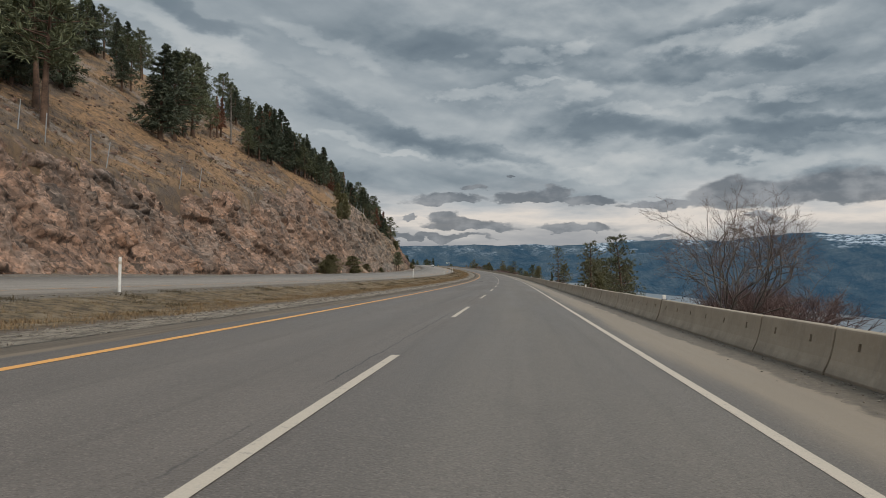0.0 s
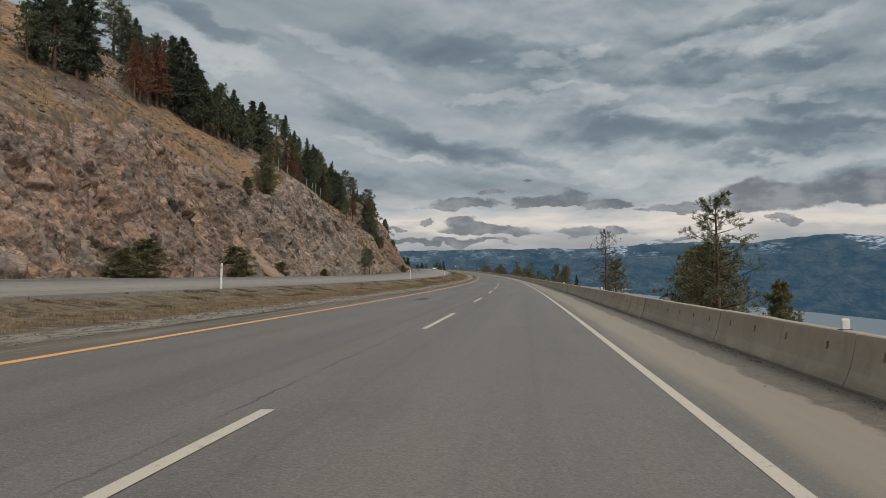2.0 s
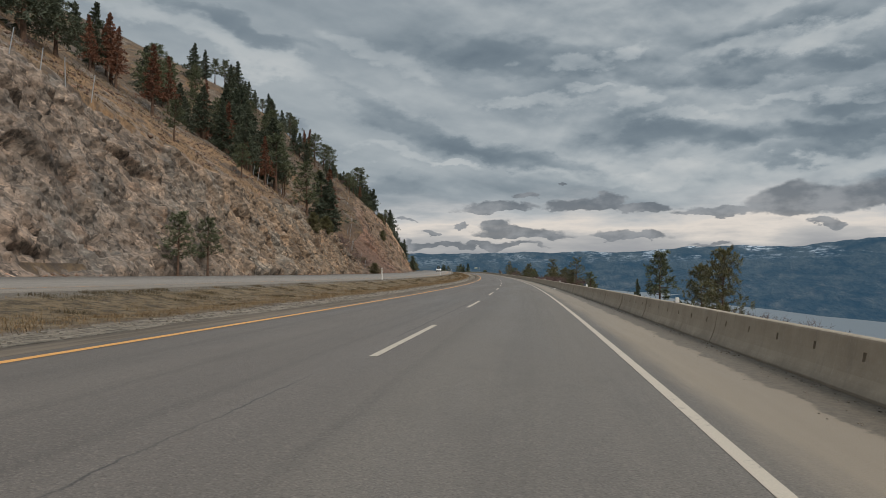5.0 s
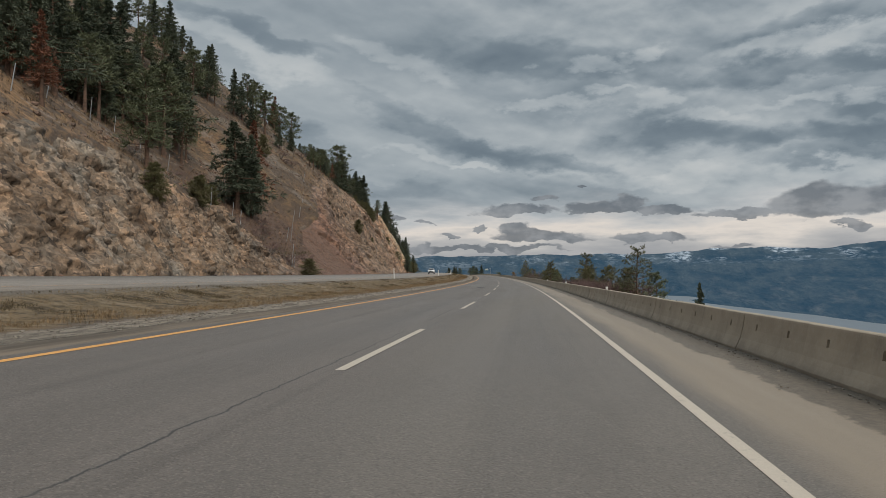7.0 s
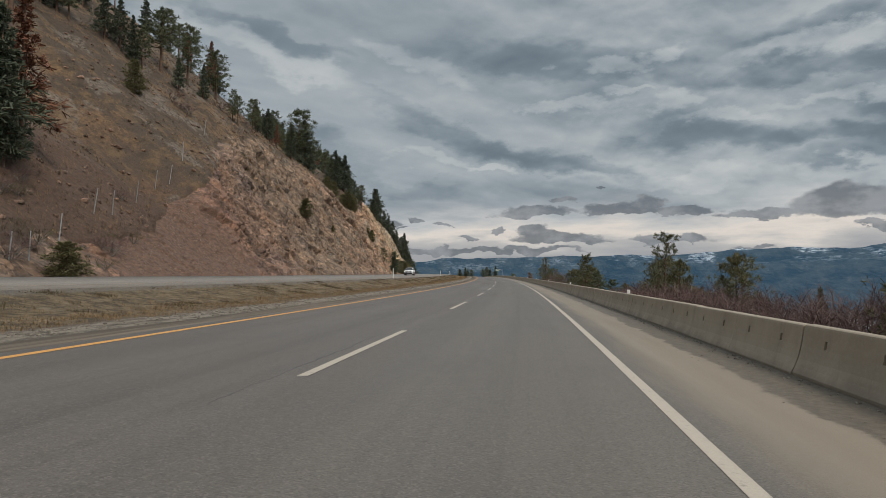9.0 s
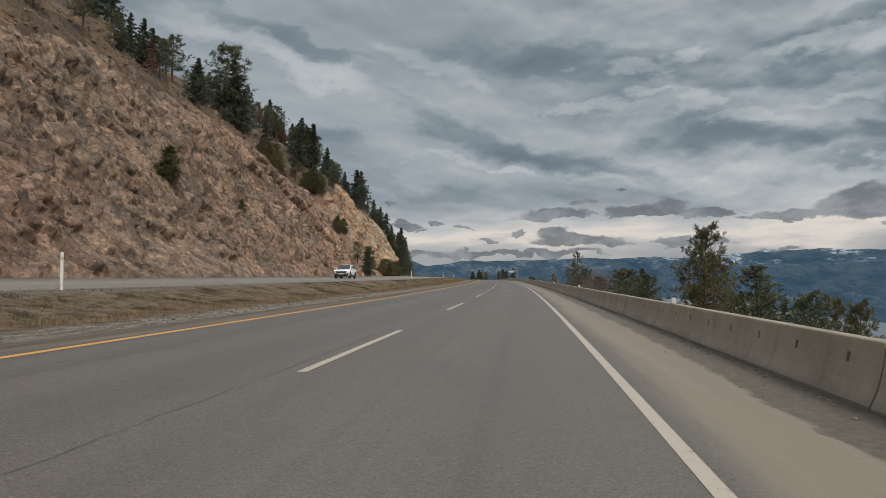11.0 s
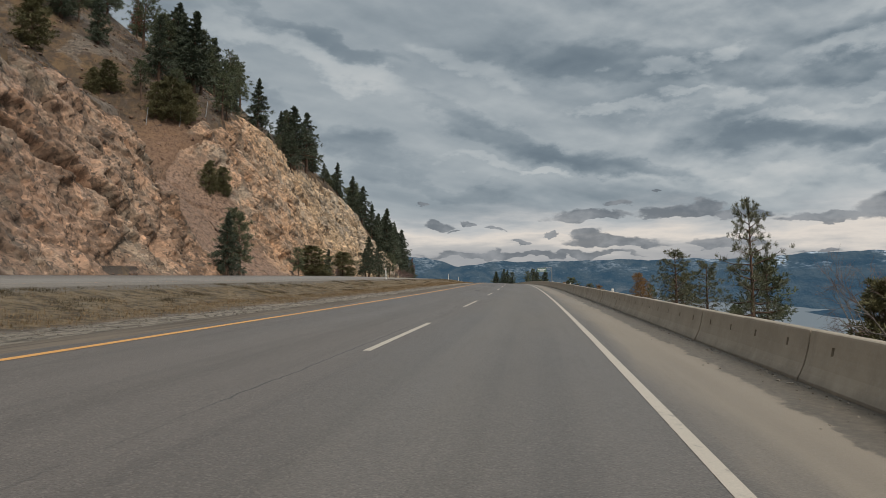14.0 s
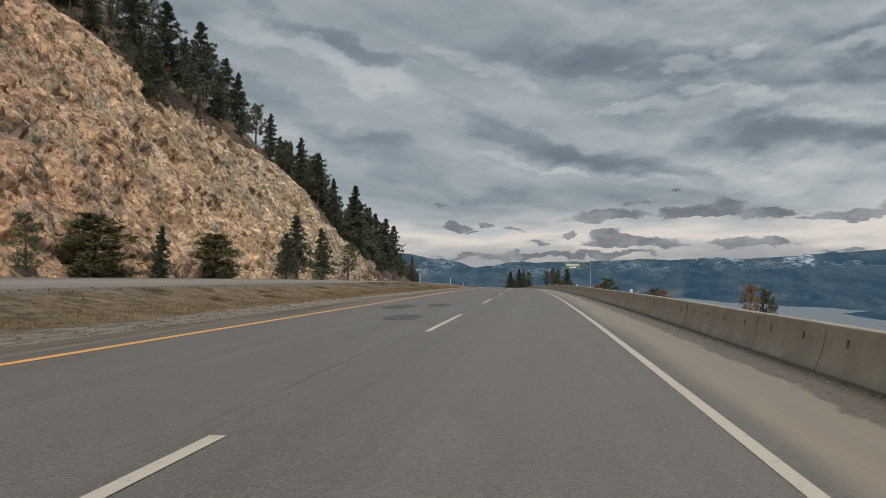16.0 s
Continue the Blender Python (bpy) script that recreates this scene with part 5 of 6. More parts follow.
STAND_5 = [(371, -45.7, 15.6, "fir", 1), (373, -47.9, 11.8, "fir", 1.2), (376, -47.3, 17.7, "red", 1.2), (378, -67.4, 11.2, "pine", 1.3), (378, -63.5, 21, "fir", 1.3), (378, -61.3, 10.6, "pine", 1), (406, -85.9, 9.4, "fir", 1), (406, -83.9, 12.6, "pine", 1), (408, -80.1, 11.8, "pine", 1.2), (410, -73.4, 13.2, "pine", 1.3), (411, -76, 9.1, "fir", 1), (416, -76.2, 8.4, "pine", 1.2), (420, -58.8, 5.7, "olive", 1), (422, -76.6, 8.7, "fir", 1), (424, -75, 9.4, "fir", 1.1), (425, -73.4, 8.8, "pine", 1), (431, -70.3, 9.4, "fir", 1.1), (432, -44.9, 3.3, "olive", 1), (434, -69, 9.3, "fir", 1.1)]
STAND_6 = [(434, -66.5, 8.8, "fir", 1), (435, -75, 8.4, "snag", 1), (435, -65.2, 7.1, "pine", 1.2), (439, -59.9, 6.7, "fir", 1), (441, -93.5, 7, "fir", 1.2), (442, -64.9, 12.4, "pine", 1.3), (449, -59.2, 7.1, "fir", 1), (450, -63, 10.5, "pine", 1.2), (452, -53, 6.5, "pine", 1), (453, -54.5, 6.6, "pine", 0.9), (460, -52.6, 7.3, "pine", 1.2), (460, -40.9, 4.2, "olive", 1.3), (466, -63.1, 11.4, "pine", 1.3), (474, -56.3, 5.8, "pine", 1), (477, -56.8, 6.4, "fir", 1), (477, -52.1, 6, "red", 1), (481, -95, 7, "pine", 1.2), (481, -39.2, 2.3, "olive", 1), (482, -56.1, 7.9, "fir", 1.2)]
STAND_7 = [(486, -60.3, 7, "fir", 1.2), (486, -56.4, 7.8, "fir", 1.2), (490, -57.1, 7.1, "pine", 1), (491, -56.4, 7.2, "pine", 1), (494, -88.6, 7.9, "fir", 1.2), (499, -54.5, 8.9, "fir", 1.2), (501, -60, 8.9, "pine", 1.3), (505, -55.7, 6.7, "fir", 1), (514, -47.2, 3.5, "olive", 1), (516, -46.3, 4.8, "olive", 1.2), (524, -58.8, 17.7, "pine", 1.3), (525, -56.5, 17.2, "fir", 1.2), (538, -55.6, 3.3, "olive", 1), (547, -54.4, 6.3, "olive", 1.2), (565, -36.9, 6.1, "pine", 1.3), (572, -62.3, 4, "olive", 1), (572, -43.7, 4.8, "olive", 1), (574, -60.8, 4.8, "olive", 1.3), (574, -42.9, 2.7, "olive", 1)]
STAND_8 = [(574, -42.3, 4.4, "olive", 1), (575, -53.6, 5.7, "olive", 1), (576, -56.7, 6.5, "pine", 1.2), (576, -51.6, 6.7, "olive", 1.3), (577, -51.5, 7.3, "pine", 1), (577, -49.5, 5.1, "olive", 1), (578, -89.7, 7.8, "pine", 1), (578, -87.3, 10.2, "fir", 1), (578, -77.7, 5.3, "olive", 1), (578, -51.3, 4.2, "olive", 1), (578, -50.4, 4.9, "olive", 1.3), (581, -67, 11.4, "fir", 0.9), (582, -81.4, 9.2, "fir", 1), (582, -79, 9.8, "pine", 1.1), (584, -85.4, 9.9, "fir", 1.1), (584, -74.7, 7.3, "fir", 1), (584, -57.9, 11.7, "fir", 1.2), (585, -78.7, 6.8, "pine", 1), (585, -73, 8, "pine", 1.1)]
STAND_9 = [(587, -89.5, 10.2, "fir", 1.1), (587, -48, 8.5, "pine", 1.1), (590, -48.5, 6, "fir", 1), (592, -57.1, 13.5, "fir", 1), (593, -55.9, 14.7, "fir", 1.4), (594, -59.8, 13.9, "fir", 1.2), (597, -56.2, 11.8, "pine", 1.3), (614, -48.9, 3.2, "fir", 1), (618, -48.2, 3.6, "pine", 1), (620, -47.6, 5.4, "fir", 1), (620, -46, 8.8, "fir", 1.2), (625, -46.5, 13.7, "fir", 1.3), (636, -46.8, 14.1, "fir", 1.1), (644, -83, 15.1, "fir", 1.2), (644, -47.3, 8.4, "fir", 1.2), (652, -90.3, 9.5, "pine", 1.2), (653, -46.6, 5.4, "fir", 1.2), (654, -71.5, 10.5, "pine", 1), (655, -72.6, 14.9, "sparse", 1.1)]
STAND_10 = [(665, -45.6, 8.7, "fir", 1.2), (679, -110.2, 13.8, "fir", 1.2), (682, -44.5, 11, "fir", 1.2), (690, -43, 12, "fir", 1.2), (697, -41, 12, "fir", 1.2), (704, -36.9, 17, "fir", 1.2), (712, -38.5, 14, "fir", 1.2), (714, -73.7, 19, "fir", 1.2), (719, -36.2, 14.9, "fir", 1), (728, -38, 16, "fir", 1.2), (735, -44, 16, "fir", 1.2), (742, -38, 17, "fir", 1.2), (752, -45, 17, "fir", 1.2), (757, -38, 18, "fir", 1.2), (770, -40, 17, "fir", 1.2), (811, -41.4, 19, "fir", 1.2)]
FOOT_1 = [(128, -31.8, 2.7, "olive"), (132, -31.8, 3.6, "olive"), (154, -31.8, 3.8, "olive"), (171, -31.8, 2.3, "olive"), (198, -31.8, 1.5, "olive"), (242, -31.8, 6.5, "pine"), (249, -31.8, 6.4, "pine"), (360, -31.8, 3, "olive"), (550, -31.8, 7.8, "fir"), (554, -31.8, 7.9, "pine"), (578, -31.8, 4.8, "pine"), (586, -31.8, 5.3, "olive"), (596, -31.8, 5.3, "fir"), (608, -31.8, 5.1, "olive"), (632, -31.8, 7.1, "fir"), (637, -31.8, 10.2, "fir"), (652, -31.8, 9.3, "fir"), (671, -31.8, 7.6, "pine")]
for stand in (STAND_1, STAND_2, STAND_3, STAND_4, STAND_5, STAND_6, STAND_7, STAND_8, STAND_9, STAND_10):
    for s, q, h, k, w in stand:
        hill_tree(s, q, h, k, w * (1.15 if k == "olive" else 1.0))
for s, q, h, k in FOOT_1:
    hill_tree(s, q, h, k, 1.15 if k != "olive" else 2.1)
# closed woods farther up
rf = random.Random(21)
for s0, s1, q0, q1, n, reds in ((112, 170, -80, -98, 16, 0.1), (44, 84, -54, -80, 12, 0.05), (196, 262, -60, -86, 20, 0.1), (212, 300, -68, -92, 16, 0.12), (292, 345, -54, -78, 16, 0.4), (592, 640, -60, -84, 14, 0.05), (318, 385, -66, -96, 14, 0.35), (384, 470, -80, -110, 22, 0.1), (428, 525, -76, -92, 10, 0.1),
                                (580, 690, -58, -84, 18, 0.05), (704, 780, -42, -64, 26, 0.08), (780, 1060, -38, -76, 60, 0.06)):
    for _ in range(n):
        k = "red" if rf.random() < reds else rf.choice(("pine", "fir", "fir"))
        hill_tree(rf.uniform(s0, s1), rf.uniform(q1, q0), rf.uniform(8, 14), k, 1.15)



def right_tree(s, q, top, kind, wide=1.0, label="", h=None):
    z = on_land(s, q) - 0.3
    f = (h or (top - z)) / 10.0
    k = kind + str(rt.randrange(4 if kind in ("pine", "fir") else 2))
    return tree(k, at(s, q, z, rt.uniform(0, 360)) @ Matrix.Diagonal((f * wide, f * wide, f, 1)), label, "pines below the barrier")


# pines of the lake side, finer than those on the hill
for i in range(4):
    KINDS["big%d" % i] = pine_meshes(400 + i, 10.0, 2.3, (0.10, 0.16, 0.30, 0.34)[i], 46 - 4 * i, (10, 10, 9, 6)[i], 0.30, (20, 20, 20, 16)[i], 0.026, NEEDLES_BROWN, "pine", 0.03, snags=20)
KINDS["brown0"] = pine_meshes(440, 10.0, 2.9, 0.12, 60, 12, 0.42, 12, 0.05, NEEDLES_OLIVE, "pine", 0.03)
KINDS["brown1"] = pine_meshes(441, 10.0, 2.9, 0.10, 60, 12, 0.42, 12, 0.05, NEEDLES_OLIVE, "pine", 0.03)
KINDS["gold0"] = pine_meshes(450, 10.0, 2.6, 0.15, 60, 10, 0.45, 9, 0.05, GOLD, "pine", 0.03, BARK_GREY)
KINDS["gold1"] = pine_meshes(451, 10.0, 2.6, 0.15, 60, 10, 0.45, 9, 0.05, GOLD, "pine", 0.03, BARK_GREY)
LABELS.update(big="tall ponderosa pine rising behind the barrier", brown="broad young pine with brownish needles", gold="tree with golden brown autumn foliage")


def big(s, q, top, i, wide=1.0, label=""):
    z = on_land(s, q) - 0.3
    f = (top - z) / 10.0
    return tree("big%d" % i, at(s, q, z, rt.uniform(0, 360)) @ Matrix.Diagonal((f * wide, f * wide, f, 1)), label, "pines below the barrier")


big(80, 13.6, 5.2, 0, 1.1)
right_tree(84.5, 14.6, 2.0, "brown", 0.9)
big(119.3, 15.1, 6.1, 1, 1.1, "tall bushy ponderosa pine rising behind the barrier")
right_tree(122, 15.6, 3.2, "brown", 1.0)
right_tree(149.5, 21.4, 3.2, "brown", 1.2)
right_tree(146, 20.0, 1.4, "brown", 1.2)
right_tree(158, 26.0, 4.2, "pine", 1.3)
right_tree(108, 15.0, 0.6, "olive", 0.8)
big(166, 14.0, 7.0, 3, 0.75, "slender ponderosa pine with a bare lower trunk")
right_tree(168, 15.5, 2.8, "brown", 0.9)
right_tree(220, 14.0, 2.6, "brown", 0.8)
right_tree(228, 14.8, 1.7, "brown", 0.9)
right_tree(240, 14.2, 3.0, "pine", 1.0)
big(333.5, 17.0, 4.3, 2, 1.0)
right_tree(336, 16.2, 1.8, "brown", 0.9)
right_tree(345, 22, 1.2, "pine", 1.0)
right_tree(363, 18.0, 2.2, "brown", 0.9)
big(380.5, 16.5, 4.8, 0, 1.0)
right_tree(372, 16.0, 2.0, "brown", 0.9)
right_tree(391, 18.5, 2.4, "brown", 1.0)
right_tree(400, 20.0, 1.2, "pine", 1.0)
right_tree(420, 13.6, 3.7, "brown", 0.85)
right_tree(413, 14.5, 1.4, "pine", 1.2)
right_tree(425, 15.5, 2.0, "brown", 0.9)
right_tree(432, 54.0, -1.6, "fir", 0.7)
right_tree(446, 30.0, -1.0, "pine", 1.0)
right_tree(470, 26.0, -0.5, "pine", 1.0)
for s_, q_, t_, k_ in ((462, 31, -1.5, "pine"), (468, 36, -2.1, "fir"), (474, 41, -2.3, "pine"), (480, 35, -1.7, "fir"), (466, 44, -3.2, "brown"), (478, 47, -3.0, "brown"), (486, 40, -1.9, "pine"), (458, 27, -1.3, "brown")):
    right_tree(s_, q_, t_, k_, 0.8)
right_tree(508, 27.0, 2.2, "fir", 1.2)
right_tree(497, 20.5, 1.6, "brown", 1.0)
right_tree(502, 23.5, 1.8, "pine", 1.2)
right_tree(490, 24.0, 1.0, "pine", 1.2)
right_tree(506, 18.5, 0.6, "olive", 1.0)
big(517, 16.0, 5.4, 2, 0.8, "tall open-crowned ponderosa pine behind the barrier")
right_tree(519, 17.5, 2.2, "pine", 1.0)
right_tree(528, 29.0, 0.5, "pine", 1.0)
right_tree(544, 13.8, 1.2, "gold", 0.9)
big(554.5, 19.5, 3.7, 0, 1.35, "broad dense pine rising behind the barrier")
big(557, 23.5, 2.4, 1, 1.2)
right_tree(563, 22.0, 1.0, "brown", 1.0)
right_tree(618, 27.0, -0.2, "gold", 0.55)
right_tree(621, 30.0, -0.6, "pine", 0.6)
right_tree(600, 40.0, -4.0, "pine", 1.0)
right_tree(608, 46.0, -5.0, "fir", 1.0)
right_tree(592, 38.0, -4.5, "pine", 1.0)
right_tree(627, 18.0, -0.3, "brown", 0.9)
right_tree(641, 22.0, -0.8, "gold", 0.9)
right_tree(701, 22.0, 1.0, "pine", 1.0)
right_tree(712, 25.0, 1.8, "pine", 1.2)
right_tree(722, 24.0, 0.4, "gold", 1.0)
right_tree(757, 18.5, 2.2, "pine", 1.0)
for s, q, h, k in ((925, 14, 11, "fir"), (914, 18, 9, "fir"), (936, 20, 13, "fir"), (946, 16, 12, "fir"), (930, 25, 10, "pine"), (952, 24, 12, "fir"), (918, 23, 8, "fir"), (900, 30, 8, "fir"), (912, 38, 11, "fir"), (925, 34, 9, "pine"), (930, 46, 15, "fir"), (940, 40, 11, "pine"), (948, 52, 11, "fir"), (955, 44, 12, "pine"),
                   (962, 56, 11, "fir"), (920, 58, 9, "pine"), (935, 64, 9, "fir"), (945, 72, 9, "pine"), (930, 78, 10, "fir"), (940, 84, 8, "pine"), (905, 50, 8, "pine")):
    right_tree(s, q, 0, k, 1.2, h=h)

# ---------------------------------------------------------------- bare trees and brush
def bare_meshes(seed, height, spread, stems, depth, twigs, mat_, bark, girth=0.013):
    """A leafless tree: forking limbs and a haze of fine twigs."""
    rg = np.random.default_rng(seed)
    V, F, LV, LF = [], [], [], []

    def fork(p, d, L, r, k):
        d = d / np.linalg.norm(d)
        mid = p + d * L * 0.5 + rg.normal(size=3) * L * 0.05
        end = p + d * L + rg.normal(size=3) * L * 0.07
        if k >= depth - 1:
            cone(LV, LF, p, mid, r, r * 0.8, 3)
            cone(LV, LF, mid, end, r * 0.8, r * 0.35, 3)
        else:
            cone(V, F, p, mid, r, r * 0.85, 5)
            cone(V, F, mid, end, r * 0.85, r * 0.7, 5)
        if k >= depth:
            for _ in range(twigs):
                a = p + (end - p) * rg.uniform(0.1, 1.0)
                t_ = d + rg.normal(size=3) * 0.55 + np.array([0, 0, 0.15])
                cone(LV, LF, a, a + t_ / np.linalg.norm(t_) * L * rg.uniform(0.35, 0.85), max(r * 0.4, 0.0035), 0.0018, 3)
            return
        n = 3 if rg.random() < 0.6 else 2
        for i in range(n):
            nd = d + rg.normal(size=3) * 0.42 * (1.0 + 0.12 * k)
            nd[2] += 0.10
            fork(mid + (end - mid) * rg.uniform(0.3, 1.0) if i else end, nd, L * rg.uniform(0.62, 0.85), r * rg.uniform(0.5, 0.68), k + 1)

    for i in range(stems):
        w = i * 2.4 + rg.uniform(-0.4, 0.4)
        tilt = spread * rg.uniform(0.5, 1.1)
        fork(np.array([math.cos(w) * 0.12 * height * 0.1, math.sin(w) * 0.12 * height * 0.1, -0.3]), np.array([math.cos(w) * tilt, math.sin(w) * tilt, 1.0]), height * 0.30, height * girth, 0)
    mt, mc = raw("stem", V, F, True), raw("twig_crown", LV, LF)
    mt.materials.append(bark)
    mc.materials.append(mat_)
    return mt, mc


BARE = {"maple": bare_meshes(11, 10, 0.50, 9, 5, 7, TWIGS, BARK_GREY, 0.0095), "pale": bare_meshes(12, 10, 0.35, 2, 5, 4, TWIGS, DEADWOOD)}
for i in range(3):
    BARE["brush%d" % i] = bare_meshes(20 + i, 10, 0.7, 12, 3, 8, TWIGS_PINK, BARK_GREY)
    BARE["scrub%d" % i] = bare_meshes(30 + i, 10, 1.0, 8, 2, 6, SHRUB, BARK_GREY)


def bare(kind, s, q, z, h, wide, name, label, cat, group):
    e = new(name)
    f = h / 10
    e.matrix_world = at(s, q, z, rt.uniform(0, 360)) @ Matrix.Diagonal((f * wide, f * wide, f, 1))
    a, b = BARE[kind]
    link("stem", a, None, e)
    link("twig_crown", b, None, e)
    return tagged(e, label, cat, group)


def bare_top(kind, s, q, top, wide, name, label, group):
    z = on_land(s, q) - 0.2
    return bare(kind, s, q, z, top - z, wide, name, label, "tree" if "tree" in name else "shrub", group)


bare_top("maple", 39, 13.3, 6.4, 0.95, "bare_tree", "leafless many-stemmed tree with reddish twigs", "bare trees below the barrier")
bare_top("brush0", 43, 15.0, 2.0, 1.2, "bare_shrub", "leafless reddish brush behind the barrier", "brush below the barrier")
for s_, q_, t_ in ((41, 14.5, 2.6), (44, 15.5, 2.4), (46, 15.0, 1.6), (38, 15.6, 2.6), (42, 17.0, 2.8)):
    bare_top("brush2", s_, q_, t_, 1.1, "bare_shrub", "leafless reddish brush behind the barrier", "brush below the barrier")
bare_top("brush1", 37, 15.0, 1.5, 1.2, "bare_shrub", "leafless reddish brush behind the barrier", "brush below the barrier")
bare_top("pale", 509.8, 18.8, 3.7, 0.9, "bare_tree", "pale leafless tree with thin branches", "bare trees below the barrier")
bare_top("pale", 505, 19.2, 3.1, 0.9, "bare_tree", "pale leafless tree with thin branches", "bare trees below the barrier")
bare_top("maple", 494, 16.2, 2.4, 0.9, "bare_tree", "leafless tree with brown seed heads", "bare trees below the barrier")
for i in range(26):
    bare_top("brush%d" % (i % 3), 338 + 1.9 * i + rt.uniform(-1, 1), 12.0 + rt.uniform(0, 5), rt.uniform(1.0, 2.3) * (1.0 if i < 18 else 0.6), 1.3, "bare_shrub", "leafless reddish brush behind the barrier", "brush below the barrier")
for i in range(46):
    s = rt.uniform(5, 700)
    q = rt.uniform(10.5, 17)
    bare_top(rt.choice(("brush0", "brush1", "scrub0", "scrub1", "scrub2")), s, q, rt.uniform(-0.4, 0.75), 1.3, "bare_shrub", "leafless brush on the lake-side slope", "brush below the barrier")
for s, q, h in ((346, -39, 2.6), (352, -36, 3.0), (357, -34.5, 3.4), (362, -36, 3.2), (368, -34, 2.6), (373, -36, 3.0), (360, -40, 3.0), (366, -42, 2.6), (381, -38, 2.2), (389, -44, 2.0),
                (597, -33, 2.2), (601, -32.4, 3.0), (605, -32.6, 2.2), (655, -32.5, 2.0), (676, -32, 2.4), (686, -33, 3.2), (694, -33, 3.6), (700, -34, 4.0), (712, -33, 4.5), (724, -34, 5.0), (735, -33, 5.0)):
    bare(rt.choice(("brush0", "brush2", "scrub1")), s, q, on_land(s, q) - 0.2, h, 1.3, "bare_shrub", "leafless grey brush in the rock cut", "shrub", "brush in the rock cut")
for s, q, h, k in ((376, -37.6, 2, "scrub"), (374, -36.6, 1.3, "brush"), (382, -44.2, 1.1, "brush"), (371, -43.9, 2.2, "brush"), (368, -42.3, 2.1, "scrub"), (388, -40.9, 0.9, "brush"), (430, -57.1, 2.8, "brush"), (430, -55.6, 2, "brush"), (430, -54.2, 2.7, "brush"), (452, -56.6, 2.8, "brush"), (394, -55.7, 0.7, "scrub"), (407, -57.9, 0.8, "scrub"), (406, -53.7, 0.6, "scrub"), (368, -36.4, 1, "scrub"), (396, -59.6, 0.9, "scrub"), (408, -51.6, 0.9, "scrub")):
    bare(k + str(rt.randrange(3)), s, q, on_land(s, q) - 0.2, h, 1.6, "bare_shrub", "tangled leafless brush on the red soil slope", "shrub", "shrubs on the hillside")
for i in range(210):
    s = rt.uniform(20, 700)
    rq_, rz_, rk_ = rim(s)
    q = float(rq_) - rt.uniform(1.0, 34)
    bare(rt.choice(("scrub0", "scrub1", "scrub2", "brush1")), s, q, on_land(s, q) - 0.2, rt.uniform(0.7, 2.0), 1.5, "bare_shrub", "low dry shrub on the grassy hillside", "shrub", "shrubs on the hillside")

# ---------------------------------------------------------------- grass
def grass(name, n, place, size, blades, label, seed, material_):
    """Tufts of thin bent blades in one mesh."""
    rg = np.random.default_rng(seed)
    s, q, z = place(rg, n)
    P = road(s, q, z)
    m = n * blades
    P = np.repeat(P, blades, 0)
    w = rg.uniform(0, 6.283, m)
    L = size * rg.uniform(0.45, 1.25, m)
    out = rg.uniform(0.2, 1.2, m) * L
    wd = 0.004 + L * 0.02
    root = P + np.stack([rg.normal(0, 0.09, m), rg.normal(0, 0.09, m), np.full(m, -0.04)], 1)
    d = np.stack([np.cos(w), np.sin(w), np.zeros(m)], 1)
    side = np.stack([-np.sin(w), np.cos(w), np.zeros(m)], 1) * wd[:, None]
    midp = root + d * (out * 0.35)[:, None] + np.stack([np.zeros(m), np.zeros(m), L * 0.65], 1)
    tip = root + d * out[:, None] + np.stack([np.zeros(m), np.zeros(m), L], 1)
    V = np.stack([root - side, root + side, midp + side * 0.7, midp - side * 0.7, tip], 1).reshape(-1, 3)
    k = np.arange(m)[:, None] * 5
    F = (k + np.array([[0, 1, 2, 3]])).tolist() + (k + np.array([[3, 2, 4]])).tolist()
    mesh = raw(name, V, F)
    return tagged(link(name, mesh, material_), label, "grass", kind="stuff")


def median_place(rg, n):
    s = rg.uniform(4, 640, n)
    q = -12.4 + 4.9 * rg.uniform(0, 1, n) ** 0.9
    keep = fbm(s / 3.0, q / 1.2, 55) + rg.normal(0, 0.05, n)
    q = np.where(keep > 0.03, q, -11.7 + rg.uniform(0, 3.6, n))
    return s, q, land(s, q)


def gold_place(rg, n):
    s = rg.uniform(4, 640, n)
    q = -8.3 + rg.normal(0, 0.55, n) + fbm(s / 4.0, s * 0, 57) * 1.2
    q = np.where(rg.uniform(0, 1, n) < 0.22, rg.uniform(-12.2, -8, n), np.clip(q, -12, -7.3))
    return s, q, land(s, q)


def clump_place(rg, n):
    c = np.repeat(rg.uniform(4, 620, n // 60 + 1), 60)[:n]
    d = np.repeat(rg.uniform(-12.2, -8.6, n // 60 + 1), 60)[:n]
    s, q = c + rg.normal(0, 0.30, n), np.clip(d + rg.normal(0, 0.24, n), -12.5, -7.6)
    return s, q, land(s, q)


def hill_place(rg, n):
    s = rg.uniform(10, 720, n)
    rq_, rz_, rk_ = rim(s)
    q = rq_ - 0.5 - 42 * rg.uniform(0, 1, n) ** 1.3
    return s, q, land(s, q)


def verge_place(rg, n):
    s = rg.uniform(0, 720, n)
    q = rg.uniform(7.2, 11.5, n)
    return s, q, land(s, q)


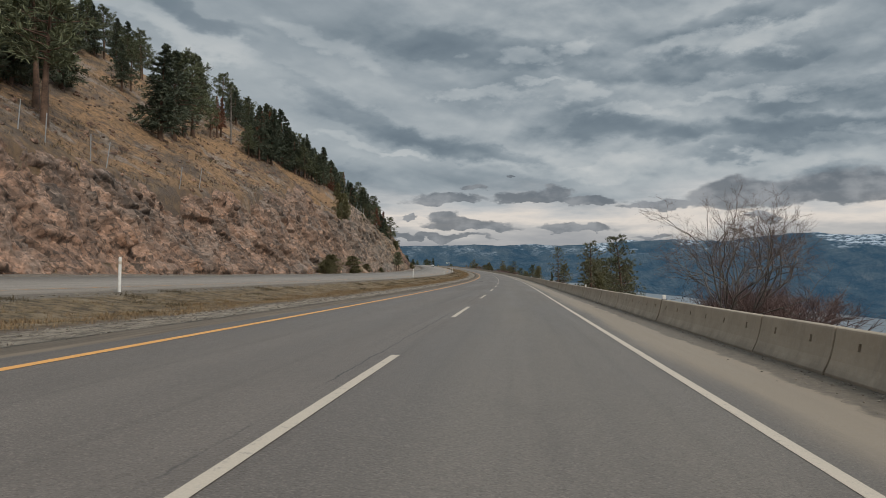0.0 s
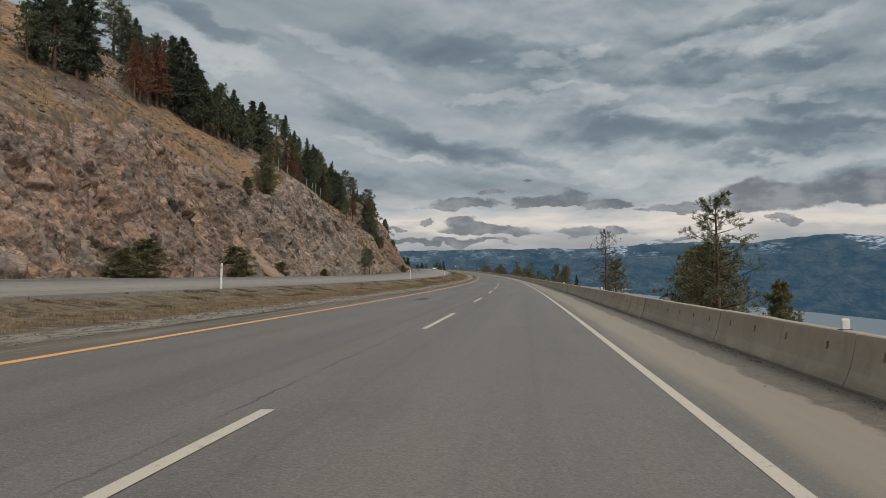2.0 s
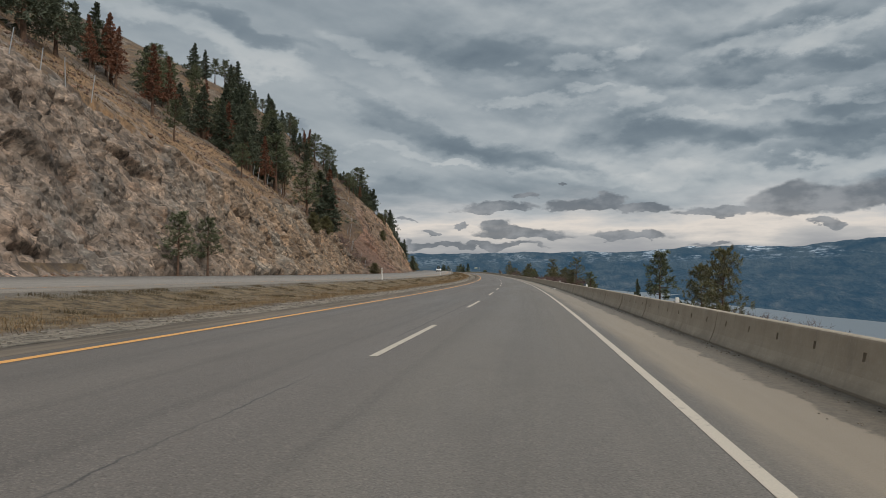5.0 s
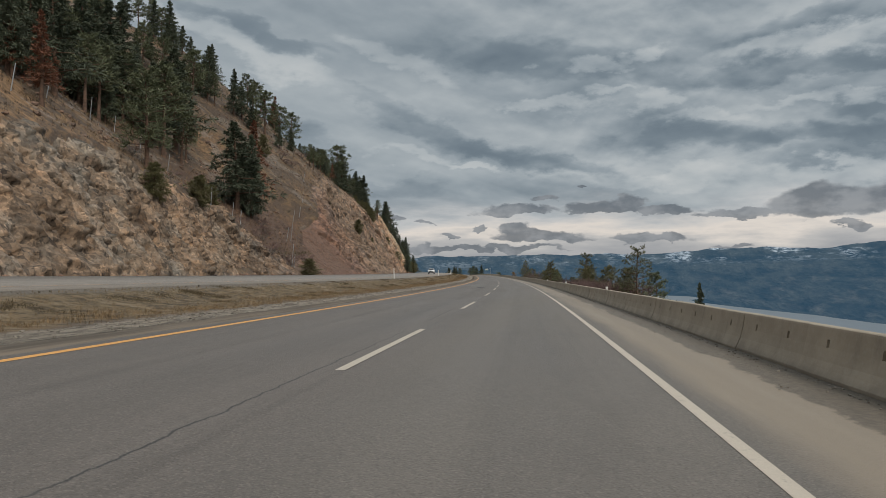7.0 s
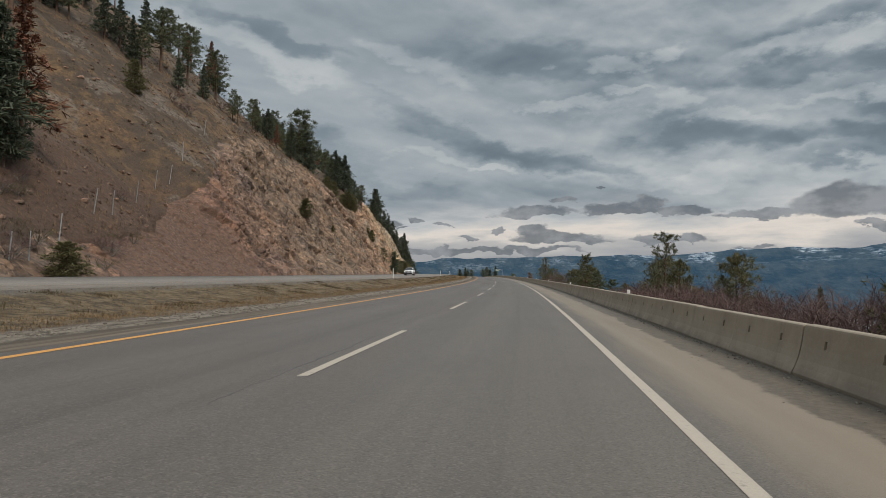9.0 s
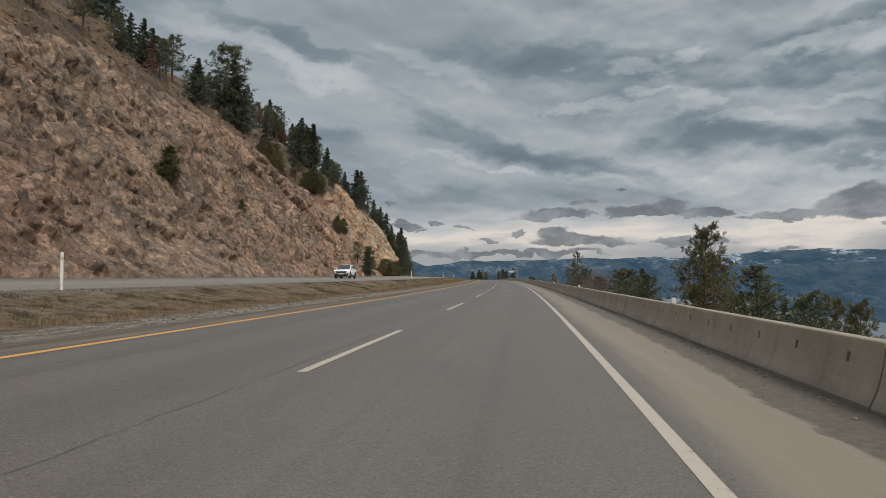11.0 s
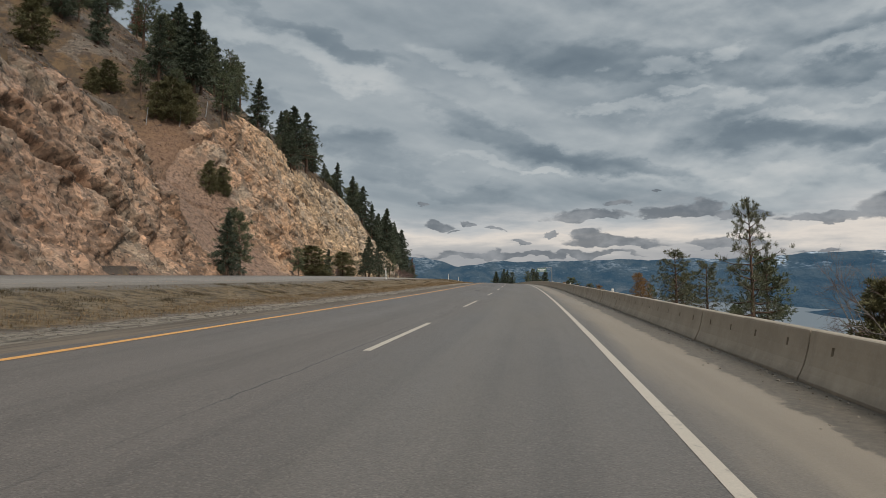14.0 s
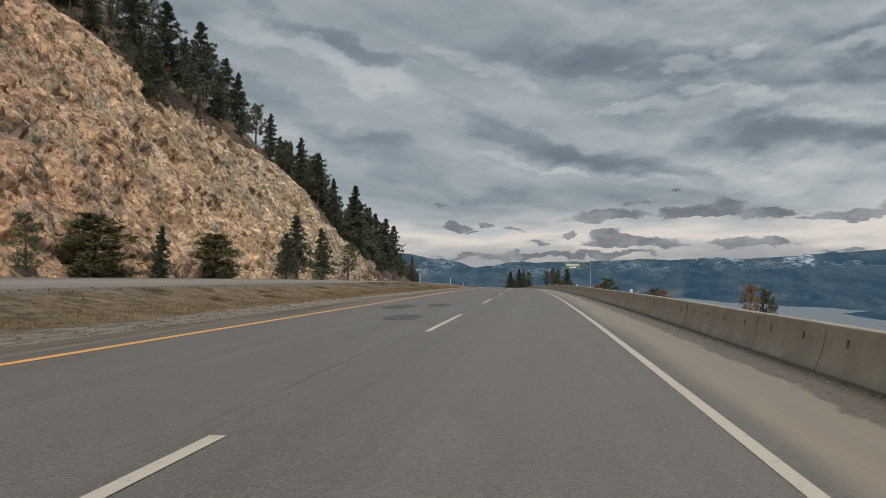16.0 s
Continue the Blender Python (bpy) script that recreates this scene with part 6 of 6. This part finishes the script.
grass("median_weeds", 70000, median_place, 0.055, 6, "low brown weeds of the median", 61, WEEDS)
grass("median_grass", 30000, gold_place, 0.12, 8, "dry straw-coloured grass along the median's lower edge", 65, STRAW)
grass("median_clumps", 24000, clump_place, 0.10, 7, "dark dead weed clumps on the median bank", 67, WEED_CLUMPS)
grass("hill_grass", 16000, hill_place, 0.5, 4, "bleached bunch grass on the hillside", 62, STRAW)
grass("hill_brush", 16000, hill_place, 0.34, 10, "dark leafless brush on the hillside", 64, BRUSH)
grass("verge_grass", 5000, verge_place, 0.5, 4, "dry weeds behind the barrier", 63, STRAW)

# ---------------------------------------------------------------- stones
def stone_mesh(seed):
    rg = np.random.default_rng(seed)
    bm = bmesh.new()
    bmesh.ops.create_icosphere(bm, subdivisions=1, radius=1.0)
    for v in bm.verts:
        v.co = v.co * rg.uniform(0.7, 1.15)
        v.co.z *= 0.7
    mesh = bpy.data.meshes.new("boulder")
    bm.to_mesh(mesh)
    bm.free()
    return mesh


def rubble(name, spots, label, seed, material_=None, floor=land):
    """Loose stones joined into one mesh."""
    rg = np.random.default_rng(seed)
    forms = []
    for i in range(4):
        me = stone_mesh(seed + i)
        forms.append((np.array([v.co[:] for v in me.vertices]), [tuple(p.vertices) for p in me.polygons]))
    V, F, n = [], [], 0
    for s, q, r in spots:
        co, fs = forms[rg.integers(4)]
        w = rg.uniform(0, 6.28)
        c, d = math.cos(w), math.sin(w)
        R = np.array([[c, -d, 0], [d, c, 0], [0, 0, 1]])
        V.append((co * r * rg.uniform(0.7, 1.3, 3)) @ R.T + road(s, q, float(floor(s, q)) + r * 0.15))
        F.extend([tuple(k + n for k in f) for f in fs])
        n += len(co)
    return tagged(link(name, raw(name, np.concatenate(V), F), material_ or ROCK), label, "stones", kind="stuff")


rq0 = random.Random(77)
rubble("ditch_rubble", [(rq0.uniform(5, 740), -33.6 + abs(rq0.gauss(0, 1.1)), rq0.uniform(0.06, 0.28) * (2 if rq0.random() < 0.06 else 1)) for _ in range(1500)] + [(446 + rq0.gauss(0, 9), -31.6 - abs(rq0.gauss(0, 0.7)) + 0.6, rq0.uniform(0.12, 0.5)) for _ in range(160)], "fallen stones at the foot of the rock cut", 91)
rubble("hill_rubble", [(s, float(rim(s)[0]) - rq0.uniform(0, 26), rq0.uniform(0.1, 0.45)) for s in [rq0.uniform(5, 700) for _ in range(3400)]], "loose stones on the hillside", 95)
rubble("verge_gravel", [(rq0.uniform(0, 560), rq0.uniform(-7.4, -5.2), rq0.uniform(0.015, 0.05)) for _ in range(4200)] + [(rq0.uniform(0, 560), -6.9 + rq0.gauss(0, 0.22), rq0.uniform(0.02, 0.055)) for _ in range(3200)] + [(rq0.uniform(0, 640), -12.3 + rq0.gauss(0, 0.25), rq0.uniform(0.02, 0.06)) for _ in range(2600)], "gravel along the pavement edge", 99, GRAVEL)

rubble("barrier_debris", [(rq0.uniform(0, 600), 5.80 - abs(rq0.gauss(0, 0.10)), rq0.uniform(0.008, 0.030)) for _ in range(5200)] + [(rq0.uniform(0, 560), rq0.uniform(4.9, 5.7), rq0.uniform(0.006, 0.020)) for _ in range(2200)],
       "crumbs of soil and gravel at the barrier's foot", 103, GRAVEL, lambda s, q: CROSS * q)
# ---------------------------------------------------------------- fence posts of the hillside
FENCE_1 = [(58.5, -42.1), (60.5, -40.9), (66.5, -40.2), (69, -40), (84, -39.3), (92, -40.3), (212.5, -46), (216, -45.8), (218, -44.6), (234.5, -44.6), (238, -44), (242, -44), (246.5, -43.9), (304.5, -45.5), (317.5, -50.8), (325, -50.1), (334, -38.4), (339.5, -51.2), (355, -63.6), (356.5, -34), (357, -55.3), (357, -42.8), (359, -44.9), (359, -34.2), (366, -36.5), (379, -41.3), (383, -41.6), (393, -44.2), (402, -46.3), (405, -45.7), (410, -46.1), (427.5, -50.2), (573, -54.2), (576, -50.3), (579, -49.5), (583, -49.2), (595, -49.6)]
post_bm = bmesh.new()
tube(post_bm, [((0, 0, -0.4), 0.055), ((0, 0, 1.4), 0.05), ((0, 0, 2.7), 0.045)], 8)
post_mesh = bpy.data.meshes.new("fence_post")
post_bm.to_mesh(post_mesh)
post_bm.free()
for s, q in FENCE_1:
    ob = link("fence_post", post_mesh, STEEL)
    ob.matrix_world = at(s, q, on_land(s, q)) @ pose(0, 0, 0, rt.uniform(-5, 5), rt.uniform(0, 9), 0)
    tagged(ob, "thin grey rockfall fence post on the slope", "fence post", "rockfall fence posts")

# ---------------------------------------------------------------- the white car in the opposite lane
CAR_WHITE = simple("white_car_paint", (0.72, 0.73, 0.74), (0.80, 0.80, 0.80), 2.0, 0.22)
CAR_GLASS = simple("dark_car_glass", (0.010, 0.012, 0.014), (0.02, 0.023, 0.026), 2.0, 0.06)
CAR_TRIM = simple("black_car_trim", (0.014, 0.014, 0.015), (0.03, 0.03, 0.031), 20.0, 0.6)
TYRE = simple("tyre_rubber", (0.012, 0.012, 0.012), (0.03, 0.029, 0.028), 12.0, 0.9)
RIM = simple("dark_alloy", (0.05, 0.05, 0.052), (0.10, 0.10, 0.105), 10.0, 0.4, 0.7)
CHROME = simple("chrome_badge", (0.5, 0.5, 0.5), (0.7, 0.7, 0.7), 10.0, 0.2, 1.0)
PLATE = simple("number_plate", (0.55, 0.58, 0.62), (0.7, 0.72, 0.74), 30.0, 0.5)
RED_LENS = simple("red_lamp_lens", (0.30, 0.01, 0.01), (0.4, 0.02, 0.02), 10.0, 0.2)
LAMP, _t, _b = material("lit_headlamp", 0.1)
_b.inputs["Base Color"].default_value = (0.8, 0.82, 0.85, 1)
_b.inputs["Emission Color"].default_value = (1.0, 0.96, 0.88, 1)
_b.inputs["Emission Strength"].default_value = 1.6


def loft(stations, close=True):
    """Skin over cross-sections: (y, [(x, z), ...] of the half section from the sill up to the middle)."""
    bm = bmesh.new()
    rows = []
    for y, half in stations:
        pts = [(x, z) for x, z in half] + [(-x, z) for x, z in half[::-1] if x > 1e-4]
        rows.append([bm.verts.new((x, y if not callable(y) else y(z), z)) for x, z in pts])
    n = len(rows[0])
    for a, b in zip(rows, rows[1:]):
        for i in range(n - 1):
            bm.faces.new((a[i], a[i + 1], b[i + 1], b[i]))
        bm.faces.new((a[n - 1], a[0], b[0], b[n - 1]))
    if close:
        bm.faces.new(rows[0][::-1])
        bm.faces.new(rows[-1])
    bmesh.ops.recalc_face_normals(bm, faces=bm.faces)
    return bm


def panel(points, thick=0.012):
    """A thin plate over a loop of corners, thickened along its normal."""
    bm = bmesh.new()
    v = [Vector(p) for p in points]
    n = (v[1] - v[0]).cross(v[2] - v[0]).normalized() * thick
    a = [bm.verts.new(p) for p in v]
    b = [bm.verts.new(p + n) for p in v]
    bm.faces.new(b)
    bm.faces.new(a[::-1])
    for i in range(len(v)):
        j = (i + 1) % len(v)
        bm.faces.new((a[i], a[j], b[j], b[i]))
    bmesh.ops.recalc_face_normals(bm, faces=bm.faces)
    return bm


def suv(m):
    """A mid-size sport utility car; its nose points to -y."""
    e = new("car")
    e.matrix_world = m
    tagged(e, "white sport utility car with black wheel-arch cladding on the opposite lanes", "car")

    def sec(w, z0, zs, zt, flat):
        return [(w * 0.90, z0), (w * 0.985, z0 + 0.12), (w, (z0 + zs) / 2 + 0.05), (w * 0.985, zs - 0.06), (w * 0.93, zs), (w * flat, zt), (0.0, zt + 0.012)]
    body = loft([(-2.30, sec(0.66, 0.36, 0.74, 0.80, 0.70)), (-2.24, sec(0.80, 0.28, 0.84, 0.90, 0.72)), (-2.05, sec(0.89, 0.24, 0.93, 0.98, 0.72)), (-1.6, sec(0.925, 0.24, 0.99, 1.05, 0.74)),
                 (-1.05, sec(0.925, 0.24, 1.02, 1.11, 0.78)), (-0.6, sec(0.925, 0.24, 1.04, 1.12, 0.86)), (0.4, sec(0.925, 0.24, 1.06, 1.13, 0.86)), (1.2, sec(0.93, 0.24, 1.09, 1.15, 0.86)),
                 (1.75, sec(0.93, 0.26, 1.12, 1.17, 0.86)), (2.10, sec(0.90, 0.30, 1.12, 1.17, 0.86)), (2.28, sec(0.80, 0.40, 1.04, 1.10, 0.84))])
    part("body", body, CAR_WHITE, e, smooth=True)
    cab = loft([(-1.02, [(0.80, 1.06), (0.78, 1.08), (0.70, 1.09), (0.0, 1.10)]), (-0.35, [(0.83, 1.08), (0.74, 1.35), (0.62, 1.38), (0.0, 1.40)]), (0.10, [(0.84, 1.09), (0.70, 1.60), (0.60, 1.655), (0.0, 1.68)]),
                (0.9, [(0.84, 1.10), (0.69, 1.60), (0.60, 1.655), (0.0, 1.68)]), (1.65, [(0.84, 1.12), (0.67, 1.55), (0.58, 1.60), (0.0, 1.63)]), (2.02, [(0.83, 1.13), (0.66, 1.47), (0.57, 1.53), (0.0, 1.56)]), (2.22, [(0.80, 1.12), (0.72, 1.20), (0.6, 1.21), (0.0, 1.22)])])
    part("roof", cab, CAR_WHITE, e, smooth=True)
    part("windscreen", panel([(-0.76, -0.97, 1.135), (0.76, -0.97, 1.135), (0.61, -0.02, 1.625), (-0.61, -0.02, 1.625)], 0.015), CAR_GLASS, e, "dark windscreen")
    part("rear_window", panel([(0.62, 2.245, 1.18), (-0.62, 2.245, 1.18), (-0.54, 2.07, 1.50), (0.54, 2.07, 1.50)], 0.02), CAR_GLASS, e)
    for sg in (-1, 1):
        for name, loop in (("front_side_window", [(-0.52, 1.13), (0.28, 1.13), (0.28, 1.555), (-0.10, 1.50)]), ("rear_side_window", [(0.36, 1.13), (1.14, 1.15), (1.10, 1.55), (0.36, 1.56)]),
                           ("quarter_window", [(1.20, 1.16), (1.86, 1.22), (1.58, 1.48), (1.16, 1.54)])):
            pts = [(sg * (0.862 - (z - 1.1) * 0.285 + 0.004), y, z) for y, z in loop]
            part(name, panel(pts if sg > 0 else pts[::-1], 0.014), CAR_GLASS, e, "dark side window")
        bm = bmesh.new()
        box(bm, sg * 0.62 - 0.02, -0.05, 1.675, sg * 0.62 + 0.02, 1.70, 1.715, 0.01)
        part("roof_rail", bm, CAR_TRIM, e, "black roof rail")
        bm = bmesh.new()
        box(bm, min(sg * 0.90, sg * 1.08), -0.66, 1.06, max(sg * 0.90, sg * 1.08), -0.50, 1.21, 0.04)
        part("wing_mirror", bm, CAR_WHITE, e)
        bm = bmesh.new()
        box(bm, min(sg * 0.90, sg * 0.945), -0.86, 0.22, max(sg * 0.90, sg * 0.945), 0.92, 0.40, 0.015)
        part("sill_cladding", bm, CAR_TRIM, e, "black plastic sill")
        part("headlight", panel([(sg * 0.50, -2.262, 0.80), (sg * 0.84, -2.09, 0.82), (sg * 0.88, -1.94, 0.93), (sg * 0.52, -2.22, 0.89)][::sg], 0.04), LAMP, e, "lit headlight")
        part("fog_lamp", panel([(sg * 0.70, -2.28, 0.50), (sg * 0.84, -2.19, 0.50), (sg * 0.84, -2.19, 0.60), (sg * 0.72, -2.28, 0.62)][::sg], 0.03), CAR_TRIM, e)
        part("tail_light", panel([(sg * 0.90, 1.98, 0.98), (sg * 0.80, 2.27, 0.98), (sg * 0.80, 2.27, 1.08), (sg * 0.90, 1.98, 1.10)][::sg], 0.02), RED_LENS, e)
        for y in (-1.42, 1.30):
            # arch, tyre, rim
            bm = bmesh.new()
            seg = 12
            ins, outs, ins2, outs2 = [], [], [], []
            for i in range(seg + 1):
                a = math.pi * i / seg
                for r, x, bag in ((0.385, 0.90, ins), (0.465, 0.90, outs), (0.385, 0.95, ins2), (0.465, 0.95, outs2)):
                    bag.append(bm.verts.new((sg * x, y + r * math.cos(a), 0.36 + r * math.sin(a))))
            for i in range(seg):
                bm.faces.new((ins2[i], ins2[i + 1], outs2[i + 1], outs2[i]))
                bm.faces.new((outs2[i], outs2[i + 1], outs[i + 1], outs[i]))
                bm.faces.new((ins[i], ins[i + 1], ins2[i + 1], ins2[i]))
            bmesh.ops.recalc_face_normals(bm, faces=bm.faces)
            part("wheel_arch", bm, CAR_TRIM, e, "black wheel-arch cladding")
            w = new("wheel")
            w.parent = e
            w.matrix_basis = Matrix.Translation((sg * 0.83, y, 0.36))
            bm = bmesh.new()
            tube(bm, [((-0.12, 0, 0), 0.30), ((-0.115, 0, 0), 0.35), ((-0.05, 0, 0), 0.36), ((0.05, 0, 0), 0.36), ((0.115, 0, 0), 0.35), ((0.12, 0, 0), 0.30)], 28, "x")
            part("tyre", bm, TYRE, w, smooth=False)
            bm = bmesh.new()
            tube(bm, [((sg * 0.10, 0, 0), 0.255), ((sg * 0.128, 0, 0), 0.25), ((sg * 0.128, 0, 0), 0.225), ((sg * 0.122, 0, 0), 0.22)], 28, "x")
            for i in range(5):
                a = 2 * math.pi * i / 5
                c, s_ = math.cos(a), math.sin(a)
                vs = [bm.verts.new((sg * x, r * c - o * s_, r * s_ + o * c)) for x in (0.122, 0.138) for r, o in ((0.03, -0.03), (0.225, -0.035), (0.225, 0.035), (0.03, 0.03))]
                for q_ in ((4, 5, 6, 7), (0, 1, 5, 4), (2, 3, 7, 6), (1, 2, 6, 5)):
                    bm.faces.new([vs[k] for k in q_])
            bmesh.ops.recalc_face_normals(bm, faces=bm.faces)
            part("rim", bm, RIM, w, "dark alloy rim")
    part("grille", panel([(-0.60, -2.335, 0.58), (0.60, -2.335, 0.58), (0.70, -2.265, 0.83), (-0.70, -2.265, 0.83)], 0.03), CAR_TRIM, e, "black grille")
    bm = bmesh.new()
    box(bm, -0.82, -2.33, 0.26, 0.82, -2.08, 0.58, 0.06)
    part("lower_bumper", bm, CAR_TRIM, e, "black lower bumper")
    bm = bmesh.new()
    box(bm, -0.26, -2.36, 0.46, 0.26, -2.325, 0.60, 0.006)
    part("number_plate", bm, PLATE, e, "blank pale plate")
    bm = bmesh.new()
    tube(bm, [((0, -2.345, 0.79), 0.07), ((0, -2.325, 0.79), 0.07)], 16, "y")
    part("badge", bm, CHROME, e, "plain chrome badge")
    return e


suv(at(459.6, -18.2, float(opp_z(459.6)) + (18.2 - 13.3) * 0.032 + 0.005))

# ---------------------------------------------------------------- litter on the shoulder
rl = np.random.default_rng(8)
bm = bmesh.new()
bmesh.ops.create_icosphere(bm, subdivisions=3, radius=1.0)
for v in bm.verts:
    k = 0.72 + 0.5 * float(fbm(v.co.x * 2.2 + 4, v.co.y * 2.2 + v.co.z * 1.7, 23)) * 2 + rl.uniform(-0.06, 0.06)
    v.co = Vector((v.co.x * 0.17 * k, v.co.y * 0.34 * k, max(v.co.z, -0.35) * 0.09 * k))
bag = part("plastic_bag", bm, WHITE_PLASTIC)
bag.matrix_world = at(245.5, 5.16, CROSS * 5.16 + 0.026, 25)
tagged(bag, "crumpled white plastic bag lying on the dusty shoulder", "litter")

# ---------------------------------------------------------------- green sign on a cantilever post
SIGN_GREEN = simple("green_sign_sheeting", (0.10, 0.17, 0.13), (0.14, 0.22, 0.17), 4.0, 0.45)
SIGN_WHITE = simple("white_sign_sheeting", (0.6, 0.62, 0.6), (0.75, 0.76, 0.74), 4.0, 0.4)


def road_sign(s, q):
    e = new("road_sign")
    e.matrix_world = at(s, q, on_land(s, q))
    tagged(e, "green guide sign with pale lettering hung from a steel post", "road sign")
    top = 3.65
    bm = bmesh.new()
    tube(bm, [((2.1, 0, -0.5), 0.07), ((2.1, 0, top + 0.1), 0.06)], 12)
    part("post", bm, STEEL, e)
    bm = bmesh.new()
    tube(bm, [((-1.0, 0, top), 0.045), ((2.1, 0, top + 0.04), 0.05)], 10, "x")
    part("arm", bm, STEEL, e)
    bm = bmesh.new()
    V, F = [], []
    cone(V, F, (2.1, 0, top - 0.75), (1.15, 0, top), 0.03, 0.03, 8)
    link("brace", raw("brace", V, F), STEEL, e)
    bm = bmesh.new()
    box(bm, -1.0, -0.03, top - 0.86, 0.98, 0.0, top - 0.06, 0.008)
    sp = part("sign_panel", bm, SIGN_GREEN, e, "green sign panel")
    for name, x0, x1, z0, z1 in (("border", -0.97, 0.95, top - 0.10, top - 0.085), ("border", -0.97, 0.95, top - 0.835, top - 0.82), ("lettering_bar", -0.80, 0.78, top - 0.42, top - 0.22), ("lettering_bar", -0.42, 0.40, top - 0.72, top - 0.53)):
        bm = bmesh.new()
        box(bm, x0, -0.036, z0, x1, -0.031, z1)
        part(name, bm, SIGN_WHITE, sp)
    return e


road_sign(623.5, 7.7)

# ---------------------------------------------------------------- houses by the lake
HOUSE_WALL = simple("pale_house_siding", (0.34, 0.33, 0.31), (0.52, 0.50, 0.47), 1.0, 0.8)
HOUSE_ROOF = simple("grey_shingles", (0.10, 0.10, 0.105), (0.22, 0.22, 0.225), 2.0, 0.9)


def house(s, q, w, d, h, turn):
    e = new("house")
    e.matrix_world = at(s, q, on_land(s, q) - 1.0, turn)
    tagged(e, "small pale lakeside house with a grey gabled roof", "house", "houses by the lake")
    bm = bmesh.new()
    box(bm, -w / 2, -d / 2, 0, w / 2, d / 2, h + 1)
    part("wall", bm, HOUSE_WALL, e)
    bm = bmesh.new()
    o = 0.5
    a = [bm.verts.new(p) for p in ((-w / 2 - o, -d / 2 - o, h + 0.9), (w / 2 + o, -d / 2 - o, h + 0.9), (w / 2 + o, d / 2 + o, h + 0.9), (-w / 2 - o, d / 2 + o, h + 0.9), (0, -d / 2 - o, h + 3.2), (0, d / 2 + o, h + 3.2))]
    for f in ((0, 1, 4), (2, 3, 5), (1, 2, 5, 4), (3, 0, 4, 5), (0, 3, 2, 1)):
        bm.faces.new([a[i] for i in f])
    part("roof", bm, HOUSE_ROOF, e)
    for x in (-w / 4, w / 4):
        bm = bmesh.new()
        box(bm, x - 0.6, -d / 2 - 0.04, 2.2, x + 0.6, -d / 2 + 0.02, 3.4)
        part("window", bm, CAR_GLASS, e)
    return e


for s, q, w, d, h, turn in ((150, 52, 9, 12, 3, 10), (165, 66, 10, 9, 5, -20), (178, 58, 8, 11, 3, 30), (136, 60, 9, 9, 3, 60), (196, 76, 10, 12, 5, 15),
                            (560, 70, 10, 12, 3, 10), (578, 82, 9, 9, 5, -30), (548, 86, 11, 9, 3, 50), (600, 92, 9, 12, 5, 20), (530, 74, 8, 10, 3, 0)):
    house(s, q, w, d, h, turn)
